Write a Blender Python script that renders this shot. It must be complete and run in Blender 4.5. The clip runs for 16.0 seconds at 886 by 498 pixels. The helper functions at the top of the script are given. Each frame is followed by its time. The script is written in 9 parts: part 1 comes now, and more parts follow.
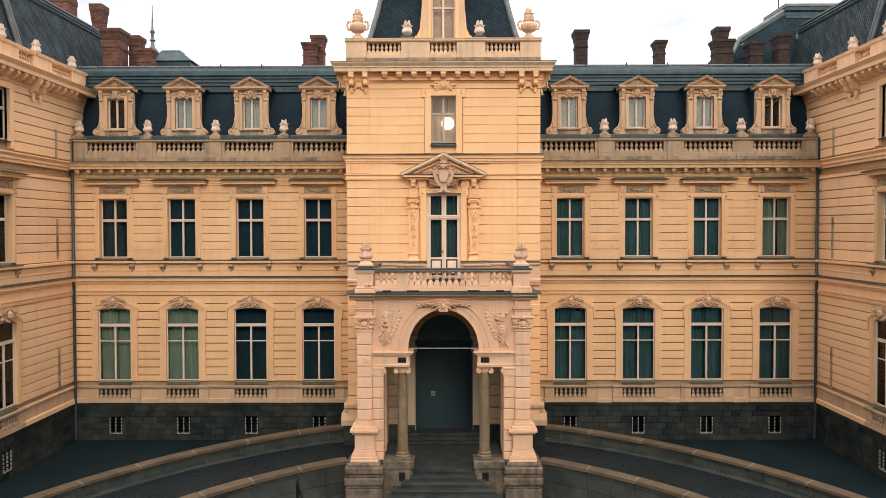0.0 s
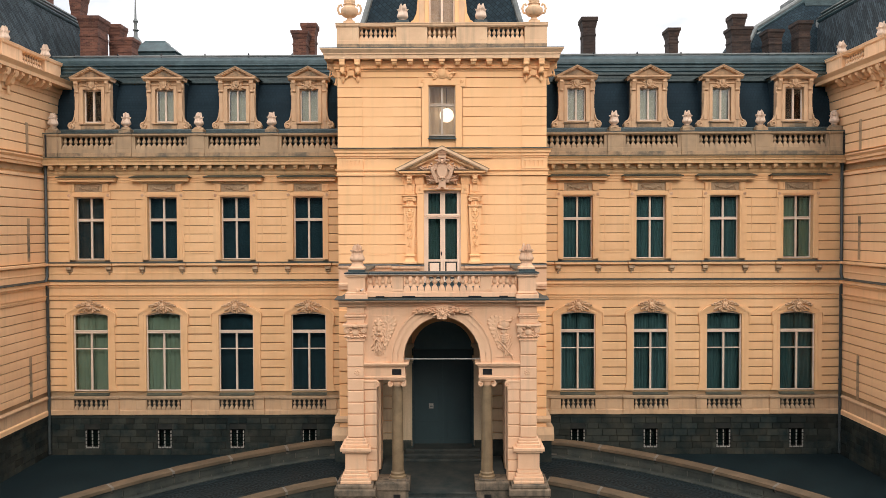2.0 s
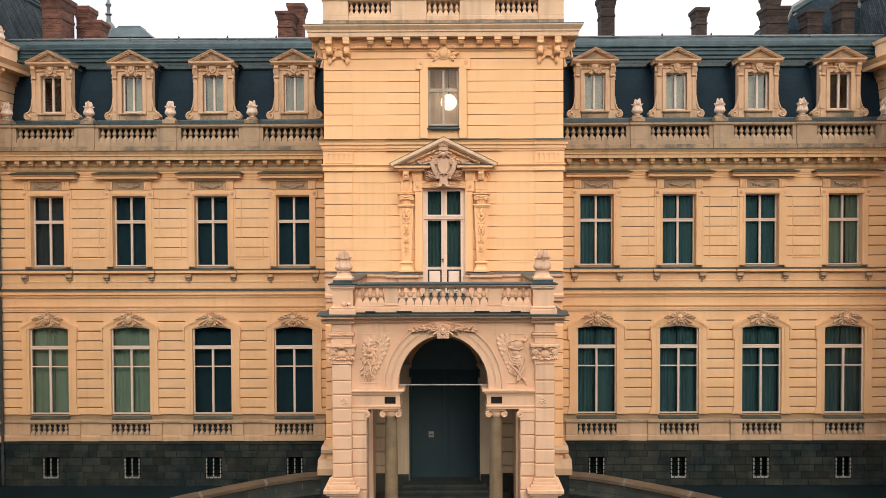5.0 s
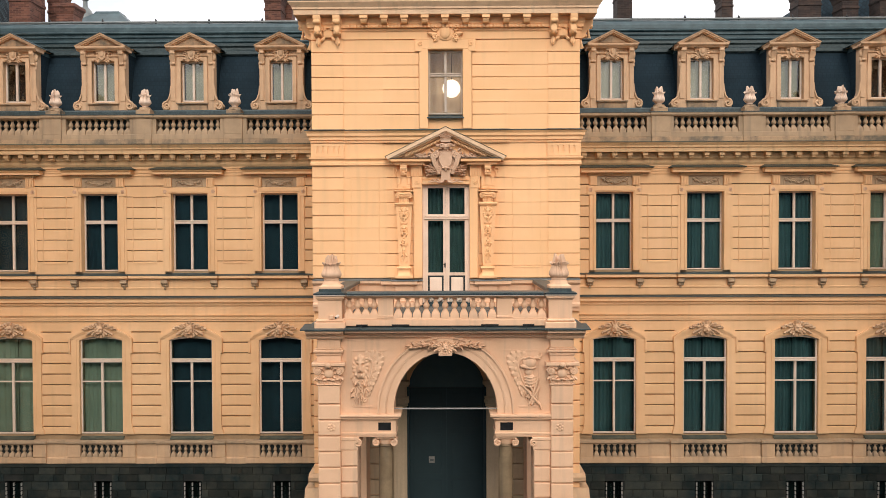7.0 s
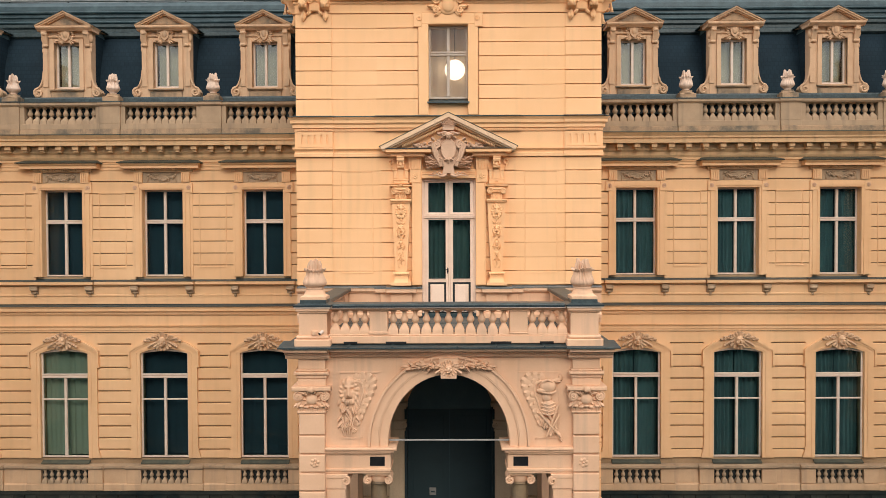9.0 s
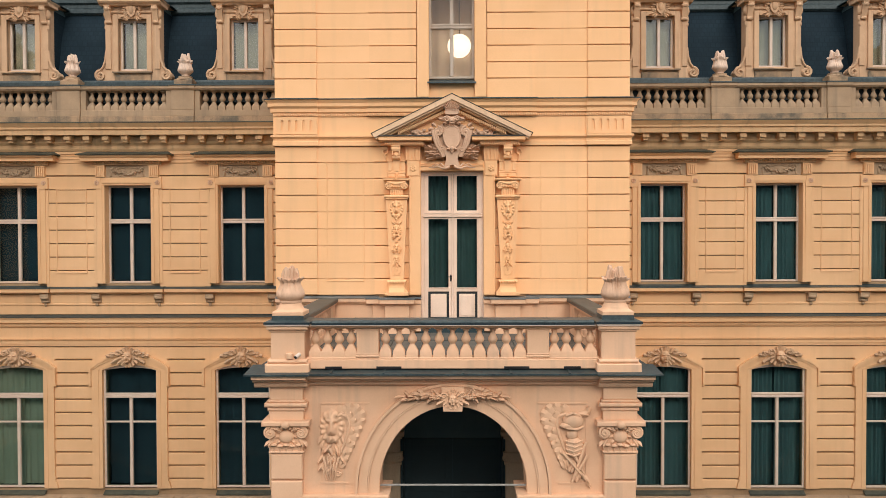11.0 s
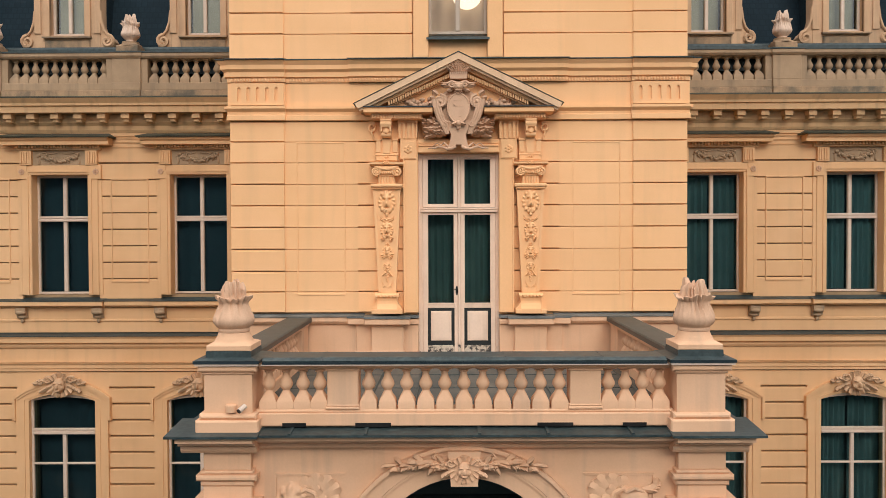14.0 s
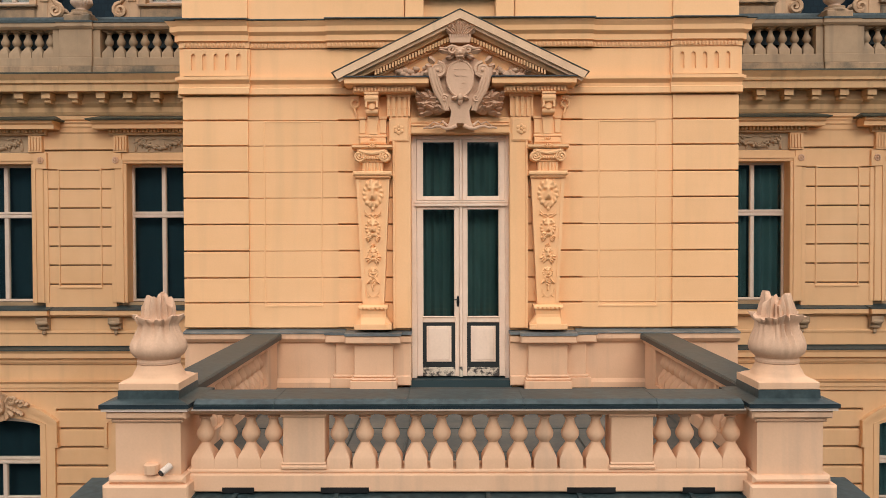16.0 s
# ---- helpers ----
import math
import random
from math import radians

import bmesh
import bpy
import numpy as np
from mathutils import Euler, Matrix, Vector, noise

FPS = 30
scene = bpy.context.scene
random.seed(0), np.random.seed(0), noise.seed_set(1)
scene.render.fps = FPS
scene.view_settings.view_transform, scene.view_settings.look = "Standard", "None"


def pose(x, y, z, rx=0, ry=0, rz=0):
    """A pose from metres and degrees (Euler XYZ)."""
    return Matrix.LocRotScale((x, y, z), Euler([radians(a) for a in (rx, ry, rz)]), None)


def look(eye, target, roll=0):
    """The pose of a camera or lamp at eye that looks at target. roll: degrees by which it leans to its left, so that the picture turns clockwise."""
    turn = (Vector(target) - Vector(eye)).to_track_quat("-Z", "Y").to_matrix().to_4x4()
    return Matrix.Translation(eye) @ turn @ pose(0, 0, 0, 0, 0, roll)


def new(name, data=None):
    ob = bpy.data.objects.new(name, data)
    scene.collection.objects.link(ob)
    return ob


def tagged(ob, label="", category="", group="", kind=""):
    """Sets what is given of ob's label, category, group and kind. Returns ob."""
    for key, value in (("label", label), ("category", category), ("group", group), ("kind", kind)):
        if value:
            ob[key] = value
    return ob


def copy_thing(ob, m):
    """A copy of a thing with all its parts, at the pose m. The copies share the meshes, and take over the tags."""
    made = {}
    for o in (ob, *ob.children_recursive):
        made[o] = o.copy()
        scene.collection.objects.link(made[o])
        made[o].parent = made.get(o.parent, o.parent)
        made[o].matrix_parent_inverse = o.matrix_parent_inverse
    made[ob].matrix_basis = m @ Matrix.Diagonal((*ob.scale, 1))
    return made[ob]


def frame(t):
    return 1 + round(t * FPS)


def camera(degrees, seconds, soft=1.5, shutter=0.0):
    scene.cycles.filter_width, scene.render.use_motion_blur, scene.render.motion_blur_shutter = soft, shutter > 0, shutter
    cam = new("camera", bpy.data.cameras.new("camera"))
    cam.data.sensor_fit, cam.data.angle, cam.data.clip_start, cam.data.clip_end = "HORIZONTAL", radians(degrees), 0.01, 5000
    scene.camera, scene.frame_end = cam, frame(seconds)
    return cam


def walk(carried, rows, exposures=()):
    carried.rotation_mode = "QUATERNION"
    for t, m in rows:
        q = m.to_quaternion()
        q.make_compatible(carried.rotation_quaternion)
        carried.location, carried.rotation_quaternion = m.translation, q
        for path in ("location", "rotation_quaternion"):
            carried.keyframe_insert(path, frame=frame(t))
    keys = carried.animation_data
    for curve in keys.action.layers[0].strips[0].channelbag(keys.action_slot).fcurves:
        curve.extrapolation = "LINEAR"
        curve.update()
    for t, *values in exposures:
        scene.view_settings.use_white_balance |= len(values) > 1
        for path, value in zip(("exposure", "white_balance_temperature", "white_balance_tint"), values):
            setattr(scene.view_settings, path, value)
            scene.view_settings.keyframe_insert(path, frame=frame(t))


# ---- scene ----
EXPOSURE, KELVIN, TINT = 0.06, 6850, 14
cam = camera(58.5, 16.0, soft=0.65)
# seconds, x, y, z, yaw, pitch, roll
ROWS = [
    (0, 0.160, -36.936, 9.934, 0.30, -1.48, 0.14),
    (0.5, 0.170, -36.273, 9.934, 0.27, -1.48, 0.18),
    (1, 0.180, -35.627, 9.928, 0.27, -1.49, 0.20),
    (1.5, 0.190, -34.930, 9.929, 0.27, -1.47, 0.19),
    (2, 0.200, -34.249, 9.928, 0.29, -1.48, 0.18),
    (2.5, 0.210, -33.492, 9.958, 0.30, -1.48, 0.19),
    (3, 0.220, -32.792, 9.968, 0.32, -1.46, 0.20),
    (3.5, 0.225, -32.076, 9.969, 0.34, -1.44, 0.19),
    (4, 0.225, -31.363, 9.968, 0.39, -1.40, 0.19),
    (6.5, 0.180, -27.517, 9.984, 0.55, -1.29, 0.21),
    (7, 0.165, -26.695, 9.990, 0.57, -1.28, 0.21),
    (7.5, 0.145, -25.889, 9.997, 0.59, -1.28, 0.22),
    (8, 0.125, -25.076, 9.997, 0.59, -1.27, 0.21),
    (8.5, 0.105, -24.240, 10.003, 0.60, -1.28, 0.22),
    (9, 0.080, -23.430, 10.000, 0.62, -1.26, 0.23),
    (11.5, -0.040, -19.354, 9.990, 0.63, -1.15, 0.17),
    (12, -0.075, -18.579, 9.985, 0.62, -1.16, 0.20),
    (12.5, -0.125, -17.906, 9.985, 0.54, -1.18, 0.23),
    (13, -0.170, -17.192, 9.985, 0.46, -1.19, 0.24),
    (13.5, -0.190, -16.437, 9.985, 0.38, -1.19, 0.25),
    (14, -0.200, -15.658, 9.985, 0.40, -1.14, 0.23),
    (14.5, -0.198, -14.870, 9.982, 0.44, -1.16, 0.22),
    (15, -0.189, -14.107, 9.982, 0.47, -1.21, 0.21),
    (15.5, -0.193, -13.335, 9.988, 0.46, -1.20, 0.19),
    (16, -0.175, -12.892, 9.969, 0.47, -1.18, 0.18),
    ]
walk(cam, [(t, pose(x, y, z, 90 + pitch, roll, yaw)) for t, x, y, z, yaw, pitch, roll in ROWS],
     exposures=[(t, EXPOSURE + e, KELVIN, TINT) for t, e in ((0.0, 0.1), (4.0, 0.18), (9.0, 0.14), (13.0, -0.02), (14.5, -0.08), (16.0, -0.1))])

# ---- world and sun: bright overcast evening ----
world = bpy.data.worlds.new("overcast_sky")
scene.world = world
world.use_nodes = True
wn, wl = world.node_tree.nodes, world.node_tree.links
wn.clear()
w_out = wn.new("ShaderNodeOutputWorld")
w_bg = wn.new("ShaderNodeBackground")
w_sky = wn.new("ShaderNodeTexSky")
w_sky.sky_type, w_sky.sun_disc = "NISHITA", False
w_sky.sun_elevation, w_sky.sun_rotation = radians(32), radians(170)
w_tc = wn.new("ShaderNodeTexCoord")
w_map = wn.new("ShaderNodeMapping")
w_map.inputs["Scale"].default_value = (1.0, 1.0, 2.2)
w_noise = wn.new("ShaderNodeTexNoise")
w_noise.inputs["Scale"].default_value = 2.6
w_noise.inputs["Detail"].default_value = 6.0
w_noise.inputs["Roughness"].default_value = 0.55
w_ramp = wn.new("ShaderNodeValToRGB")
w_ramp.color_ramp.elements[0].position, w_ramp.color_ramp.elements[1].position = 0.4, 0.66
w_ramp.color_ramp.elements[0].color, w_ramp.color_ramp.elements[1].color = (6.2, 6.7, 7.4, 1), (13.9, 13.4, 12.9, 1)
w_mix = wn.new("ShaderNodeMix")
w_mix.data_type = "RGBA"
w_mix.inputs["Factor"].default_value = 0.92
wl.new(w_tc.outputs["Generated"], w_map.inputs["Vector"])
wl.new(w_map.outputs["Vector"], w_noise.inputs["Vector"])
wl.new(w_noise.outputs["Fac"], w_ramp.inputs["Fac"])
# an overcast sky is brighter overhead than at the horizon
w_sep = wn.new("ShaderNodeSeparateXYZ")
w_up = wn.new("ShaderNodeMapRange")
w_up.inputs["From Min"].default_value, w_up.inputs["From Max"].default_value = 0.0, 1.0
w_up.inputs["To Min"].default_value, w_up.inputs["To Max"].default_value = 0.82, 1.95
w_grad = wn.new("ShaderNodeMix")
w_grad.data_type, w_grad.blend_type = "RGBA", "MULTIPLY"
w_grad.inputs["Factor"].default_value = 1.0
wl.new(w_tc.outputs["Generated"], w_sep.inputs["Vector"])
wl.new(w_sep.outputs["Z"], w_up.inputs["Value"])
wl.new(w_mix.outputs["Result"], w_grad.inputs["A"])
wl.new(w_up.outputs["Result"], w_grad.inputs["B"])
wl.new(w_sky.outputs["Color"], w_mix.inputs["A"])
wl.new(w_ramp.outputs["Color"], w_mix.inputs["B"])
wl.new(w_grad.outputs["Result"], w_bg.inputs["Color"])
w_bg.inputs["Strength"].default_value = 0.12
wl.new(w_bg.outputs["Background"], w_out.inputs["Surface"])

sun = new("sun", bpy.data.lights.new("sun", "SUN"))
sun.data.energy, sun.data.angle, sun.data.color = 0.95, radians(18), (1.0, 0.93, 0.84)
sun.matrix_world = look((8, -45, 28.5), (0, 0, 0))

# ---- materials ----
def surface(name, base, second, rough, scale=1.2, grain=60.0, bump=0.15, metal=0.0, streak=0.0, contrast=(0.35, 0.7), grime=None, per_piece=0.0, speck=0.1):
    """A weathered surface: two colours mixed by large stains, fine grain in the colour and the relief, streaks that run down."""
    m = bpy.data.materials.new(name)
    m.use_nodes = True
    n, l = m.node_tree.nodes, m.node_tree.links
    b = n["Principled BSDF"]
    geo = n.new("ShaderNodeNewGeometry")
    big = n.new("ShaderNodeTexNoise")
    big.inputs["Scale"].default_value, big.inputs["Detail"].default_value, big.inputs["Roughness"].default_value = scale, 6, 0.62
    l.new(geo.outputs["Position"], big.inputs["Vector"])
    ramp = n.new("ShaderNodeValToRGB")
    ramp.color_ramp.elements[0].position, ramp.color_ramp.elements[1].position = contrast
    ramp.color_ramp.elements[0].color, ramp.color_ramp.elements[1].color = (*base, 1), (*second, 1)
    l.new(big.outputs["Fac"], ramp.inputs["Fac"])
    fine = n.new("ShaderNodeTexNoise")
    fine.inputs["Scale"].default_value, fine.inputs["Detail"].default_value = grain, 3
    l.new(geo.outputs["Position"], fine.inputs["Vector"])
    gr = n.new("ShaderNodeMapRange")
    gr.inputs["From Min"].default_value, gr.inputs["From Max"].default_value = 0.3, 0.7
    gr.inputs["To Min"].default_value, gr.inputs["To Max"].default_value = 1 - speck, 1 + 0.8 * speck
    l.new(fine.outputs["Fac"], gr.inputs["Value"])
    mul = n.new("ShaderNodeMix")
    mul.data_type, mul.blend_type = "RGBA", "MULTIPLY"
    mul.inputs["Factor"].default_value = 1.0
    l.new(ramp.outputs["Color"], mul.inputs["A"])
    l.new(gr.outputs["Result"], mul.inputs["B"])
    colour = mul.outputs["Result"]
    if streak > 0:
        mp = n.new("ShaderNodeMapping")
        mp.inputs["Scale"].default_value = (3.0, 3.0, 0.22)
        l.new(geo.outputs["Position"], mp.inputs["Vector"])
        st = n.new("ShaderNodeTexNoise")
        st.inputs["Scale"].default_value, st.inputs["Detail"].default_value = 1.4, 5
        l.new(mp.outputs["Vector"], st.inputs["Vector"])
        sr = n.new("ShaderNodeMapRange")
        sr.inputs["From Min"].default_value, sr.inputs["From Max"].default_value = 0.52, 0.75
        sr.inputs["To Max"].default_value = streak
        l.new(st.outputs["Fac"], sr.inputs["Value"])
        sm = n.new("ShaderNodeMix")
        sm.data_type = "RGBA"
        l.new(sr.outputs["Result"], sm.inputs["Factor"])
        l.new(colour, sm.inputs["A"])
        sm.inputs["B"].default_value = (*(grime or [c * 0.45 for c in base]), 1)
        colour = sm.outputs["Result"]
    if per_piece > 0:
        oi = n.new("ShaderNodeObjectInfo")
        pr = n.new("ShaderNodeMapRange")
        pr.inputs["To Min"].default_value, pr.inputs["To Max"].default_value = 1 - per_piece, 1 + per_piece
        l.new(oi.outputs["Random"], pr.inputs["Value"])
        pm = n.new("ShaderNodeMix")
        pm.data_type, pm.blend_type = "RGBA", "MULTIPLY"
        pm.inputs["Factor"].default_value = 1.0
        l.new(colour, pm.inputs["A"])
        l.new(pr.outputs["Result"], pm.inputs["B"])
        colour = pm.outputs["Result"]
    l.new(colour, b.inputs["Base Color"])
    rr = n.new("ShaderNodeMapRange")
    rr.inputs["To Min"].default_value, rr.inputs["To Max"].default_value = max(rough - 0.12, 0.05), min(rough + 0.1, 1)
    l.new(big.outputs["Fac"], rr.inputs["Value"])
    l.new(rr.outputs["Result"], b.inputs["Roughness"])
    b.inputs["Metallic"].default_value = metal
    if bump:
        bp = n.new("ShaderNodeBump")
        bp.inputs["Strength"].default_value, bp.inputs["Distance"].default_value = bump, 0.006
        l.new(fine.outputs["Fac"], bp.inputs["Height"])
        l.new(bp.outputs["Normal"], b.inputs["Normal"])
    return m


def slate_surface(name, dark, light, size, turn, vary=0.3, long=1.0):
    """Slates laid in a lattice, each a little different."""
    m = surface(name, dark, light, 0.85, 0.9, 40, 0.1)
    m.node_tree.nodes["Principled BSDF"].inputs["Specular IOR Level"].default_value = 0.2
    n, l = m.node_tree.nodes, m.node_tree.links
    b = n["Principled BSDF"]
    tc = n.new("ShaderNodeTexCoord")
    mp = n.new("ShaderNodeMapping")
    mp.inputs["Rotation"].default_value = turn
    l.new(tc.outputs["UV"], mp.inputs["Vector"])
    br = n.new("ShaderNodeTexBrick")
    br.inputs["Scale"].default_value = 1.0
    br.inputs["Brick Width"].default_value, br.inputs["Row Height"].default_value = size * long, size
    br.inputs["Mortar Size"].default_value, br.inputs["Mortar Smooth"].default_value = 0.1 * size, 0.3
    br.inputs["Color1"].default_value, br.inputs["Color2"].default_value, br.inputs["Mortar"].default_value = (*[1 - vary] * 3, 1), (*[1 + vary] * 3, 1), (*[1 - 2 * vary] * 3, 1)
    l.new(mp.outputs["Vector"], br.inputs["Vector"])
    old = b.inputs["Base Color"].links[0].from_socket
    mx = n.new("ShaderNodeMix")
    mx.data_type, mx.blend_type = "RGBA", "MULTIPLY"
    mx.inputs["Factor"].default_value = 1.0
    l.new(old, mx.inputs["A"])
    l.new(br.outputs["Color"], mx.inputs["B"])
    l.new(mx.outputs["Result"], b.inputs["Base Color"])
    bp = n.new("ShaderNodeBump")
    bp.inputs["Strength"].default_value, bp.inputs["Distance"].default_value = 2 * vary, 0.02
    l.new(br.outputs["Color"], bp.inputs["Height"])
    l.new(bp.outputs["Normal"], b.inputs["Normal"])
    return m


def cobble_surface(name):
    """Small setts laid in fans, dark joints, smooth worn heads."""
    m = surface(name, (0.02, 0.037, 0.043), (0.043, 0.07, 0.078), 0.6, 0.7, 30, 0.0)
    n, l = m.node_tree.nodes, m.node_tree.links
    b = n["Principled BSDF"]
    geo = n.new("ShaderNodeNewGeometry")
    vo = n.new("ShaderNodeTexVoronoi")
    vo.inputs["Scale"].default_value = 6.0
    l.new(geo.outputs["Position"], vo.inputs["Vector"])
    # rows of setts bent into segmental arcs along the curve of the drive
    def math_node(op, a, b=None):
        nd = n.new("ShaderNodeMath")
        nd.operation = op
        for k, s in enumerate((a, b)):
            if s is None:
                continue
            if isinstance(s, (int, float)):
                nd.inputs[k].default_value = s
            else:
                l.new(s, nd.inputs[k])
        return nd.outputs["Value"]
    sep = n.new("ShaderNodeSeparateXYZ")
    l.new(geo.outputs["Position"], sep.inputs["Vector"])
    px, py = sep.outputs["X"], math_node("ADD", sep.outputs["Y"], 17.8)
    rad = math_node("SQRT", math_node("ADD", math_node("MULTIPLY", px, px), math_node("MULTIPLY", py, py)))
    arc = math_node("MULTIPLY", math_node("ARCTAN2", px, py), 16.5)
    frac = math_node("SUBTRACT", math_node("FRACT", math_node("DIVIDE", rad, 1.25)), 0.5)
    bow = math_node("MULTIPLY", math_node("MULTIPLY", frac, frac), 1.8)
    uneven = n.new("ShaderNodeTexNoise")
    uneven.inputs["Scale"].default_value, uneven.inputs["Detail"].default_value = 1.6, 4
    l.new(geo.outputs["Position"], uneven.inputs["Vector"])
    wander = math_node("MULTIPLY", uneven.outputs["Fac"], 0.3)
    row = math_node("SINE", math_node("MULTIPLY", math_node("ADD", math_node("ADD", arc, wander), bow), 2 * math.pi / 0.15))
    wv = n.new("ShaderNodeMapRange")
    wv.inputs["From Min"].default_value = -1.0
    l.new(row, wv.inputs["Value"])
    mr = n.new("ShaderNodeMapRange")
    mr.inputs["From Max"].default_value = 0.09
    mr.inputs["To Min"].default_value, mr.inputs["To Max"].default_value = 3.0, 0.25
    l.new(vo.outputs["Distance"], mr.inputs["Value"])
    wr = n.new("ShaderNodeMapRange")
    wr.inputs["To Min"].default_value, wr.inputs["To Max"].default_value = 0.35, 2.0
    l.new(wv.outputs["Result"], wr.inputs["Value"])
    mm = n.new("ShaderNodeMath")
    mm.operation = "MULTIPLY"
    l.new(mr.outputs["Result"], mm.inputs[0])
    l.new(wr.outputs["Result"], mm.inputs[1])
    old = b.inputs["Base Color"].links[0].from_socket
    mx = n.new("ShaderNodeMix")
    mx.data_type, mx.blend_type = "RGBA", "MULTIPLY"
    mx.inputs["Factor"].default_value = 1.0
    l.new(old, mx.inputs["A"])
    l.new(mm.outputs["Value"], mx.inputs["B"])
    l.new(mx.outputs["Result"], b.inputs["Base Color"])
    bp = n.new("ShaderNodeBump")
    bp.inputs["Strength"].default_value, bp.inputs["Distance"].default_value = 0.8, 0.03
    bp.invert = True
    l.new(vo.outputs["Distance"], bp.inputs["Height"])
    l.new(bp.outputs["Normal"], b.inputs["Normal"])
    return m


def glass_surface(name, tint, ior=1.5, rough=0.01):
    """A window pane: clear where one looks straight at it, mirroring with Fresnel; old glass waves a little."""
    m = bpy.data.materials.new(name)
    m.use_nodes = True
    n, l = m.node_tree.nodes, m.node_tree.links
    n.remove(n["Principled BSDF"])
    clear, gloss, mix, fr = n.new("ShaderNodeBsdfTransparent"), n.new("ShaderNodeBsdfGlossy"), n.new("ShaderNodeMixShader"), n.new("ShaderNodeFresnel")
    clear.inputs["Color"].default_value = (*tint, 1)
    gloss.inputs["Roughness"].default_value = rough
    fr.inputs["IOR"].default_value = ior
    geo = n.new("ShaderNodeNewGeometry")
    no = n.new("ShaderNodeTexNoise")
    no.inputs["Scale"].default_value = 2.2
    l.new(geo.outputs["Position"], no.inputs["Vector"])
    bp = n.new("ShaderNodeBump")
    bp.inputs["Strength"].default_value, bp.inputs["Distance"].default_value = 0.04, 0.03
    l.new(no.outputs["Fac"], bp.inputs["Height"])
    l.new(bp.outputs["Normal"], gloss.inputs["Normal"])
    l.new(fr.outputs["Fac"], mix.inputs["Fac"])
    l.new(clear.outputs["BSDF"], mix.inputs[1])
    l.new(gloss.outputs["BSDF"], mix.inputs[2])
    l.new(mix.outputs["Shader"], n["Material Output"].inputs["Surface"])
    return m


OCHRE = surface("ochre_stucco", (0.70, 0.425, 0.215), (0.79, 0.503, 0.272), 0.85, 0.5, 45, 0.12, streak=0.2, grime=(0.36, 0.24, 0.15), speck=0.022)
OCHRE_PIECE = surface("ochre_stucco_block", (0.70, 0.425, 0.215), (0.79, 0.503, 0.272), 0.85, 0.5, 45, 0.12, streak=0.14, grime=(0.38, 0.25, 0.15), per_piece=0.035, speck=0.022)
TOWER = surface("pale_ochre_stucco", (0.87, 0.503, 0.242), (0.93, 0.552, 0.285), 0.85, 0.5, 45, 0.12, streak=0.2, grime=(0.5, 0.34, 0.19), speck=0.022)
TOWER_PIECE = surface("pale_ochre_block", (0.87, 0.503, 0.242), (0.93, 0.552, 0.285), 0.85, 0.5, 45, 0.12, streak=0.18, grime=(0.5, 0.34, 0.19), per_piece=0.03, speck=0.022)
PORTAL = surface("pinkish_stucco", (0.7, 0.428, 0.258), (0.79, 0.504, 0.318), 0.82, 0.8, 45, 0.16, streak=0.4, grime=(0.36, 0.26, 0.19), speck=0.022)
CREAM = surface("cream_carving", (0.58, 0.365, 0.235), (0.68, 0.445, 0.295), 0.85, 2.4, 50, 0.2, streak=0.25, grime=(0.36, 0.26, 0.18), speck=0.05)
STONEGREY = surface("weathered_stone", (0.62, 0.47, 0.36), (0.78, 0.61, 0.48), 0.9, 3.0, 60, 0.3, streak=0.35, grime=(0.2, 0.17, 0.15))
DIRTY = surface("sooty_moulding", (0.42, 0.28, 0.165), (0.15, 0.125, 0.09), 0.9, 1.6, 50, 0.25, streak=0.5, grime=(0.06, 0.065, 0.06), contrast=(0.44, 0.64))
LEAD = surface("lead_sheet", (0.02, 0.04, 0.044), (0.05, 0.075, 0.076), 0.48, 3.5, 14, 0.5, metal=0.1, streak=0.3, grime=(0.016, 0.032, 0.04), contrast=(0.34, 0.7), speck=0.3)
DUSTYLEAD = surface("dusty_lead_floor", (0.05, 0.06, 0.056), (0.135, 0.12, 0.095), 0.7, 1.4, 20, 0.4, streak=0.3, grime=(0.07, 0.08, 0.075), contrast=(0.35, 0.65))
# darker copy of the lead sheet, for the upright edges of covers
LEADEDGE = surface("dark_lead_hem", (0.009, 0.02, 0.026), (0.022, 0.036, 0.042), 0.4, 5.0, 30, 0.1)
LEADLIGHT = surface("zinc_roof", (0.11, 0.13, 0.13), (0.22, 0.235, 0.225), 0.5, 2.0, 30, 0.2, metal=0.2, streak=0.4, grime=(0.05, 0.075, 0.085), speck=0.12)
ZINCDARK = surface("dark_teal_zinc", (0.015, 0.042, 0.05), (0.055, 0.1, 0.108), 0.5, 2.2, 30, 0.2, metal=0.15, contrast=(0.42, 0.75))
SLATE = slate_surface("black_slate", (0.008, 0.021, 0.031), (0.013, 0.03, 0.042), 0.16, (0, 0, 0), 0.1)
SLATE_DIAMOND = slate_surface("blue_grey_slate", (0.03, 0.046, 0.056), (0.06, 0.08, 0.09), 0.13, (0, 0, radians(52)), 0.42, 5.0)
SLATE_TOWER = slate_surface("dark_blue_slate", (0.012, 0.027, 0.038), (0.024, 0.045, 0.058), 0.19, (0, 0, radians(45)), 0.26)
BASE = surface("dark_sandstone", (0.011, 0.02, 0.021), (0.05, 0.051, 0.04), 0.9, 1.1, 40, 0.35, streak=0.5, grime=(0.034, 0.036, 0.03), per_piece=0.32)
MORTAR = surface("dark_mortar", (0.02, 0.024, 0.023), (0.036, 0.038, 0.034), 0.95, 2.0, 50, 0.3)
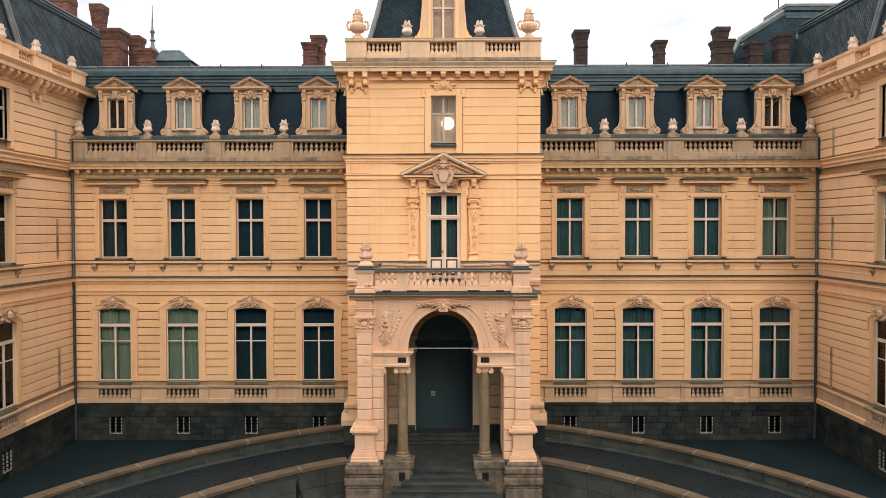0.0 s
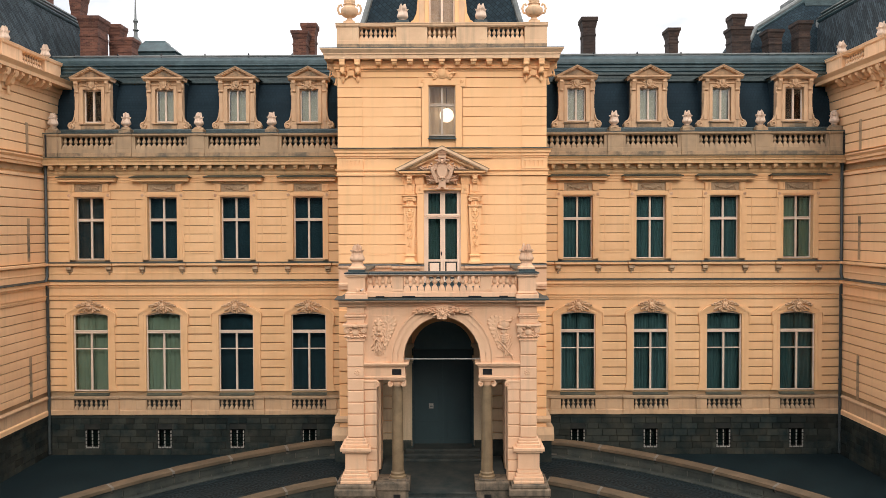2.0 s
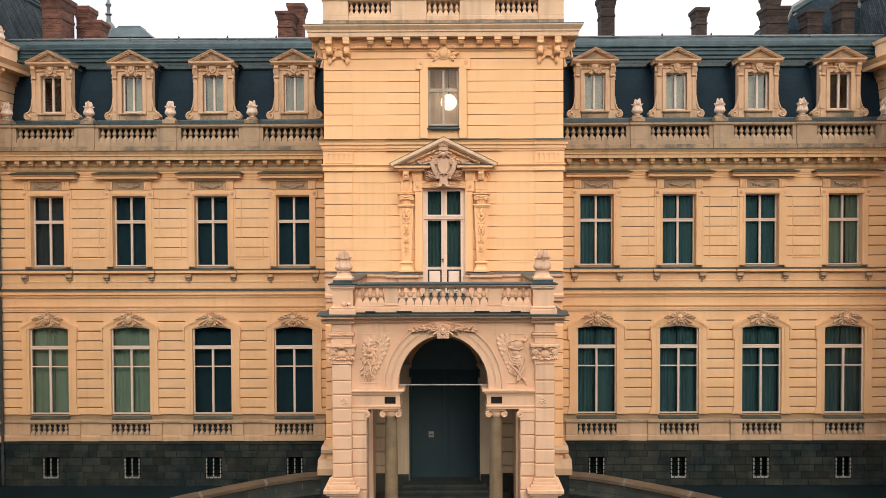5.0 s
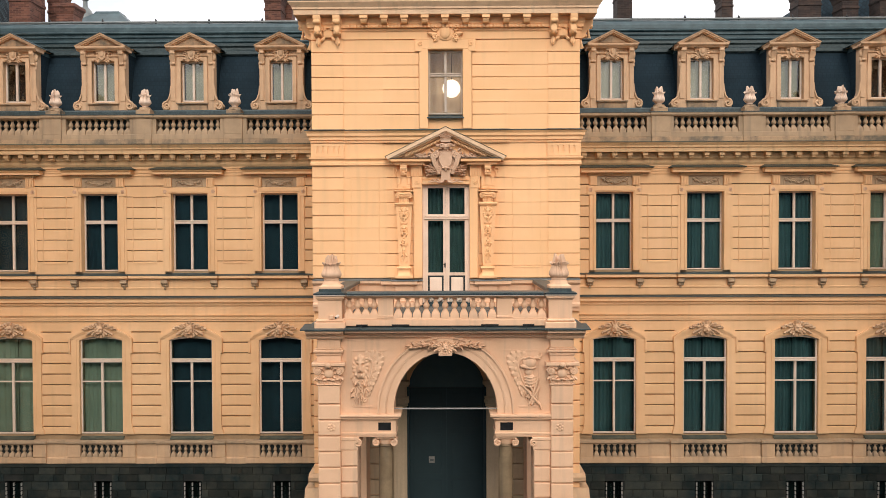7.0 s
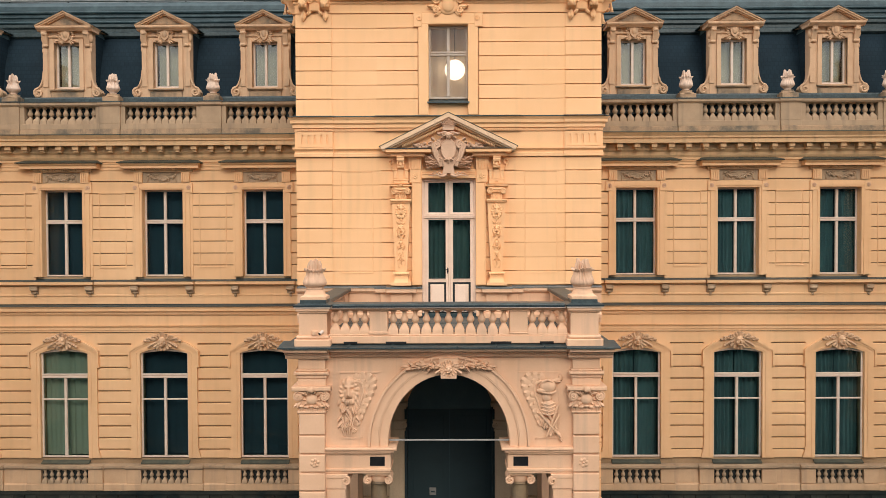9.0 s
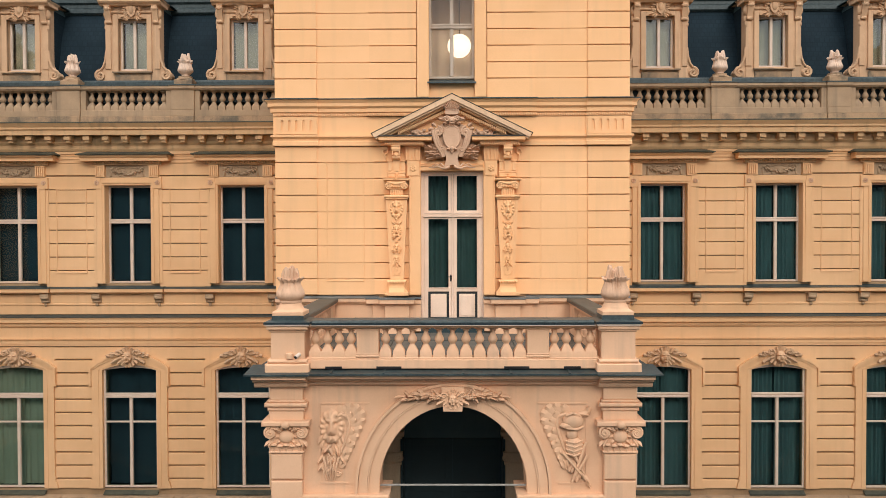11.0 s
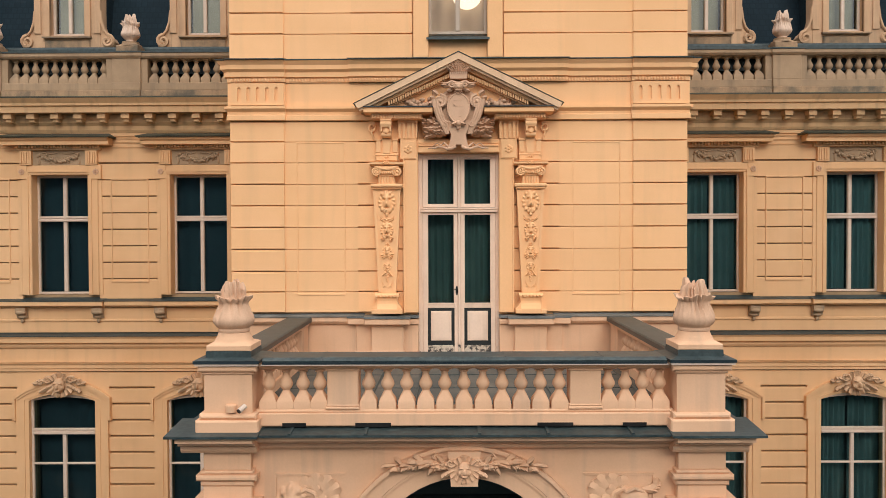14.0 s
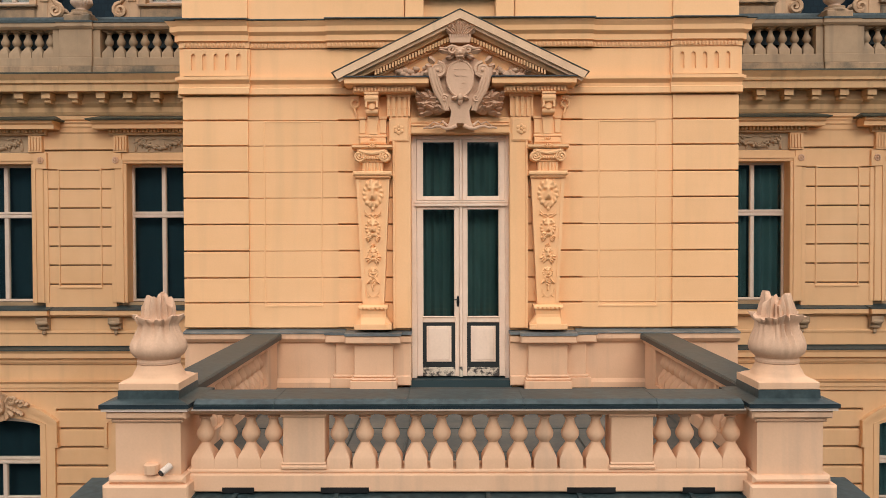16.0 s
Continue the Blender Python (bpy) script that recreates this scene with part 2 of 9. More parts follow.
PARAPET = surface("parapet_stone", (0.034, 0.043, 0.04), (0.075, 0.077, 0.064), 0.9, 1.3, 40, 0.3, streak=0.4, grime=(0.05, 0.055, 0.05), per_piece=0.15)
COPING = surface("ochre_coping_stone", (0.085, 0.064, 0.042), (0.15, 0.106, 0.066), 0.85, 1.2, 40, 0.25, streak=0.25, grime=(0.07, 0.065, 0.05), per_piece=0.12)
COBBLE = cobble_surface("granite_setts")
ASPHALT = surface("dark_ground", (0.005, 0.0125, 0.0155), (0.009, 0.02, 0.0235), 0.9, 0.6, 30, 0.3)
STEP = surface("worn_step_stone", (0.02, 0.03, 0.03), (0.065, 0.066, 0.058), 0.6, 1.5, 40, 0.2, streak=0.3, grime=(0.07, 0.07, 0.065))
PLINTH = surface("plinth_stone", (0.075, 0.067, 0.052), (0.27, 0.2, 0.14), 0.88, 1.9, 40, 0.3, streak=0.8, grime=(0.028, 0.034, 0.03), contrast=(0.34, 0.68))
SOOTED = surface("sooted_stucco", (0.56, 0.36, 0.185), (0.64, 0.42, 0.225), 0.87, 0.9, 45, 0.15, streak=0.45, grime=(0.16, 0.14, 0.08), speck=0.03)
DADO = surface("weathered_dado_stucco", (0.5, 0.325, 0.188), (0.6, 0.4, 0.24), 0.9, 1.1, 45, 0.16, streak=0.4, grime=(0.26, 0.2, 0.14), speck=0.03)
# joint grime, darkened further to deepen the shade of the grooves
GROOVE = surface("shaded_joint_stucco", (0.3, 0.2, 0.11), (0.4, 0.27, 0.15), 0.9, 1.2, 45, 0.15, streak=0.4, grime=(0.2, 0.16, 0.1))
PORCHWALL = surface("grey_porch_stucco", (0.5, 0.38, 0.25), (0.58, 0.45, 0.3), 0.9, 0.8, 45, 0.15, streak=0.4, grime=(0.2, 0.19, 0.14))
# blue-grey chosen only for what the window panes mirror
FARWALL = surface("reflected_blue_grey", (0.1, 0.175, 0.215), (0.13, 0.21, 0.25), 0.9, 0.2, 20, 0.0)
SIDE = surface("cream_ochre_stucco", (0.82, 0.51, 0.28), (0.87, 0.565, 0.322), 0.85, 0.5, 45, 0.12, streak=0.2, grime=(0.36, 0.25, 0.15), speck=0.022)
SIDE_PIECE = surface("cream_ochre_block", (0.82, 0.51, 0.28), (0.87, 0.565, 0.322), 0.85, 0.5, 45, 0.12, streak=0.16, grime=(0.38, 0.26, 0.16), per_piece=0.03, speck=0.022)
DORMERSTUCCO = surface("dormer_stucco", (0.54, 0.345, 0.205), (0.65, 0.435, 0.265), 0.9, 1.4, 45, 0.2, streak=0.4, grime=(0.16, 0.135, 0.1), speck=0.04)
BLACKPAINT = surface("black_door_paint", (0.008, 0.013, 0.013), (0.016, 0.022, 0.021), 0.5, 3.0, 60, 0.1)
MOSSY = surface("mossy_lead", (0.03, 0.038, 0.028), (0.1, 0.1, 0.066), 0.7, 2.0, 40, 0.2, streak=0.4, grime=(0.03, 0.035, 0.03))
# paler than the door's black, to offset the shade under the arch
FANLIGHT = surface("lifted_fanlight", (0.035, 0.075, 0.085), (0.05, 0.095, 0.105), 0.4, 2.0, 40, 0.1)
PANE_NAVY = surface("navy_pane_backing", (0.022, 0.05, 0.068), (0.034, 0.066, 0.086), 0.9, 0.8, 80, 0.1)
CURTAIN_BEIGE = surface("pale_beige_blind", (0.72, 0.6, 0.46), (0.8, 0.68, 0.53), 0.9, 1.0, 80, 0.05)
PALEWEATHER = surface("weathered_cream_stucco", (0.66, 0.43, 0.262), (0.78, 0.54, 0.34), 0.88, 1.2, 45, 0.18, streak=0.35, grime=(0.2, 0.165, 0.12), speck=0.04)
LIGHTMORTAR = surface("pale_mortar", (0.11, 0.1, 0.08), (0.18, 0.16, 0.13), 0.95, 3.0, 50, 0.3)
COLUMN = surface("dark_column_stone", (0.165, 0.112, 0.06), (0.27, 0.19, 0.105), 0.65, 2.2, 40, 0.15, streak=0.55, grime=(0.07, 0.065, 0.05))
WHITE = surface("white_paint", (0.62, 0.5, 0.4), (0.7, 0.58, 0.47), 0.5, 3.0, 70, 0.06, streak=0.2, grime=(0.45, 0.38, 0.3))
OLDWHITE = surface("flaking_white_paint", (0.86, 0.66, 0.51), (0.79, 0.6, 0.455), 0.6, 3.0, 25, 0.15, streak=0.35, grime=(0.36, 0.27, 0.19), speck=0.03)
AGEDWOOD = surface("aged_window_wood", (0.42, 0.34, 0.26), (0.54, 0.45, 0.36), 0.6, 4.0, 60, 0.15, streak=0.4, grime=(0.2, 0.16, 0.12))
ROTTEN = surface("bare_rotten_wood", (0.62, 0.52, 0.4), (0.06, 0.05, 0.045), 0.8, 9.0, 50, 0.5, contrast=(0.47, 0.56))
BLACKWOOD = surface("black_painted_wood", (0.011, 0.032, 0.037), (0.016, 0.04, 0.046), 0.6, 2.0, 60, 0.1)
BRICKRED = surface("red_brick", (0.105, 0.042, 0.029), (0.165, 0.07, 0.045), 0.9, 2.0, 40, 0.35, streak=0.5, grime=(0.05, 0.03, 0.028), per_piece=0.2)
BRICKDARK = surface("sooty_brick", (0.024, 0.016, 0.013), (0.056, 0.033, 0.025), 0.9, 2.0, 40, 0.35, streak=0.5, grime=(0.03, 0.025, 0.025), per_piece=0.2)
for bricked in (BRICKRED, BRICKDARK):
    # courses of brick with pale joints
    nn, ll = bricked.node_tree.nodes, bricked.node_tree.links
    pb = nn["Principled BSDF"]
    bt, bx, bc, bg, bmul = nn.new("ShaderNodeTexBrick"), nn.new("ShaderNodeSeparateXYZ"), nn.new("ShaderNodeCombineXYZ"), nn.new("ShaderNodeNewGeometry"), nn.new("ShaderNodeMix")
    ba = nn.new("ShaderNodeMath")
    ll.new(bg.outputs["Position"], bx.inputs["Vector"])
    ll.new(bx.outputs["X"], ba.inputs[0])
    ll.new(bx.outputs["Y"], ba.inputs[1])
    ll.new(ba.outputs["Value"], bc.inputs["X"])
    ll.new(bx.outputs["Z"], bc.inputs["Y"])
    ll.new(bc.outputs["Vector"], bt.inputs["Vector"])
    bt.inputs["Scale"].default_value, bt.inputs["Brick Width"].default_value, bt.inputs["Row Height"].default_value = 1.0, 0.26, 0.08
    bt.inputs["Mortar Size"].default_value = 0.008
    bt.inputs["Color1"].default_value, bt.inputs["Color2"].default_value, bt.inputs["Mortar"].default_value = (0.55, 0.5, 0.5, 1), (1.35, 1.3, 1.25, 1), (1.3, 1.6, 1.7, 1)
    bmul.data_type, bmul.blend_type = "RGBA", "MULTIPLY"
    bmul.inputs["Factor"].default_value = 1.0
    ll.new(pb.inputs["Base Color"].links[0].from_socket, bmul.inputs["A"])
    ll.new(bt.outputs["Color"], bmul.inputs["B"])
    ll.new(bmul.outputs["Result"], pb.inputs["Base Color"])
PIPE = surface("grey_drainpipe", (0.045, 0.06, 0.062), (0.08, 0.095, 0.097), 0.5, 3.0, 40, 0.05, metal=0.3)
IRON = surface("black_iron", (0.012, 0.013, 0.014), (0.03, 0.03, 0.03), 0.5, 4.0, 60, 0.1, metal=0.6)
BARS = surface("whitewashed_bars", (0.36, 0.35, 0.32), (0.2, 0.2, 0.18), 0.6, 6.0, 60, 0.1)
CURTAIN_TEAL = surface("blue_green_curtain", (0.115, 0.19, 0.195), (0.16, 0.245, 0.245), 0.9, 1.5, 80, 0.1)
CURTAIN_GREEN = surface("grey_green_blind", (0.46, 0.45, 0.32), (0.62, 0.57, 0.42), 0.9, 0.9, 80, 0.1)
CURTAIN_DARK = surface("dark_curtain", (0.11, 0.17, 0.155), (0.17, 0.24, 0.215), 0.9, 1.5, 80, 0.1)
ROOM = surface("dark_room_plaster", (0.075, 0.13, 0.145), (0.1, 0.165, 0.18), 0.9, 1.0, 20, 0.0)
WEATHERED = surface("weathered_stucco", (0.34, 0.24, 0.148), (0.45, 0.32, 0.2), 0.9, 1.4, 45, 0.2, streak=0.5, grime=(0.14, 0.12, 0.09), speck=0.04)
for dull in (ASPHALT, COBBLE, BASE, MORTAR, PARAPET, ROOM, STEP, COPING, PLINTH):
    dull.node_tree.nodes["Principled BSDF"].inputs["Specular IOR Level"].default_value = 0.12
GLASS = glass_surface("window_glass", (0.62, 0.74, 0.74), 1.36)
GLASS_CLEAR = glass_surface("clear_glass", (0.88, 0.85, 0.8), 1.5)
GLASS_OLD = glass_surface("old_dormer_glass", (0.8, 0.84, 0.82), 1.75, 0.03)
LAMPWHITE = bpy.data.materials.new("lit_globe")
LAMPWHITE.use_nodes = True
LAMPWHITE.node_tree.nodes["Principled BSDF"].inputs["Base Color"].default_value = (0.9, 0.85, 0.78, 1)
LAMPWHITE.node_tree.nodes["Principled BSDF"].inputs["Emission Color"].default_value = (1.0, 0.93, 0.8, 1)
LAMPWHITE.node_tree.nodes["Principled BSDF"].inputs["Emission Strength"].default_value = 1.6


# ---- mesh helpers ----
class Shape:
    """Collects solids into one mesh."""

    def __init__(self):
        self.v, self.f = [], []

    def add(self, verts, faces):
        k = len(self.v)
        self.v += [tuple(p) for p in verts]
        self.f += [tuple(i + k for i in f) for f in faces]
        return self

    def box(self, x0, x1, y0, y1, z0, z1, c=0.0):
        """A box; with c its edges on the side of y0 (the front) are chamfered."""
        if c <= 0:
            v = [(x, y, z) for y in (y0, y1) for z in (z0, z1) for x in (x0, x1)]
            return self.add(v, [(0, 1, 3, 2), (4, 6, 7, 5), (0, 2, 6, 4), (1, 5, 7, 3), (0, 4, 5, 1), (2, 3, 7, 6)])
        v = [(x, y0, z) for z in (z0 + c, z1 - c) for x in (x0 + c, x1 - c)]
        v += [(x, y, z) for y in (y0 + c, y1) for z in (z0, z1) for x in (x0, x1)]
        q = [(0, 1, 3, 2), (8, 10, 11, 9)]
        for a, b in ((0, 1), (1, 3), (3, 2), (2, 0)):
            q += [(a, a + 4, b + 4, b), (a + 4, a + 8, b + 8, b + 4)]
        return self.add(v, q)

    def prism(self, poly, axis, a, b):
        """A polygon pushed along an axis from a to b. axis x: points are (y, z); y: (x, z); z: (x, y)."""
        def at(p, t):
            return (t, p[0], p[1]) if axis == "x" else (p[0], t, p[1]) if axis == "y" else (p[0], p[1], t)
        n = len(poly)
        v = [at(p, a) for p in poly] + [at(p, b) for p in poly]
        return self.add(v, [tuple(range(n)), tuple(range(2 * n - 1, n - 1, -1))] + [(i, (i + 1) % n, (i + 1) % n + n, i + n) for i in range(n)])

    def ring(self, inner, outer, y0, y1):
        """A strip between two open lines of (x, z) points, pushed from y0 to y1: arches and frames."""
        n = len(inner)
        v = [(x, y, z) for y in (y0, y1) for line in (inner, outer) for x, z in line]
        f = [(0, n, 3 * n, 2 * n), (n - 1, 3 * n - 1, 4 * n - 1, 2 * n - 1)]
        for i in range(n - 1):
            j = i + 1
            f += [(i, j, n + j, n + i), (2 * n + i, 3 * n + i, 3 * n + j, 2 * n + j), (i, 2 * n + i, 2 * n + j, j), (n + i, n + j, 3 * n + j, 3 * n + i)]
        return self.add(v, f)

    def lathe(self, prof, x=0.0, y=0.0, n=12, sq=0.0, wob=0.0):
        """A turned body from (radius, z) points, bottom to top; wob: leafy waviness."""
        k, v, f = len(prof), [], []
        for j, (r, z) in enumerate(prof):
            for i in range(n):
                a = 2 * math.pi * (i + 0.5) / n
                rr = r * (1 + wob * math.cos(i * math.pi))
                v.append((x + rr * math.cos(a), y + rr * math.sin(a), z))
        for j in range(k - 1):
            for i in range(n):
                i2 = (i + 1) % n
                f.append((j * n + i, j * n + i2, j * n + n + i2, j * n + n + i))
        f += [tuple(range(n - 1, -1, -1)), tuple(range((k - 1) * n, k * n))]
        return self.add(v, f)

    def mould(self, prof, x0, x1):
        """A moulding: (y, z) profile run along x."""
        return self.prism(prof, "x", x0, x1)

    def ball(self, c, r, n=8, m=6):
        v, f = [], []
        for j in range(1, m):
            t = math.pi * j / m
            for i in range(n):
                a = 2 * math.pi * i / n
                v.append((c[0] + r[0] * math.sin(t) * math.cos(a), c[1] + r[1] * math.sin(t) * math.sin(a), c[2] + r[2] * math.cos(t)))
        for j in range(m - 2):
            for i in range(n):
                i2 = (i + 1) % n
                f.append((j * n + i, j * n + i2, j * n + n + i2, j * n + n + i))
        k = len(v)
        v += [(c[0], c[1], c[2] + r[2]), (c[0], c[1], c[2] - r[2])]
        for i in range(n):
            f.append((k, (i + 1) % n, i))
            f.append((k + 1, (m - 2) * n + i, (m - 2) * n + (i + 1) % n))
        return self.add(v, f)

    def tube(self, pts, r, n=6, taper=1.0):
        """A round bar along points."""
        v, f, k = [], [], len(pts)
        for j, p in enumerate(pts):
            p = Vector(p)
            d = Vector(pts[min(j + 1, k - 1)]) - Vector(pts[max(j - 1, 0)])
            d.normalize()
            s = d.cross(Vector((0, 1, 0)) if abs(d.y) < 0.9 else Vector((1, 0, 0))).normalized()
            u = d.cross(s)
            rr = r * (1 + (taper - 1) * j / max(k - 1, 1))
            for i in range(n):
                a = 2 * math.pi * i / n
                v.append(p + rr * (math.cos(a) * s + math.sin(a) * u))
        for j in range(k - 1):
            for i in range(n):
                i2 = (i + 1) % n
                f.append((j * n + i, j * n + i2, j * n + n + i2, j * n + n + i))
        f += [tuple(range(n)), tuple(range(k * n - 1, (k - 1) * n - 1, -1))]
        return self.add(v, f)

    def scroll(self, cx, cz, r, y, w, turn=1.0, start=0.0, loops=1.6, thick=0.25):
        """A volute that lies in the wall's plane."""
        pts = []
        for i in range(18):
            t = i / 17
            a = start + turn * t * loops * 2 * math.pi
            q = r * (1 - 0.85 * t)
            pts.append((cx + q * math.cos(a), y, cz + q * math.sin(a)))
        return self.tube(pts, w, 5, 0.8)

    def leaf(self, x, z, y, length, width, ang, lift=0.05, blunt=False):
        """A carved leaf that lies on the wall, its tip curling out."""
        ca, sa = math.cos(ang), math.sin(ang)
        prof = [(0, 0.25), (0.3, 0.9), (0.6, 1.0), (0.85, 0.6), (1.0, 0.06)]
        if blunt:
            prof = [(0, 0.6), (0.35, 0.95), (0.7, 1.0), (0.92, 0.75), (1.0, 0.3)]
        v, f = [], []
        for t, w in prof:
            for s in (-1, 0, 1):
                px, pz = t * length, s * w * width / 2
                v.append((x + px * ca - pz * sa, y - (lift * (0.5 + t * t) if s == 0 else 0.3 * lift * (0.3 + t)), z + px * sa + pz * ca))
        k = len(v)
        v += [(p[0], y + 0.02, p[2]) for p in v[:k]]
        for j in range(4):
            for s in (0, 1):
                a = j * 3 + s
                f += [(a, a + 1, a + 4, a + 3), (k + a, k + a + 3, k + a + 4, k + a + 1)]
            f += [(j * 3, j * 3 + 3, k + j * 3 + 3, k + j * 3), (j * 3 + 2, k + j * 3 + 2, k + j * 3 + 5, j * 3 + 5)]
        return self.add(v, f)

    def mesh(self, name, mat, smooth=False):
        me = bpy.data.meshes.new(name)
        me.from_pydata(self.v, [], self.f)
        bm = bmesh.new()
        bm.from_mesh(me)
        bmesh.ops.recalc_face_normals(bm, faces=bm.faces)
        if smooth:
            for e in bm.edges:
                e.smooth = len(e.link_faces) == 2 and e.calc_face_angle(0.0) < radians(40)
            for f in bm.faces:
                f.smooth = True
        bm.to_mesh(me)
        bm.free()
        me.materials.append(mat)
        return me

    def make(self, name, mat, parent=None, label="", smooth=False):
        ob = new(name, self.mesh(name, mat, smooth))
        ob.parent = parent
        return tagged(ob, label)


def thing(name, m, label, category, group="", kind=""):
    ob = new(name)
    ob.empty_display_size = 0.2
    ob.matrix_world = m
    return tagged(ob, label, category, group, kind)


def piece(name, data, parent, x=0.0, y=0.0, z=0.0, rz=0.0, label=""):
    """One more part on shared mesh data."""
    ob = new(name, data)
    ob.parent = parent
    ob.matrix_basis = pose(x, y, z, 0, 0, rz)
    return tagged(ob, label)


def uv_roof(ob, u_axis=0):
    """Metre-sized coordinates along and up a sloping roof face."""
    me = ob.data
    uv = me.uv_layers.new(name="UVMap")
    for poly in me.polygons:
        nrm = poly.normal
        along = Vector((-nrm.y, nrm.x, 0))
        along = along.normalized() if along.length > 0.01 else Vector((1, 0, 0))
        up = nrm.cross(along)
        for li in poly.loop_indices:
            co = me.vertices[me.loops[li].vertex_index].co
            uv.data[li].uv = (co.dot(along), co.dot(up))
    return ob

# ---- plan ----
WING_Y = 4.8            # face of the wings' wall
WING_END = 19.64         # where the side ranges begin
TOWER_X = 4.5           # half the tower's width, its face at y = 0
BAYS = (6.66, 10.26, 13.87, 17.48)
GROUND = -1.3
PORTAL_Y = -4.9


def arc_pts(half, z0, rise, n=14):
    """A segmental arch from (-half, z0) over (0, z0 + rise) to (half, z0)."""
    r = (half * half + rise * rise) / (2 * rise)
    a = math.asin(min(half / r, 1.0))
    return [(r * math.sin(-a + 2 * a * i / n), z0 + rise - r + r * math.cos(-a + 2 * a * i / n)) for i in range(n + 1)]


# ---- ground ----
g = Shape()
g.box(-900, 900, -900, 900, GROUND - 0.4, GROUND)
tagged(g.make("ground", ASPHALT), "dark asphalt and earth of the palace court", "ground", kind="structure")


# unseen walls added so that the windows mirror dark blue
g = Shape().box(-95, 95, -63, -62, GROUND, 18.3)
tagged(g.make("wall_south", FARWALL), "added unseen wall that darkens reflections in the panes", "wall", kind="structure")
for k in (-1, 1):
    g = Shape().box(*sorted((k * 60, k * 61)), -62, 12, GROUND, 18.3)
    tagged(g.make("wall_far_west" if k < 0 else "wall_far_east", FARWALL), "added unseen wall that darkens reflections in the panes", "wall", kind="structure")

# ---- shared part meshes ----
def baluster_mesh(name, mat, h, r, n=16):
    """A turned vase on a square flared foot under a square plate; the third figure is how square each level is."""
    p = [(1.0, 0, 1), (1.0, 0.17, 1), (0.95, 0.205, 0.95), (0.82, 0.27, 0.8), (0.66, 0.335, 0.5), (0.52, 0.39, 0.2), (0.43, 0.425, 0), (0.42, 0.445, 0), (0.52, 0.47, 0), (0.66, 0.505, 0), (0.76, 0.55, 0), (0.79, 0.595, 0), (0.75, 0.64, 0),
         (0.64, 0.685, 0), (0.51, 0.735, 0), (0.42, 0.785, 0), (0.38, 0.835, 0), (0.38, 0.87, 0), (0.52, 0.88, 0), (0.54, 0.905, 0), (0.45, 0.92, 0), (0.6, 0.94, 0.6), (0.84, 0.955, 1), (0.84, 1.0, 1)]
    v, f = [], []
    for a, b, q in p:
        for i in range(n):
            t = 2 * math.pi * i / n
            e = r * a * (1 + q * 0.92 * (1 / max(abs(math.cos(t)), abs(math.sin(t))) - 1))
            v.append((e * math.cos(t), e * math.sin(t), h * b))
    for j in range(len(p) - 1):
        for i in range(n):
            i2 = (i + 1) % n
            f.append((j * n + i, j * n + i2, j * n + n + i2, j * n + n + i))
    f += [tuple(range(n - 1, -1, -1)), tuple(range((len(p) - 1) * n, len(p) * n))]
    return Shape().add(v, f).mesh(name, mat, True)


BAL_WING = baluster_mesh("baluster", WEATHERED, 0.62, 0.122)
BAL_DADO = baluster_mesh("baluster", WEATHERED, 0.5, 0.095)
BAL_TOWER = baluster_mesh("baluster", PALEWEATHER, 0.56, 0.1)


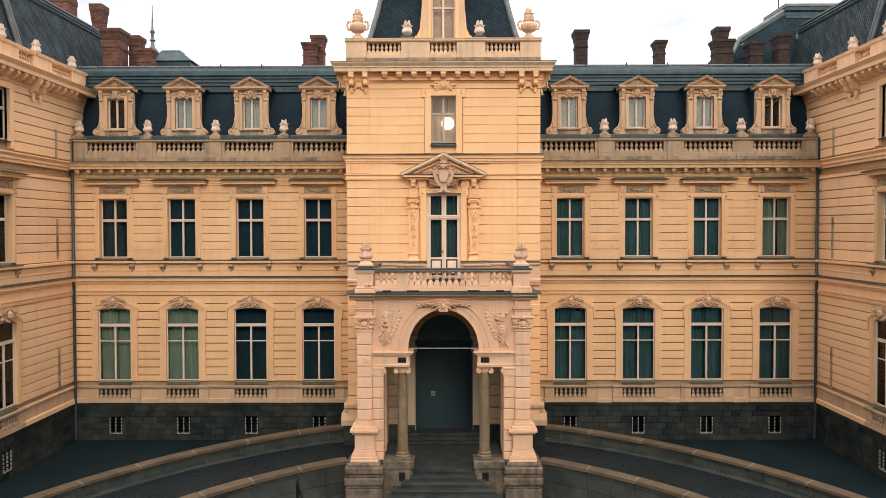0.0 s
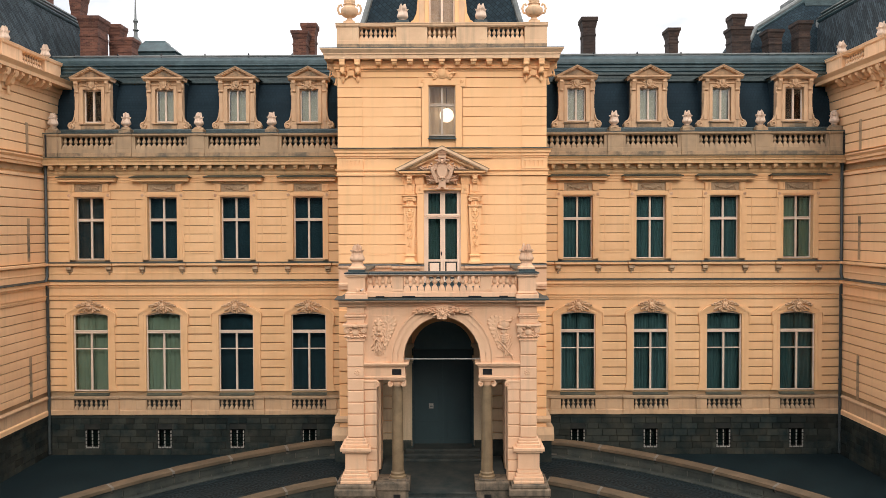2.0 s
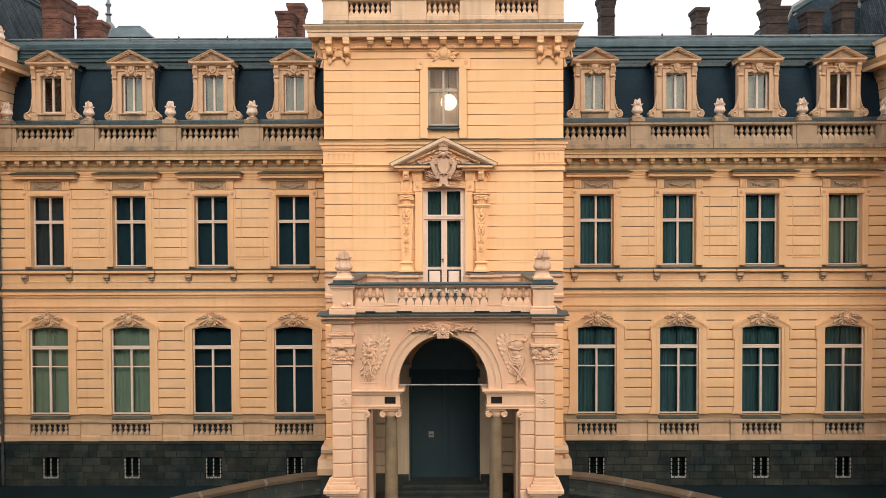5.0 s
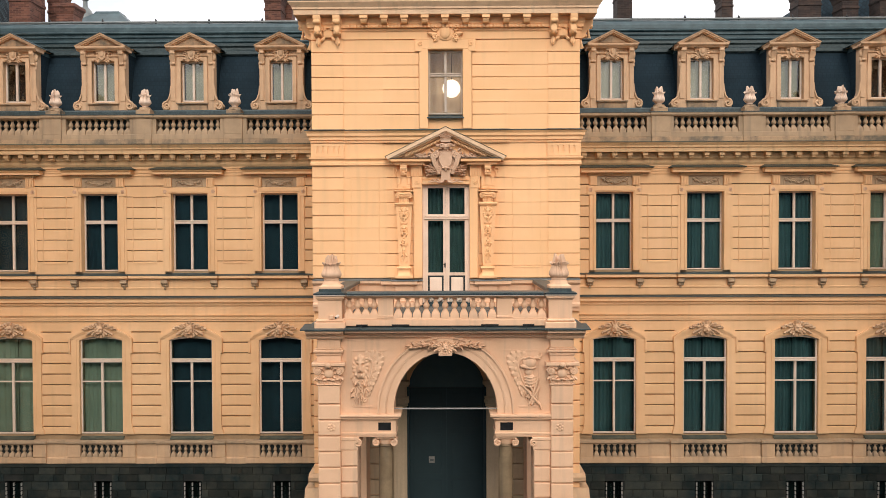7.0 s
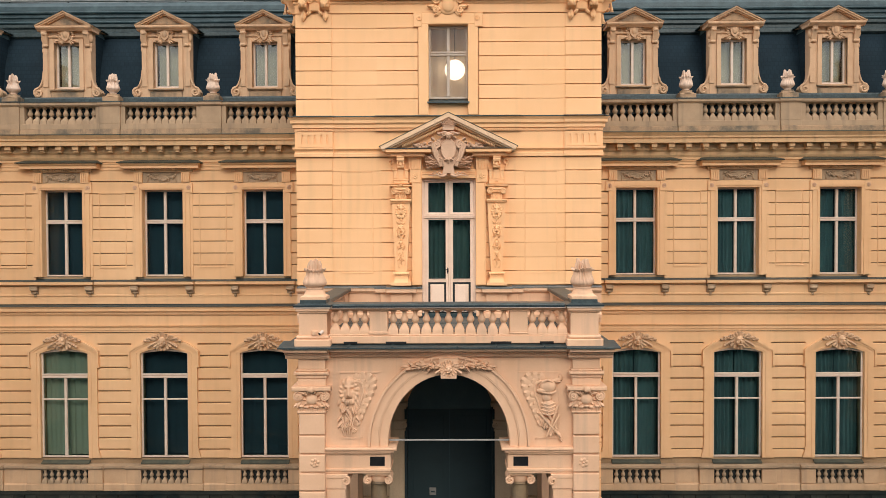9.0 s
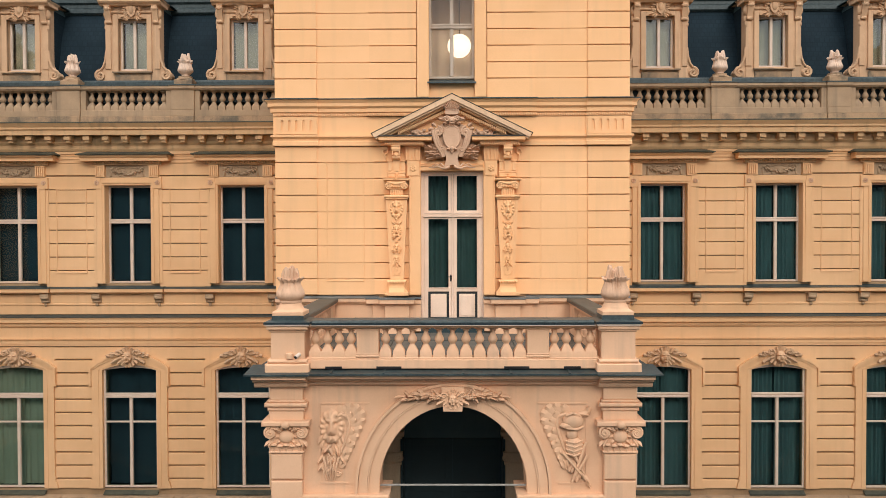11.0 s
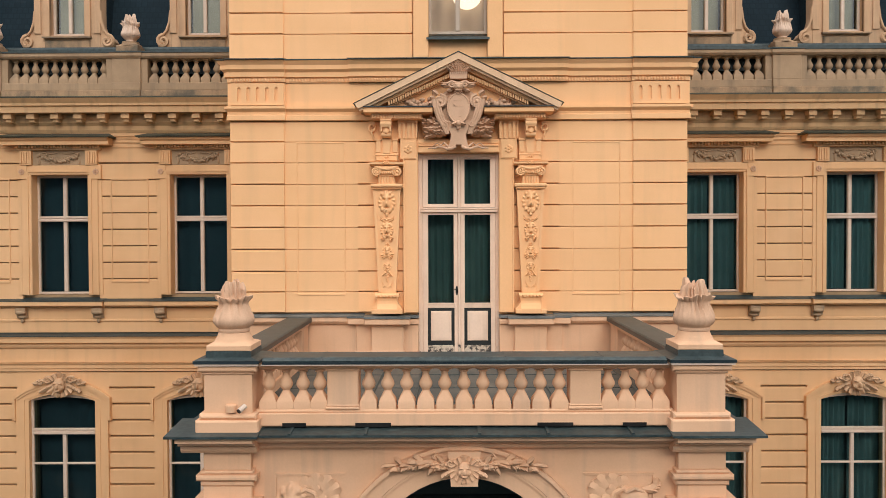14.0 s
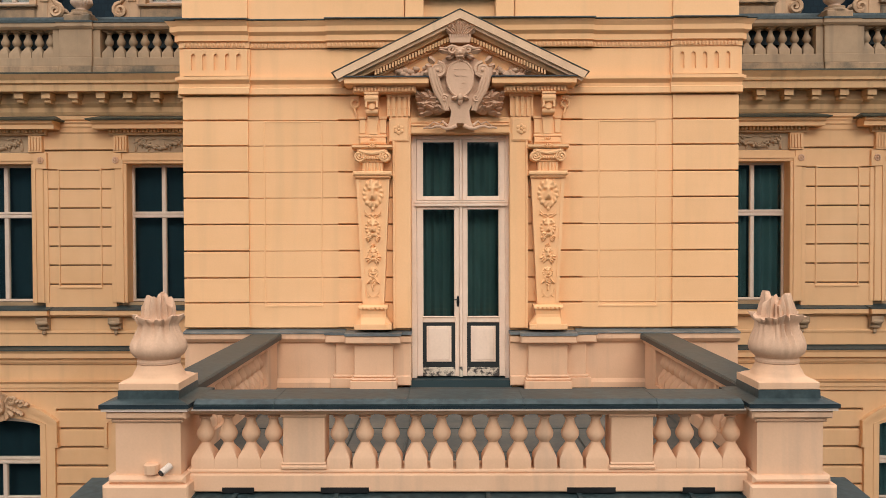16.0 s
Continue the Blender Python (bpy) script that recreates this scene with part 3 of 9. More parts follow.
def urn_mesh(name, mat, h, r, foot=1.0):
    """A flaming urn in one body: ringed foot, bulb with gathered drapery, ragged leaf collar, a thick fluted flame with a torn top."""
    # radius, height, depth of the folds, raggedness of the collar, raggedness of the top
    prof = [(0.72, 0, 0, 0, 0), (0.76, 0.01, 0, 0, 0), (0.77, 0.045, 0, 0, 0), (0.75, 0.055, 0, 0, 0), (0.75, 0.08, 0, 0, 0), (0.8, 0.095, 0.01, 0, 0), (0.92, 0.14, 0.015, 0, 0), (0.99, 0.19, 0.02, 0, 0), (1.0, 0.245, 0.03, 0, 0), (0.96, 0.3, 0.045, 0, 0), (0.89, 0.36, 0.065, 0, 0),
            (0.81, 0.42, 0.085, 0, 0), (0.74, 0.48, 0.1, 0, 0), (0.69, 0.53, 0.1, 0, 0), (0.68, 0.565, 0.09, 0.2, 0), (0.73, 0.6, 0.12, 0.5, 0), (0.8, 0.64, 0.13, 0.85, 0), (0.83, 0.675, 0.13, 1.0, 0), (0.77, 0.68, 0.12, 1.0, 0), (0.7, 0.655, 0.06, 0.6, 0), (0.6, 0.655, 0.08, 0.1, 0),
            (0.57, 0.69, 0.1, 0, 0), (0.56, 0.75, 0.1, 0, 0.05), (0.54, 0.82, 0.1, 0, 0.15), (0.51, 0.88, 0.09, 0, 0.4), (0.47, 0.935, 0.08, 0, 0.75), (0.43, 0.965, 0.07, 0, 1.0), (0.35, 0.96, 0.06, 0, 1.0), (0.24, 0.9, 0.04, 0, 0.5), (0.1, 0.87, 0, 0, 0.2)]
    n, v, f = 96, [], []
    for q, z, amp, rag, torn in prof:
        for i in range(n):
            a = 2 * math.pi * i / n
            w = a + 0.35 * math.sin(2 * a + 1.0) + 0.5 * z * math.sin(3 * a)
            fold = 1 - 1.6 * abs(math.sin(6.5 * w)) ** 0.7 + 0.7 * math.sin(11 * w + 4 * z) + 0.35 * math.sin(23 * a + 9 * z)
            tip = 0.6 * abs(math.sin(4.5 * a + 0.4 + 0.5 * math.sin(3 * a))) + 0.4 * abs(math.sin(9.5 * a + 1.0))
            e = q * (foot + (1 - foot) * min(abs(z - 0.04) / 0.22, 1.0)) + amp * 0.8 * fold + rag * (0.2 * tip - 0.1)
            dz = rag * (0.075 * tip - 0.055 + 0.03 * math.sin(3 * a)) + torn * (0.06 * math.sin(2 * a + 1.0) + 0.05 * math.sin(5 * a) - 0.06 * abs(math.sin(3.5 * a + 0.5)))
            v.append((r * e * math.cos(a), r * e * math.sin(a), h * (z + dz)))
    k = len(prof)
    for j in range(k - 1):
        for i in range(n):
            i2 = (i + 1) % n
            f.append((j * n + i, j * n + i2, j * n + n + i2, j * n + n + i))
    f += [tuple(range(n - 1, -1, -1)), tuple(range((k - 1) * n, k * n))]
    return Shape().add(v, f).mesh(name, mat, True)


URN_SMALL = urn_mesh("flame_urn", STONEGREY, 0.74, 0.245, 0.6)


# ---- the wings' front: one wall each side, rusticated ----
COURSE_G = [5.994 - 0.4227 * k for k in range(11)]      # grooves of the ground storey
COURSE_F = [11.83 - 0.428 * k for k in range(8)]     # grooves of the first storey


def wall_shell(name, u0, u1, bays, m, label, top=13.0, depth=0.5, second=None):
    """A wall with openings cut for its bays, along local x, its face at local y = 0; outside is -y. Built of upright strips."""
    th = thing(name, m, label, "wall", kind="structure")
    s = Shape()
    b0, b1 = 0.095, depth
    def strip(a, b, z0, z1):
        s.box(a, b, b0, b1, z0, z1)
    prev = u0
    for c in bays:
        strip(prev, c - 0.88, 0.7, top)
        # under, between and over the windows
        strip(c - 0.88, c + 0.88, 0.7, 1.86)
        arch = [(c + x, z) for x, z in arc_pts(0.88, 5.67, 0.19)]
        s.prism([(c - 0.88, 7.5)] + arch + [(c + 0.88, 7.5)], "y", b0, b1)
        strip(c - 0.88, c + 0.88, 7.5, 8.42)
        strip(c - 0.88, c - 0.77, 8.42, 11.57)
        strip(c + 0.77, c + 0.88, 8.42, 11.57)
        if second:
            strip(c - 0.88, c + 0.88, 11.57, second[0])
            strip(c - 0.88, c - 0.62, second[0], second[1])
            strip(c + 0.62, c + 0.88, second[0], second[1])
            strip(c - 0.88, c + 0.88, second[1], top)
        else:
            strip(c - 0.88, c + 0.88, 11.57, top)
        prev = c + 0.88
    strip(prev, u1, 0.7, top)
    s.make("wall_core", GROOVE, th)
    return th


COURSE_CACHE = {}


def course(parent, a, b, z0, z1, mat=None, proud=0.06, name="ashlar_block", gap=0.019, ch=0.016):
    """One rusticated course between two uprights, with chamfered edges."""
    w, h = round(b - a, 3), round(z1 - z0 - 2 * gap, 3)
    mat = mat or OCHRE_PIECE
    key = (w, h, mat.name, proud, ch)
    if key not in COURSE_CACHE:
        COURSE_CACHE[key] = Shape().mould([(0.098, 0), (0.078 - proud, 0), (0.06 - proud, ch), (0.06 - proud, h - ch), (0.078 - proud, h), (0.098, h)], -w / 2, w / 2).mesh(name, mat)
    return piece(name, COURSE_CACHE[key], parent, (a + b) / 2, 0, z0 + gap)


def strings(th, u0, u1, mat=None):
    """The mouldings that run along a wall from end to end."""
    mat = mat or OCHRE
    def run(name, prof, material=mat, lab=""):
        Shape().mould(prof, u0, u1).make(name, material, th, lab)
    run("plinth_moulding", [(0.1, 0.72), (-0.09, 0.72), (-0.09, 0.93), (-0.03, 0.975), (0.1, 0.98)], DADO if mat is OCHRE else mat)
    run("architrave_band", [(0.1, 6.44), (-0.05, 6.44), (-0.05, 6.5), (-0.08, 6.52), (-0.08, 6.6), (-0.13, 6.66), (0.1, 6.66)])
    run("frieze_band", [(0.1, 6.67), (-0.03, 6.67), (-0.03, 7.03), (0.1, 7.03)])
    run("string_cornice", [(0.1, 7.04), (-0.06, 7.04), (-0.1, 7.1), (-0.1, 7.16), (-0.2, 7.2), (-0.2, 7.3), (-0.24, 7.36), (0.1, 7.4)])
    run("lead_flashing", [(0.05, 7.405), (-0.25, 7.365), (-0.25, 7.385), (0.05, 7.44)], LEAD, "dull lead flashing")
    run("apron_band", [(0.1, 7.45), (-0.02, 7.45), (-0.02, 7.72), (-0.05, 7.74), (-0.05, 7.78), (-0.02, 7.8), (-0.02, 8.08), (0.1, 8.08)])


def wing_cornice(th, u0, u1, proj=0.5):
    """Frieze, modillions and corona along a wall's top."""
    Shape().mould([(0.1, 11.86), (0.0, 11.86), (0.0, 12.5), (-0.04, 12.52), (-0.04, 12.6), (0.1, 12.6)], u0, u1).make("frieze", OCHRE, th)
    for z in (12.24, 12.36, 12.46):
        Shape().mould([(0.02, z - 0.02), (-0.012, z - 0.02), (-0.028, z + 0.01), (0.02, z + 0.016)], u0, u1).make("frieze_fillet", OCHRE, th)
    Shape().mould([(0.1, 12.61), (-0.05, 12.61), (-0.09, 12.68), (-0.09, 12.78), (-0.16, 12.86), (-0.16, 13.06), (0.1, 13.06)], u0, u1).make("bed_moulding", SOOTED, th)
    Shape().mould([(0.3, 13.07), (-proj, 13.07), (-proj, 13.22), (-proj - 0.05, 13.24), (-proj - 0.05, 13.3), (-proj - 0.14, 13.42), (0.3, 13.48)], u0, u1).make("corona", SOOTED, th)
    Shape().mould([(0.3, 13.485), (-proj - 0.15, 13.425), (-proj - 0.15, 13.455), (0.3, 13.52)], u0, u1).make("lead_flashing", MOSSY, th, "dull lead flashing")
    md = Shape().box(-0.1, 0.1, -proj + 0.08, -0.1, 12.93, 13.065).box(-0.075, 0.075, -proj + 0.14, -0.1, 12.84, 12.935, 0.02).mesh("modillion", SOOTED)
    for i in range(-34, 35):
        if u0 + 0.1 < 0.5994 * i < u1 - 0.1:
            piece("modillion", md, th, 0.5994 * i)


def wing_front(side):
    """One wing's wall, from the tower to the side range. side: -1 or 1."""
    label = "ochre stucco palace wing with grooved courses between windows"
    th = wall_shell("wall_west" if side < 0 else "wall_east", -WING_END if side < 0 else TOWER_X, -TOWER_X if side < 0 else WING_END,
                    sorted(side * b for b in BAYS), pose(0, WING_Y, 0), label)
    u0, u1 = (-WING_END, -TOWER_X) if side < 0 else (TOWER_X, WING_END)
    strings(th, u0, u1)
    wing_cornice(th, u0, u1)
    cs = sorted(side * b for b in BAYS)
    # courses between the surrounds
    lo = [u0] + [c + 1.2 for c in cs]
    hi = [c - 1.2 for c in cs] + [u1]
    for a, b in zip(lo, hi):
        if b - a < 0.12:
            continue
        for z1, z0 in zip(COURSE_G[:-1], COURSE_G[1:]):
            course(th, a, b, max(z0, 1.86), z1, gap=0.024)
        course(th, a, b, COURSE_G[0], 6.43, gap=0.024)
    lo = [u0] + [c + 1.0 for c in cs]
    hi = [c - 1.0 for c in cs] + [u1]
    for a, b in zip(lo, hi):
        if b - a < 0.12:
            continue
        inner = b - a > 1.2
        for z1, z0 in zip(COURSE_F[:-1], COURSE_F[1:]):
            if inner and z0 < 11.6:
                course(th, a, b, z0, z1, gap=0.013, ch=0.012)
            else:
                course(th, a, b, z0, z1)
        course(th, a, b, 8.3, COURSE_F[-1], gap=0.013, ch=0.012)
        if inner:
            mid = (a + b) / 2
            p, q = mid - 0.49, mid + 0.49
            f = Shape().box(p, q, -0.026, 0.03, 11.4, 11.44, 0.006).box(p, q, -0.026, 0.03, 8.74, 8.79, 0.006).box(p, p + 0.035, -0.022, 0.03, 8.79, 11.4, 0.004).box(q - 0.035, q, -0.022, 0.03, 8.79, 11.4, 0.004)
            f.make("panel_fillet", OCHRE, th)
            for u in (a, b - 0.09):
                Shape().box(u, u + 0.09, -0.024, 0.03, 8.42, 11.4, 0.004).make("edge_strip", OCHRE, th)
    # panels of the dado between the window pedestals
    lo = [u0] + [c + 1.37 for c in cs]
    hi = [c - 1.37 for c in cs] + [u1]
    for a, b in zip(lo, hi):
        if b - a > 0.1:
            Shape().box(a, b, -0.01, 0.1, 0.98, 1.5).make("dado_panel", DADO, th)
            Shape().mould([(0.1, 1.5), (-0.06, 1.5), (-0.1, 1.56), (-0.1, 1.62), (0.1, 1.66)], a, b).make("dado_cap", WEATHERED, th)
    return th


WALLS = [wing_front(-1), wing_front(1)]

# ---- windows of the wings ----
def sash(th, a, b, z0, z1, y, bars_z=(), mid=True, mat=None, glass=None, w=0.06, arch=0.0, mid_from=None, pane_name="pane"):
    """A painted wooden window in an opening: outer frame, mullion, transoms and one pane for each light."""
    mat, glass = mat or WHITE, glass or GLASS
    c = (a + b) / 2
    if arch:
        outer = [(c + x, z) for x, z in arc_pts((b - a) / 2, z1 - arch, arch)]
        inner = [(c + x, z) for x, z in arc_pts((b - a) / 2 - w, z1 - arch - 0.02, arch - w * 0.9)]
        s = Shape().ring([(a + w, z0 + w)] + inner + [(b - w, z0 + w)], [(a, z0)] + outer + [(b, z0)], y, y + 0.09)
        s.box(a, b, y, y + 0.09, z0, z0 + w)
    else:
        s = Shape().box(a, a + w, y, y + 0.09, z0, z1, 0.008).box(b - w, b, y, y + 0.09, z0, z1, 0.008)
        s.box(a + w, b - w, y, y + 0.09, z0, z0 + w, 0.008).box(a + w, b - w, y, y + 0.09, z1 - w, z1, 0.008)
    fr = s.make("frame", mat, th)
    top = mid_from if mid_from else z1 - w
    if mid:
        Shape().box(c - 0.047, c + 0.047, y - 0.02, y + 0.08, z0 + w, top, 0.012).make("mullion", mat, fr)
    for k, (zb, hh) in enumerate(bars_z):
        s = Shape()
        if hh > 0.08:
            s.box(a + w, b - w, y - 0.045, y + 0.07, zb - hh / 2, zb - 0.008, 0.01).box(a + w, b - w, y - 0.025, y + 0.07, zb + 0.012, zb + hh / 2, 0.01).box(a + w, b - w, y, y + 0.07, zb - 0.008, zb + 0.012)
        else:
            s.box(a + w, b - w, y - 0.005, y + 0.07, zb - hh / 2, zb + hh / 2, 0.012)
        s.make("transom", mat, fr)
    levels = [z0 + w] + [zb for zb, hh in bars_z] + [z1 - w]
    for z_a, z_b in zip(levels[:-1], levels[1:]):
        if arch and z_b > z1 - w - 0.01:
            arcp = [(c + x, z) for x, z in arc_pts((b - a) / 2 - w, z1 - arch - 0.005, arch - w * 0.8)]
            ob = Shape().prism([(a + w, z_a)] + arcp + [(b - w, z_a)], "y", y + 0.05, y + 0.056).make(pane_name, glass, fr)
            ob.visible_shadow = False
            continue
        split = mid and z_b <= top + 0.05
        for p, q in (((a + w, c), (c, b - w)) if split else ((a + w, b - w),)):
            ob = Shape().box(p, q, y + 0.05, y + 0.056, z_a, z_b).make(pane_name, glass, fr)
            ob.visible_shadow = False


def grotesque(s, x, y, z, r):
    """A carved mask under a low leafy crest, with scrolled wings to both sides, as blunt shapes."""
    s.ball((x, y - 0.1 * r, z - 0.08 * r), (0.24 * r, 0.24 * r, 0.32 * r), 12, 8)
    s.ball((x, y - 0.34 * r, z - 0.12 * r), (0.07 * r, 0.1 * r, 0.11 * r)).ball((x, y - 0.3 * r, z - 0.28 * r), (0.12 * r, 0.09 * r, 0.05 * r))
    for k in (-1, 1):
        s.ball((x + k * 0.11 * r, y - 0.28 * r, z + 0.04 * r), (0.1 * r, 0.08 * r, 0.045 * r))
        s.ball((x + k * 0.17 * r, y - 0.22 * r, z - 0.16 * r), (0.08 * r, 0.08 * r, 0.1 * r))
        for j in range(3):
            s.leaf(x + k * 0.13 * j * r, z + (0.14 - 0.02 * j) * r, y - 0.08 * r, (0.34 - 0.05 * j) * r, 0.2 * r, math.pi / 2 - k * (0.12 + 0.32 * j), 0.13 * r, True)
        # wings that lie along the arch
        for j in range(4):
            s.leaf(x + k * (0.3 + 0.2 * j) * r, z + (0.1 - 0.045 * j) * r, y - 0.04 * r, (0.3 - 0.03 * j) * r, 0.2 * r, math.pi / 2 - k * (1.0 + 0.3 * (j % 2)), 0.12 * r, j < 3)
            s.leaf(x + k * (0.26 + 0.13 * j) * r, z + (-0.08 - 0.05 * j) * r, y, 0.26 * r, 0.17 * r, math.pi / 2 - k * (1.9 + 0.12 * j), 0.1 * r, True)
        s.scroll(x + k * 0.5 * r, z + 0.16 * r, 0.15 * r, y - 0.1 * r, 0.055 * r, k, 0.4)
        s.scroll(x + k * 0.8 * r, z + 0.04 * r, 0.11 * r, y - 0.08 * r, 0.05 * r, -k, 1.2)
        for j in range(3):
            s.leaf(x + k * (0.06 + 0.12 * j) * r, z - (0.34 - 0.05 * j) * r, y - 0.02 * r, 0.26 * r, 0.16 * r, -math.pi / 2 + k * (0.1 + 0.4 * j), 0.1 * r, True)
    return s


def ground_window(m, label):
    """Arched window of the ground storey with its surround, mask, sill and the small balustrade under it."""
    th = thing("window_1", m, label, "window", "ground floor windows", "structure")
    inner = [(-0.865, 1.9)] + arc_pts(0.865, 5.67, 0.18) + [(0.865, 1.9)]
    outer = [(-1.2, 1.9)] + arc_pts(1.2, 5.72, 0.4) + [(1.2, 1.9)]
    Shape().ring(inner, outer, -0.07, 0.36).make("surround", OCHRE, th)
    o2 = [(-1.2, 5.24)] + arc_pts(1.2, 5.73, 0.41) + [(1.2, 5.24)]
    o3 = [(-1.27, 5.24)] + arc_pts(1.27, 5.76, 0.47) + [(1.27, 5.24)]
    Shape().ring(o2, o3, -0.13, 0.06).make("hood_mould", OCHRE, th)
    o4 = [(-1.14, 5.7)] + arc_pts(1.14, 5.7, 0.37) + [(1.14, 5.7)]
    o5 = [(-1.2, 5.72)] + arc_pts(1.2, 5.73, 0.41) + [(1.2, 5.72)]
    Shape().ring(o4[1:-1], o5[1:-1], -0.1, 0.0).make("hood_bed", OCHRE, th)
    i2 = [(-0.97, 1.9)] + arc_pts(0.97, 5.69, 0.22) + [(0.97, 1.9)]
    i3 = [(-1.0, 1.9)] + arc_pts(1.0, 5.69, 0.235) + [(1.0, 1.9)]
    Shape().ring(i2, i3, -0.088, -0.06).make("fillet", OCHRE, th)
    for k in (-1, 1):
        s = Shape().box(k * 1.24 - 0.045, k * 1.24 + 0.045, -0.12, 0.06, 5.16, 5.26, 0.015)
        s.prism([(k * 1.19, 2.3), (k * 1.19, 1.9), (k * 1.3, 1.9), (k * 1.27, 2.06), (k * 1.21, 2.16), (k * 1.24, 2.24)], "y", -0.075, 0.06)
        s.make("ear", OCHRE, th)
    Shape().prism([(-1.2, 6.41)] + arc_pts(1.2, 5.74, 0.42) + [(1.2, 6.41)], "y", 0.0, 0.097).make("wall_field", OCHRE, th)
    s = Shape().prism([(-0.15, 5.8), (0.15, 5.8), (0.22, 6.24), (-0.22, 6.24)], "y", -0.16, 0.06)
    grotesque(s, 0, -0.14, 6.15, 0.62).make("mask_keystone", DORMERSTUCCO, th, "carved mask with leaves", True)
    Shape().mould([(0.3, 1.86), (-0.06, 1.68), (-0.06, 1.72), (0.3, 1.905)], -0.87, 0.87).make("sill", MOSSY, th, "green-grey sheet metal sill")
    sash(th, -0.862, 0.862, 1.9, 5.81, 0.06, ((4.0, 0.05), (4.85, 0.15)), arch=0.14, mid_from=4.85, w=0.055)
    # pedestals and balusters
    for k in (-1, 1):
        s = Shape().box(k * 1.11 - 0.26, k * 1.11 + 0.26, -0.12, 0.1, 0.98, 1.5, 0.01)
        s.box(k * 1.11 - 0.28, k * 1.11 + 0.28, -0.15, 0.1, 0.74, 0.97, 0.015)
        s.make("pedestal", DADO, th)
    Shape().box(-0.85, 0.85, -0.14, 0.06, 0.74, 1.0, 0.015).make("balustrade_base", DADO, th)
    # backing in the mortar's dark colour, seen between the balusters
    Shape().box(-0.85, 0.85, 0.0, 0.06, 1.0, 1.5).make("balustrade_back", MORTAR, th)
    Shape().mould([(0.06, 1.5), (-0.14, 1.5), (-0.2, 1.56), (-0.2, 1.64), (0.06, 1.67)], -1.4, 1.4).make("balustrade_rail", WEATHERED, th)
    for i in range(7):
        piece("baluster", BAL_DADO, th, -0.72 + 0.24 * i, -0.06, 1.0)
    return th


def festoon(s, x, z, y, w):
    """A hanging garland of fruit and leaves between two tied ribbons."""
    rnd = random.Random(5)
    for i in range(30):
        t = i / 29
        sag = 0.15 * math.sin(math.pi * t)
        s.ball((x - w + 2 * w * t, y - 0.025, z - sag + 0.06 + 0.03 * rnd.uniform(-1, 1)), (0.034 + 0.014 * rnd.random(), 0.05, 0.034 + 0.012 * rnd.random()), 6, 4)
    for i in range(22):
        t = (i + 0.5) / 22
        s.leaf(x - w + 2 * w * t, z - 0.15 * math.sin(math.pi * t) + 0.05, y, 0.1, 0.05, rnd.uniform(0, 6.28), 0.03)
    for k in (-1, 1):
        s.leaf(x + k * w, z + 0.08, y, 0.26, 0.07, -math.pi / 2 + 0.1 * k, 0.04, True).leaf(x + k * (w - 0.05), z + 0.08, y, 0.2, 0.06, -math.pi / 2 - 0.4 * k, 0.03)
        s.tube([(x + k * 0.06, y - 0.01, z + 0.12), (x + k * 0.2, y - 0.015, z + 0.09), (x + k * 0.34, y - 0.01, z + 0.13), (x + k * w, y - 0.015, z + 0.1)], 0.016, 5)
        s.scroll(x + k * w * 0.62, z + 0.11, 0.05, y - 0.015, 0.014, k)
    return s


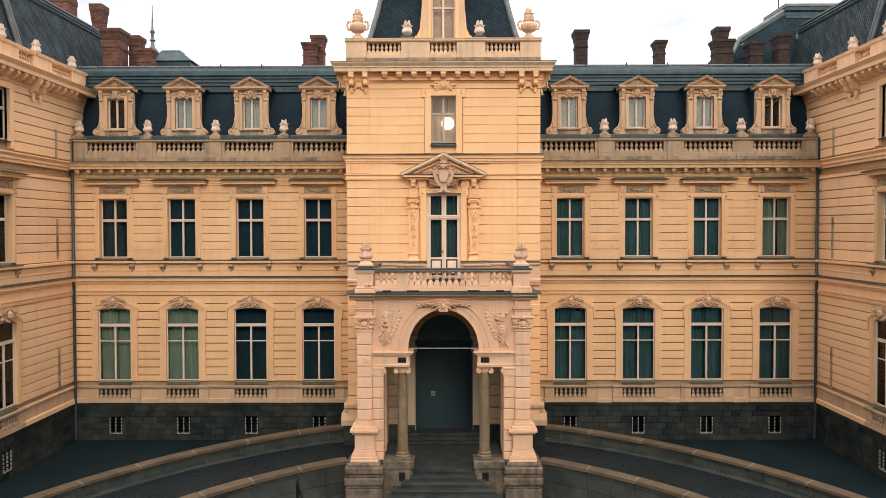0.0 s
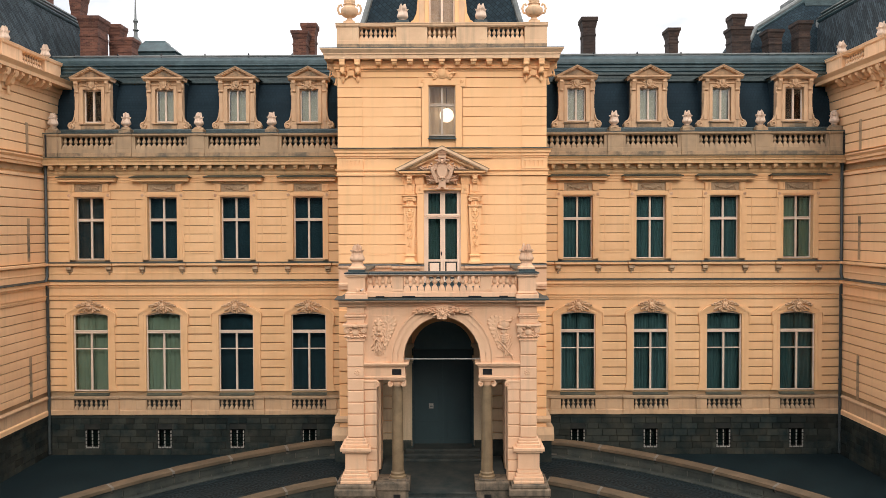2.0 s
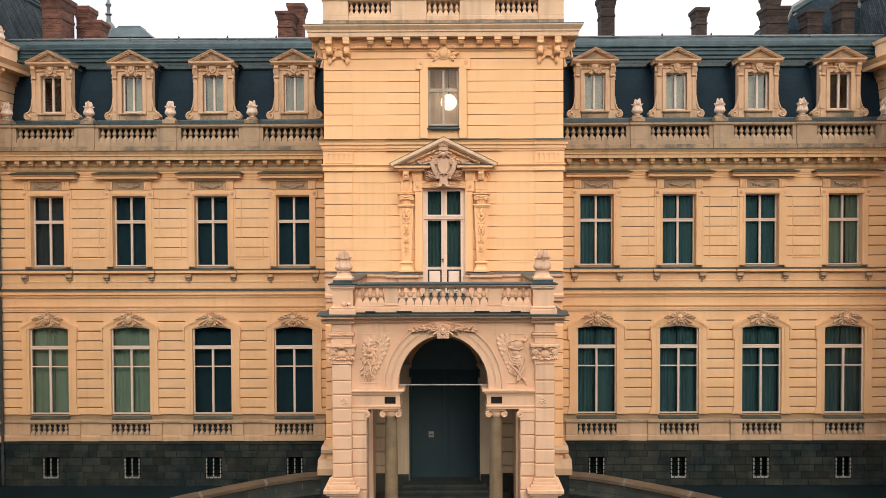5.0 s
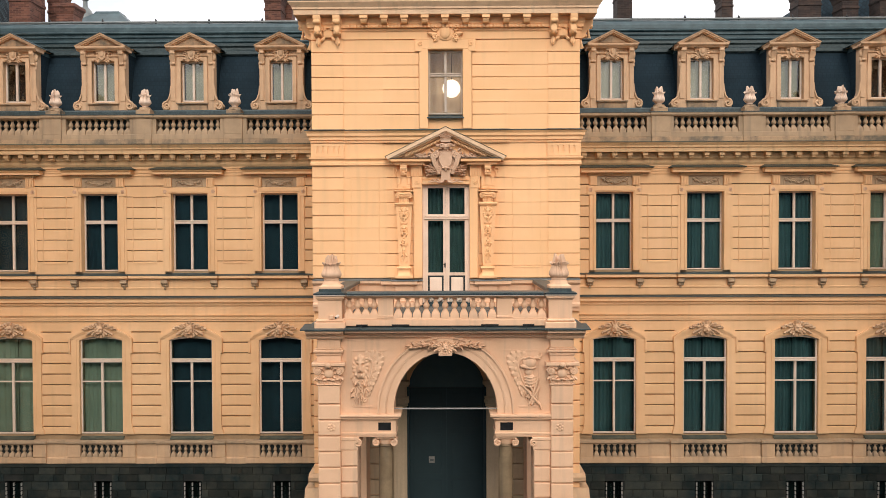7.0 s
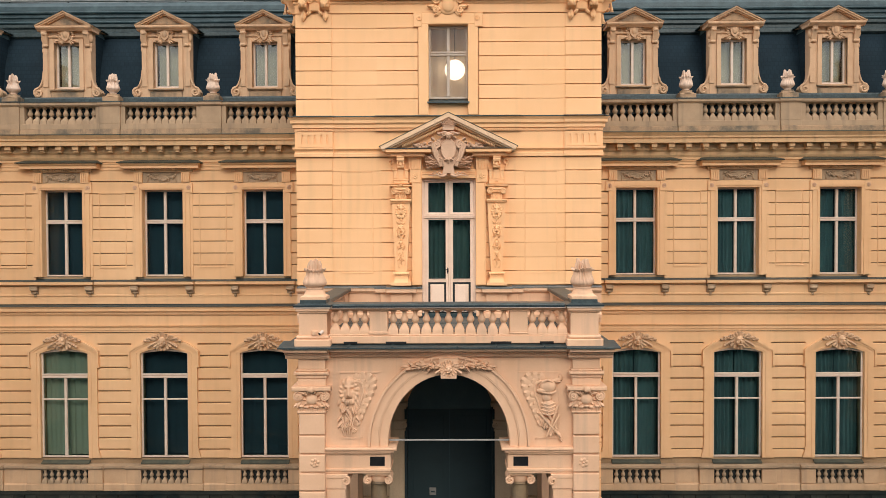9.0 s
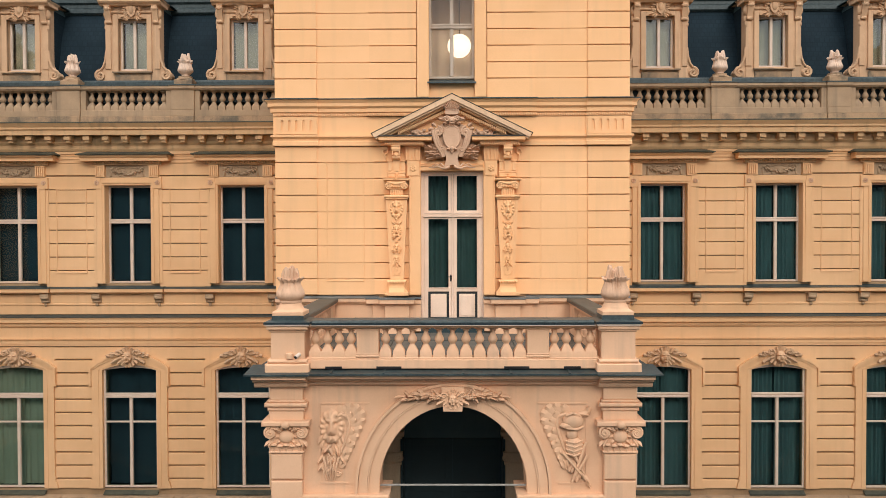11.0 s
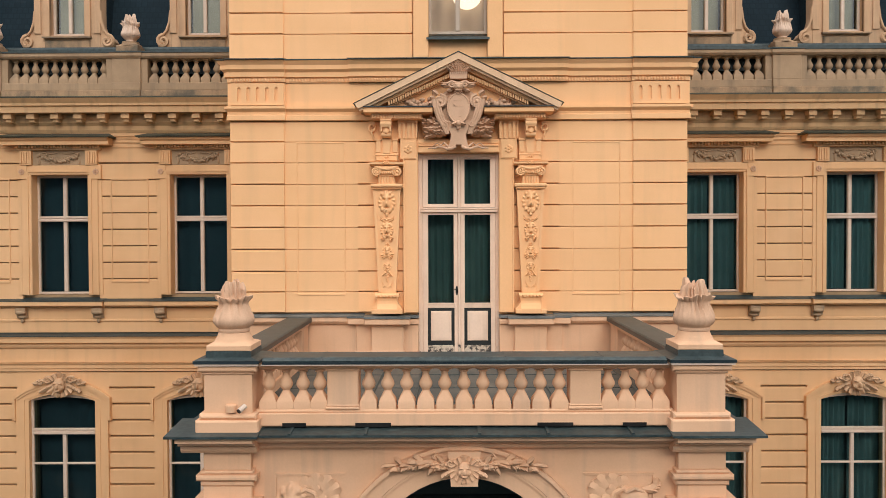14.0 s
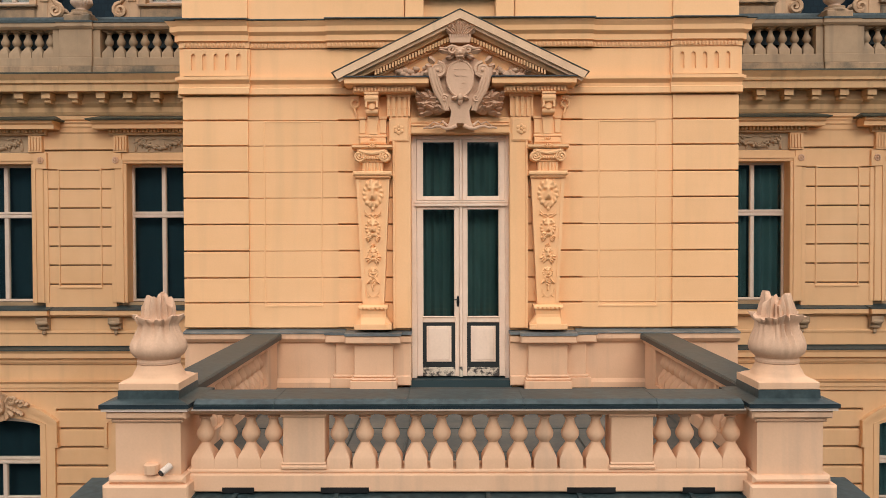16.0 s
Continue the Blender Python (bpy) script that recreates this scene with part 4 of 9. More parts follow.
def upper_window(m, label):
    """Square-headed window of the first storey with surround, frieze panel, dentilled hood and bracketed sill."""
    th = thing("window_2", m, label, "window", "first floor windows", "structure")
    s = Shape().box(-1.0, -0.73, -0.05, 0.36, 8.42, 11.53, 0.015).box(0.73, 1.0, -0.05, 0.36, 8.42, 11.53, 0.015).box(-1.0, 1.0, -0.05, 0.36, 11.53, 11.78, 0.015)
    s.make("surround", OCHRE, th)
    s = Shape().box(-0.84, -0.8, -0.075, 0, 8.42, 11.6).box(0.8, 0.84, -0.075, 0, 8.42, 11.6).box(-0.84, 0.84, -0.075, 0, 11.6, 11.64)
    s.make("fillet", OCHRE, th)
    for k in (-1, 1):
        Shape().box(k * 0.96 - 0.13, k * 0.96 + 0.13, -0.075, 0.05, 11.42, 11.78, 0.01).make("ear", OCHRE, th)
        r = Shape()
        for i in range(8):
            a = i * math.pi / 4
            r.ball((k * 0.96 + 0.055 * math.cos(a), -0.085, 11.61 + 0.055 * math.sin(a)), (0.028, 0.025, 0.028), 6, 4)
        r.ball((k * 0.96, -0.09, 11.61), (0.03, 0.035, 0.03), 6, 4)
        r.make("rosette", CREAM, th, "", True)
        c = Shape().box(k * 0.85 - 0.15, k * 0.85 + 0.15, -0.1, 0.05, 11.79, 12.16)
        for i in range(4):
            c.box(k * 0.85 - 0.12 + 0.065 * i, k * 0.85 - 0.085 + 0.065 * i, -0.13, -0.09, 11.83, 12.12)
        c.make("fluted_block", OCHRE, th)
        b = Shape().prism([(0.05, 8.1), (-0.2, 8.1), (-0.2, 8.0), (-0.12, 7.92), (-0.1, 7.84), (0.05, 7.8)], "x", k * 0.99 - 0.13, k * 0.99 + 0.13)
        b.ball((k * 0.99, -0.17, 7.98), (0.15, 0.07, 0.06)).ball((k * 0.99, -0.1, 7.86), (0.1, 0.06, 0.045)).ball((k * 0.99, -0.07, 7.76), (0.05, 0.05, 0.06))
        b.make("sill_bracket", WEATHERED, th, "", True)
    p = Shape().box(-0.69, 0.69, -0.01, 0.05, 11.79, 12.16)
    festoon(p, 0, 11.98, -0.015, 0.5).make("festoon_panel", WEATHERED, th, "carved garland panel")
    Shape().mould([(0.05, 12.17), (-0.1, 12.17), (-0.1, 12.21), (-0.11, 12.22), (-0.11, 12.28), (0.05, 12.28)], -1.1, 1.1).make("hood_bed", SOOTED, th)
    d = Shape()
    for i in range(26):
        d.box(-1.06 + 0.083 * i, -1.015 + 0.083 * i, -0.19, -0.1, 12.222, 12.285)
    d.make("dentils", SOOTED, th)
    Shape().mould([(0.05, 12.285), (-0.3, 12.285), (-0.3, 12.37), (-0.36, 12.41), (-0.38, 12.46), (0.05, 12.47)], -1.38, 1.38).make("hood", OCHRE, th)
    v = []
    for z, out, hw in ((12.462, -0.43, 1.47), (12.49, -0.44, 1.48), (12.6, -0.02, 1.3)):
        v += [(-hw, 0.04, z), (-hw, out, z), (hw, out, z), (hw, 0.04, z)]
    f = [(0, 1, 2, 3), (8, 11, 10, 9)] + [(j * 4 + i, j * 4 + (i + 1) % 4, j * 4 + 4 + (i + 1) % 4, j * 4 + 4 + i) for j in range(2) for i in range(4)]
    Shape().add(v, f).make("hood_flashing", MOSSY, th, "dark mossy lead cover")
    Shape().mould([(0.05, 8.1), (-0.1, 8.1), (-0.14, 8.14), (-0.26, 8.16), (-0.26, 8.26), (0.05, 8.28)], -1.16, 1.16).make("sill", OCHRE, th)
    Shape().mould([(0.36, 8.4), (0.04, 8.32), (-0.275, 8.27), (-0.275, 8.284), (0.04, 8.335), (0.36, 8.43)], -1.18, 1.18).make("sill_flashing", LEAD, th, "dark lead cover")
    sash(th, -0.73, 0.73, 8.43, 11.53, 0.26, ((10.4, 0.14),), w=0.055)
    return th


GW = ground_window(pose(-BAYS[3], WING_Y, 0), "tall arched window with white frame and mask keystone")
UW = upper_window(pose(-BAYS[3], WING_Y, 0), "tall white-framed window under a dentilled hood")
for i, x in enumerate([-BAYS[2], -BAYS[1], -BAYS[0], *BAYS]):
    a = copy_thing(GW, pose(x, WING_Y, 0))
    b = copy_thing(UW, pose(x, WING_Y, 0))


def sill_band(side):
    """The sill course between the windows, lead-topped."""
    for a, b in zip([TOWER_X] + [c + 1.18 for c in BAYS], [c - 1.18 for c in BAYS] + [WING_END]):
        a, b = sorted((side * a, side * b))
        wall = WALLS[0 if side < 0 else 1]
        Shape().mould([(0.05, 8.1), (-0.06, 8.1), (-0.1, 8.14), (-0.18, 8.16), (-0.18, 8.26), (0.05, 8.28)], a, b).make("sill_course", OCHRE, wall)
        Shape().mould([(0.05, 8.285), (-0.19, 8.262), (-0.19, 8.274), (0.05, 8.33)], a, b).make("sill_flashing", LEAD, wall, "dark lead cover")


sill_band(-1)
sill_band(1)


# ---- curtains and rooms behind the windows ----
def curtain(x0, x1, z0, z1, y, mat, label, folds=9, amp=0.035):
    s = Shape()
    n = folds * 6
    pts = []
    for i in range(n + 1):
        t = i / n
        pts.append((x0 + (x1 - x0) * t, y + amp * math.sin(t * folds * 2 * math.pi + 0.9 * math.sin(t * 7 + x0)) + 0.4 * amp * math.sin(t * 23 + x0)))
    front = [(p[0], p[1]) for p in pts]
    back = [(p[0], p[1] + 0.012) for p in reversed(pts)]
    s.prism(front + back, "z", z0, z1)
    ob = s.make("curtain", mat, None, label, True)
    return tagged(ob, category="curtain", group="curtains")


for i, x in enumerate([-BAYS[3], -BAYS[2], -BAYS[1], -BAYS[0], *BAYS]):
    y = WING_Y + 0.42
    if i < 2:
        curtain(x - 0.86, x + 0.02, 1.9, 5.8, y, CURTAIN_GREEN, "pale grey-green curtain drawn behind an arched window", 4, 0.025)
        curtain(x + 0.0, x + 0.86, 1.9, 5.8, y + 0.06, CURTAIN_GREEN, "pale grey-green curtain drawn behind an arched window", 3, 0.025)
    # added navy sheets stand in for the dark tone of these panes
    if i in (2, 3):
        curtain(x - 0.86, x + 0.86, 1.9, 5.8, y + 0.1, PANE_NAVY, "added dark blue sheet that tints the panes of an arched window", 3, 0.02)
    if i < 4:
        curtain(x - 0.8, x + 0.8, 8.5, 11.5, y + 0.1, PANE_NAVY, "added dark blue sheet that tints the panes of a first floor window", 3, 0.02)
    if i >= 4:
        curtain(x - 0.86, x - 0.02, 1.9, 5.8, y, CURTAIN_TEAL, "blue-green curtain hanging behind an arched window", 6)
        curtain(x + 0.03, x + 0.86, 1.9, 5.8, y, CURTAIN_TEAL, "blue-green curtain hanging behind an arched window", 5)
        if i < 7:
            curtain(x - 0.8, x - 0.06, 8.5, 11.4, y, CURTAIN_TEAL, "blue-green curtain hanging behind a first floor window", 5)
            curtain(x + 0.12, x + 0.8, 8.5, 11.4, y, CURTAIN_TEAL, "blue-green curtain hanging behind a first floor window", 4)
        else:
            curtain(x - 0.8, x + 0.05, 8.5, 11.4, y, CURTAIN_GREEN, "pale grey-green curtain behind a first floor window", 5)
            curtain(x + 0.2, x + 0.8, 8.5, 11.4, y, CURTAIN_GREEN, "pale grey-green curtain behind a first floor window", 3)

for side in (-1, 1):
    a, b = sorted((side * TOWER_X, side * WING_END))
    s = Shape().box(a, b, 11.0, 11.4, GROUND, 18.5).box(*sorted((side * (WING_END + 0.05), side * (WING_END + 0.35))), WING_Y + 0.6, 11.4, GROUND, 18.5)
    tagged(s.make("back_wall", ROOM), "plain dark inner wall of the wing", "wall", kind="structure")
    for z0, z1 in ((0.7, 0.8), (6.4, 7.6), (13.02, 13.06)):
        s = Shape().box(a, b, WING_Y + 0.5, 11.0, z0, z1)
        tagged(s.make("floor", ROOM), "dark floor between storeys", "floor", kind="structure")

# ---- roof balustrade, dormers and mansards of the wings ----
def roof_balustrade(name, m, segments, z0, label, bal=BAL_WING, mat=None, capmat=None, h=0.6, pitch=0.265, bh=0.22):
    """segments: ('p', a, b) pedestals and ('r', a, b) runs of balusters along local x."""
    mat, capmat = mat or WEATHERED, capmat or LEAD
    th = thing(name, m, label, "balustrade", kind="structure")
    for k, a, b in segments:
        dy = 0.05 if k == "p" else 0.0
        Shape().box(a, b, -0.23 - dy, 0.2, z0, z0 + 0.5 * bh, 0.015).make("base", DIRTY, th)
        Shape().box(a, b, -0.19 - dy, 0.2, z0 + 0.5 * bh, z0 + bh, 0.012).make("upper_base", mat, th)
        if k == "p":
            fl = 0.16 if b - a < 0.8 else 0.0
            Shape().box(a, b, -0.23, 0.2, z0 + bh, z0 + bh + h, 0.01).make("pedestal", mat, th)
            if fl:
                Shape().box(a - fl, a, -0.17, 0.18, z0 + bh, z0 + bh + h).box(b, b + fl, -0.17, 0.18, z0 + bh, z0 + bh + h).make("flanking_strip", mat, th)
        else:
            if bal is BAL_WING:
                a, b = a + 0.16, b - 0.16
            n = max(int(round((b - a) / pitch)), 1)
            for i in range(n):
                piece("baluster", bal, th, a + (b - a) * (i + 0.5) / n, 0, z0 + bh)
            if bal is BAL_WING:
                a, b = a - 0.16, b + 0.16
        zt = z0 + bh + h
        Shape().mould([(0.2, zt), (-0.2 - dy, zt), (-0.25 - dy, zt + 0.05), (-0.25 - dy, zt + 0.13), (0.25, zt + 0.13), (0.25, zt)], a - dy * 0.8, b + dy * 0.8).make("rail", mat, th)
        Shape().box(a - dy, b + dy, -0.27 - dy, 0.27, zt + 0.133, zt + 0.17).make("rail_cover", capmat, th, "dark sheet metal cover")
    return th


MIDS = [(BAYS[i] + BAYS[i + 1]) / 2 for i in range(3)]


def wing_roof(side):
    m = pose(0, WING_Y + 0.1, 0)
    seg, urns = [], []
    last = TOWER_X + 0.05
    for p in MIDS + [WING_END - 0.33]:
        seg.append(("r", last + 0.0, p - 0.37))
        seg.append(("p", p - 0.37, p + 0.37))
        urns.append(p)
        last = p + 0.37
    if side < 0:
        seg = [(k, -b, -a) for k, a, b in seg]
    roof_balustrade("balustrade_west" if side < 0 else "balustrade_east", m, seg, 13.5, "stuccoed roof balustrade with turned balusters and sheet metal rail", h=0.62, bh=0.39)
    for p in urns:
        tagged(new("flame_urn", URN_SMALL), "weathered stone flame urn on the roof balustrade", "urn", "roof urns").matrix_world = pose(side * p, WING_Y + 0.2, 14.98, 0, 0, p * 40)
        s = Shape().box(-0.29, 0.29, -0.27, 0.22, 14.66, 14.86, 0.02).lathe([(0.29, 14.86), (0.28, 14.9), (0.22, 14.93), (0.22, 14.98)], 0, 0, 16)
        ob = tagged(s.make("urn_base", DIRTY), "square weathered stone block under an urn", "urn base", "roof urns")
        ob.matrix_world = pose(side * p, WING_Y + 0.2, 0)
    # the roof: gutter, steep slates, zinc crown
    a, b = sorted((side * (TOWER_X - 0.1), side * (WING_END + 0.6)))
    th = thing("roof_west" if side < 0 else "roof_east", pose(0, 0, 0), "black slate mansard roof with grey zinc crown", "roof", kind="structure")
    Shape().box(a, b, WING_Y + 0.12, 6.2, 13.5, 13.62).make("gutter_floor", LEAD, th)
    Shape().mould([(6.0, 14.2), (5.18, 14.2), (5.18, 14.86), (5.22, 14.92), (6.0, 14.97)], a, b).make("gutter_apron", LEAD, th, "dark lead-clad upstand")
    uv_roof(Shape().prism([(5.75, 13.6), (5.95, 14.8), (6.25, 16.4), (6.55, 17.35), (7.2, 17.35), (7.2, 13.6)], "x", a, b).make("slates", SLATE, th))
    Shape().mould([(7.3, 17.36), (6.52, 17.36), (6.44, 17.42), (6.44, 17.55), (6.5, 17.6), (6.5, 17.7), (6.42, 17.76), (6.42, 17.86), (6.6, 17.9), (7.3, 17.9)], a, b).make("crown_moulding", LEAD, th)
    Shape().mould([(12, 18.7), (7.45, 18.88), (7.1, 18.84), (6.85, 18.68), (6.72, 18.4), (6.7, 17.91), (12, 17.91)], a, b).make("zinc_crown", ZINCDARK, th)
    Shape().mould([(7.0, 18.45), (6.7, 18.45), (6.72, 18.62), (6.86, 18.78), (7.1, 18.9), (7.4, 18.93), (7.4, 18.6)], a, b).make("zinc_edge", ZINCDARK, th, "dark teal zinc edge")
    for z, r in ((18.0, 0.05), (18.2, 0.04), (18.38, 0.06)):
        Shape().tube([(a, 6.69, z), (b, 6.69, z)], r, 8).make("lead_roll", ZINCDARK, th)
    Shape().tube([(a, 6.95, 18.9), (b, 6.95, 18.9)], 0.05).make("ridge_roll", LEADLIGHT, th)
    sp = Shape().lathe([(0.03, 18.84), (0.05, 18.96), (0.01, 19.06)], n=6).mesh("snow_hook", IRON)
    for i in range(7):
        piece("snow_hook", sp, th, a + (b - a) * (i + 0.5) / 7, 6.95, 0)


wing_roof(-1)
wing_roof(1)


def dormer(m, label):
    """Stucco dormer: pedimented window front with side scrolls and a slated cheek behind."""
    th = thing("dormer_window", m, label, "dormer", "dormer windows", "structure")
    s = Shape().box(-0.86, -0.46, 0, 0.4, 14.6, 17.3, 0.01).box(0.46, 0.86, 0, 0.4, 14.6, 17.3, 0.01)
    s.box(-0.46, 0.46, 0, 0.4, 16.9, 17.3).box(-0.46, 0.46, 0, 0.4, 14.6, 15.26)
    s.make("body", DORMERSTUCCO, th)
    uv_roof(Shape().box(-0.84, -0.52, 0.4, 1.7, 14.75, 17.3).box(0.52, 0.84, 0.4, 1.7, 14.75, 17.3).make("slated_cheek", SLATE, th, "dark slate cheeks"))
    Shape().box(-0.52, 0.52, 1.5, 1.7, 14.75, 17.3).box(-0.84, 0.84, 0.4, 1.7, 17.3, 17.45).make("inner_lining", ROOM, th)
    s = Shape().box(-0.62, -0.46, -0.06, 0.05, 15.2, 17.05, 0.012).box(0.46, 0.62, -0.06, 0.05, 15.2, 17.05, 0.012).box(-0.46, 0.46, -0.06, 0.05, 16.9, 17.05, 0.012)
    s.make("surround", DORMERSTUCCO, th)
    Shape().mould([(0.02, 17.08), (-0.05, 17.08), (-0.075, 17.11), (-0.075, 17.14), (0.02, 17.15)], -0.68, 0.68).make("frieze_moulding", DORMERSTUCCO, th)
    for k in (-1, 1):
        Shape().box(k * 0.79 - 0.09, k * 0.79 + 0.09, -0.035, 0.02, 15.3, 16.72, 0.012).make("pilaster_strip", DORMERSTUCCO, th)
        # the side sweeps out in a hollow curve to a volute at its foot
        side = [(0.86, 16.1), (0.87, 15.85), (0.89, 15.62), (0.93, 15.45), (0.99, 15.33), (1.08, 15.26), (1.18, 15.2), (1.24, 15.1), (1.22, 14.98), (1.16, 14.9), (1.16, 14.6), (0.86, 14.6)]
        f = Shape().prism([(k * x, z) for x, z in side], "y", 0.02, 0.3)
        f.scroll(k * 1.06, 15.1, 0.165, -0.02, 0.055, -k, math.pi / 2)
        f.tube([(k * 0.87, 0.0, 15.9), (k * 0.9, -0.01, 15.6), (k * 0.97, -0.02, 15.38), (k * 1.06, -0.02, 15.27)], 0.035, 6)
        f.make("foot_scroll", DORMERSTUCCO, th, "", True)
        c = Shape().prism([(0.02, 16.72), (-0.05, 16.76), (-0.09, 16.9), (-0.14, 17.05), (-0.2, 17.16), (-0.22, 17.3), (0.02, 17.3)], "x", k * 0.76 - 0.09, k * 0.76 + 0.09)
        c.ball((k * 0.76, -0.17, 17.2), (0.12, 0.07, 0.07)).ball((k * 0.76, -0.06, 16.8), (0.11, 0.05, 0.06))
        c.ball((k * 0.86, 0.02, 17.06), (0.09, 0.1, 0.17)).ball((k * 0.87, 0.03, 16.8), (0.06, 0.07, 0.12)).leaf(k * 0.86, 16.74, 0.0, 0.2, 0.1, -math.pi / 2, 0.05)
        c.make("console", DORMERSTUCCO, th, "", True)
    Shape().mould([(0.4, 17.3), (-0.18, 17.3), (-0.22, 17.34), (-0.26, 17.36), (-0.3, 17.4), (-0.3, 17.46), (0.4, 17.48)], -1.0, 1.0).make("cornice", DORMERSTUCCO, th)
    Shape().prism([(-0.95, 17.48), (0.95, 17.48), (0, 17.88)], "y", -0.08, 1.5).make("pediment", DORMERSTUCCO, th)
    for nm, d0, d1, xe, out in (("raking_lip", 0.0, 0.05, 1.03, 0.31), ("raking_cornice", 0.05, 0.11, 0.99, 0.27), ("raking_bed", 0.11, 0.15, 0.9, 0.2)):
        r = Shape()
        for k in (-1, 1):
            zt = 18.0 - 0.5 * xe
            r.prism([(k * xe, zt - d1), (k * xe, zt - d0), (0, 18.0 - d0), (0, 18.0 - d1)], "y", -out, 0.5)
        r.make(nm, DORMERSTUCCO, th)
    cv = Shape()
    for k in (-1, 1):
        cv.prism([(k * 1.05, 17.48), (k * 1.05, 17.5), (0, 18.025), (0, 18.003)], "y", -0.33, 1.4)
    cv.make("roof_cover", LEAD, th, "dark sheet metal cover")
    car = Shape().prism([(-0.13, 17.36), (0.13, 17.36), (0.15, 17.2), (0.12, 17.05), (0.05, 16.97), (0, 16.94), (-0.05, 16.97), (-0.12, 17.05), (-0.15, 17.2)], "y", -0.14, -0.04)
    car.ball((0, -0.13, 17.18), (0.1, 0.06, 0.14), 10, 8)
    car.prism([(-0.1, 17.36), (0.1, 17.36), (0.14, 17.44), (0.05, 17.42), (0, 17.46), (-0.05, 17.42), (-0.14, 17.44)], "y", -0.16, -0.04)
    for k in (-1, 1):
        car.scroll(k * 0.2, 17.3, 0.08, -0.1, 0.026, k).scroll(k * 0.19, 17.06, 0.07, -0.09, 0.022, -k)
        for j in range(3):
            car.leaf(k * 0.1, 17.02 - 0.02 * j, -0.06, 0.27 - 0.04 * j, 0.08, -math.pi / 2 + k * (1.25 - 0.35 * j), 0.05)
            car.leaf(k * 0.17, 17.22 - 0.05 * j, -0.06, 0.16, 0.07, math.pi / 2 - k * (1.2 + 0.3 * j), 0.05)
    car.make("cartouche", DORMERSTUCCO, th, "", True)
    Shape().mould([(0.36, 15.26), (-0.12, 15.17), (-0.12, 15.21), (0.36, 15.31)], -0.64, 0.64).make("sill", DIRTY, th)
    Shape().box(-0.6, 0.6, -0.05, 0.02, 14.9, 15.13, 0.03).make("apron_panel", DIRTY, th)
    # raised panel whose dark colour stands for the recessed tympanum's shade
    Shape().prism([(-0.58, 17.53), (0.58, 17.53), (0, 17.8)], "y", -0.1, -0.07).make("tympanum_panel", DIRTY, th)
    sash(th, -0.46, 0.46, 15.28, 16.9, 0.16, (), glass=GLASS_OLD, w=0.065)
    return th


DORMER = dormer(pose(-BAYS[3], 5.33, 0), "stucco dormer with pediment and white casement on slate roof")
for x in (-BAYS[2], -BAYS[1], -BAYS[0], *BAYS):
    copy_thing(DORMER, pose(x, 5.33, 0))
for i, x in enumerate([-BAYS[3], -BAYS[2], -BAYS[1], -BAYS[0], *BAYS]):
    if i not in (0, 7):
        curtain(x - 0.4, x + 0.4, 15.3, 16.85, 5.75, CURTAIN_GREEN, "pale blind behind a dormer casement", 3, 0.012)

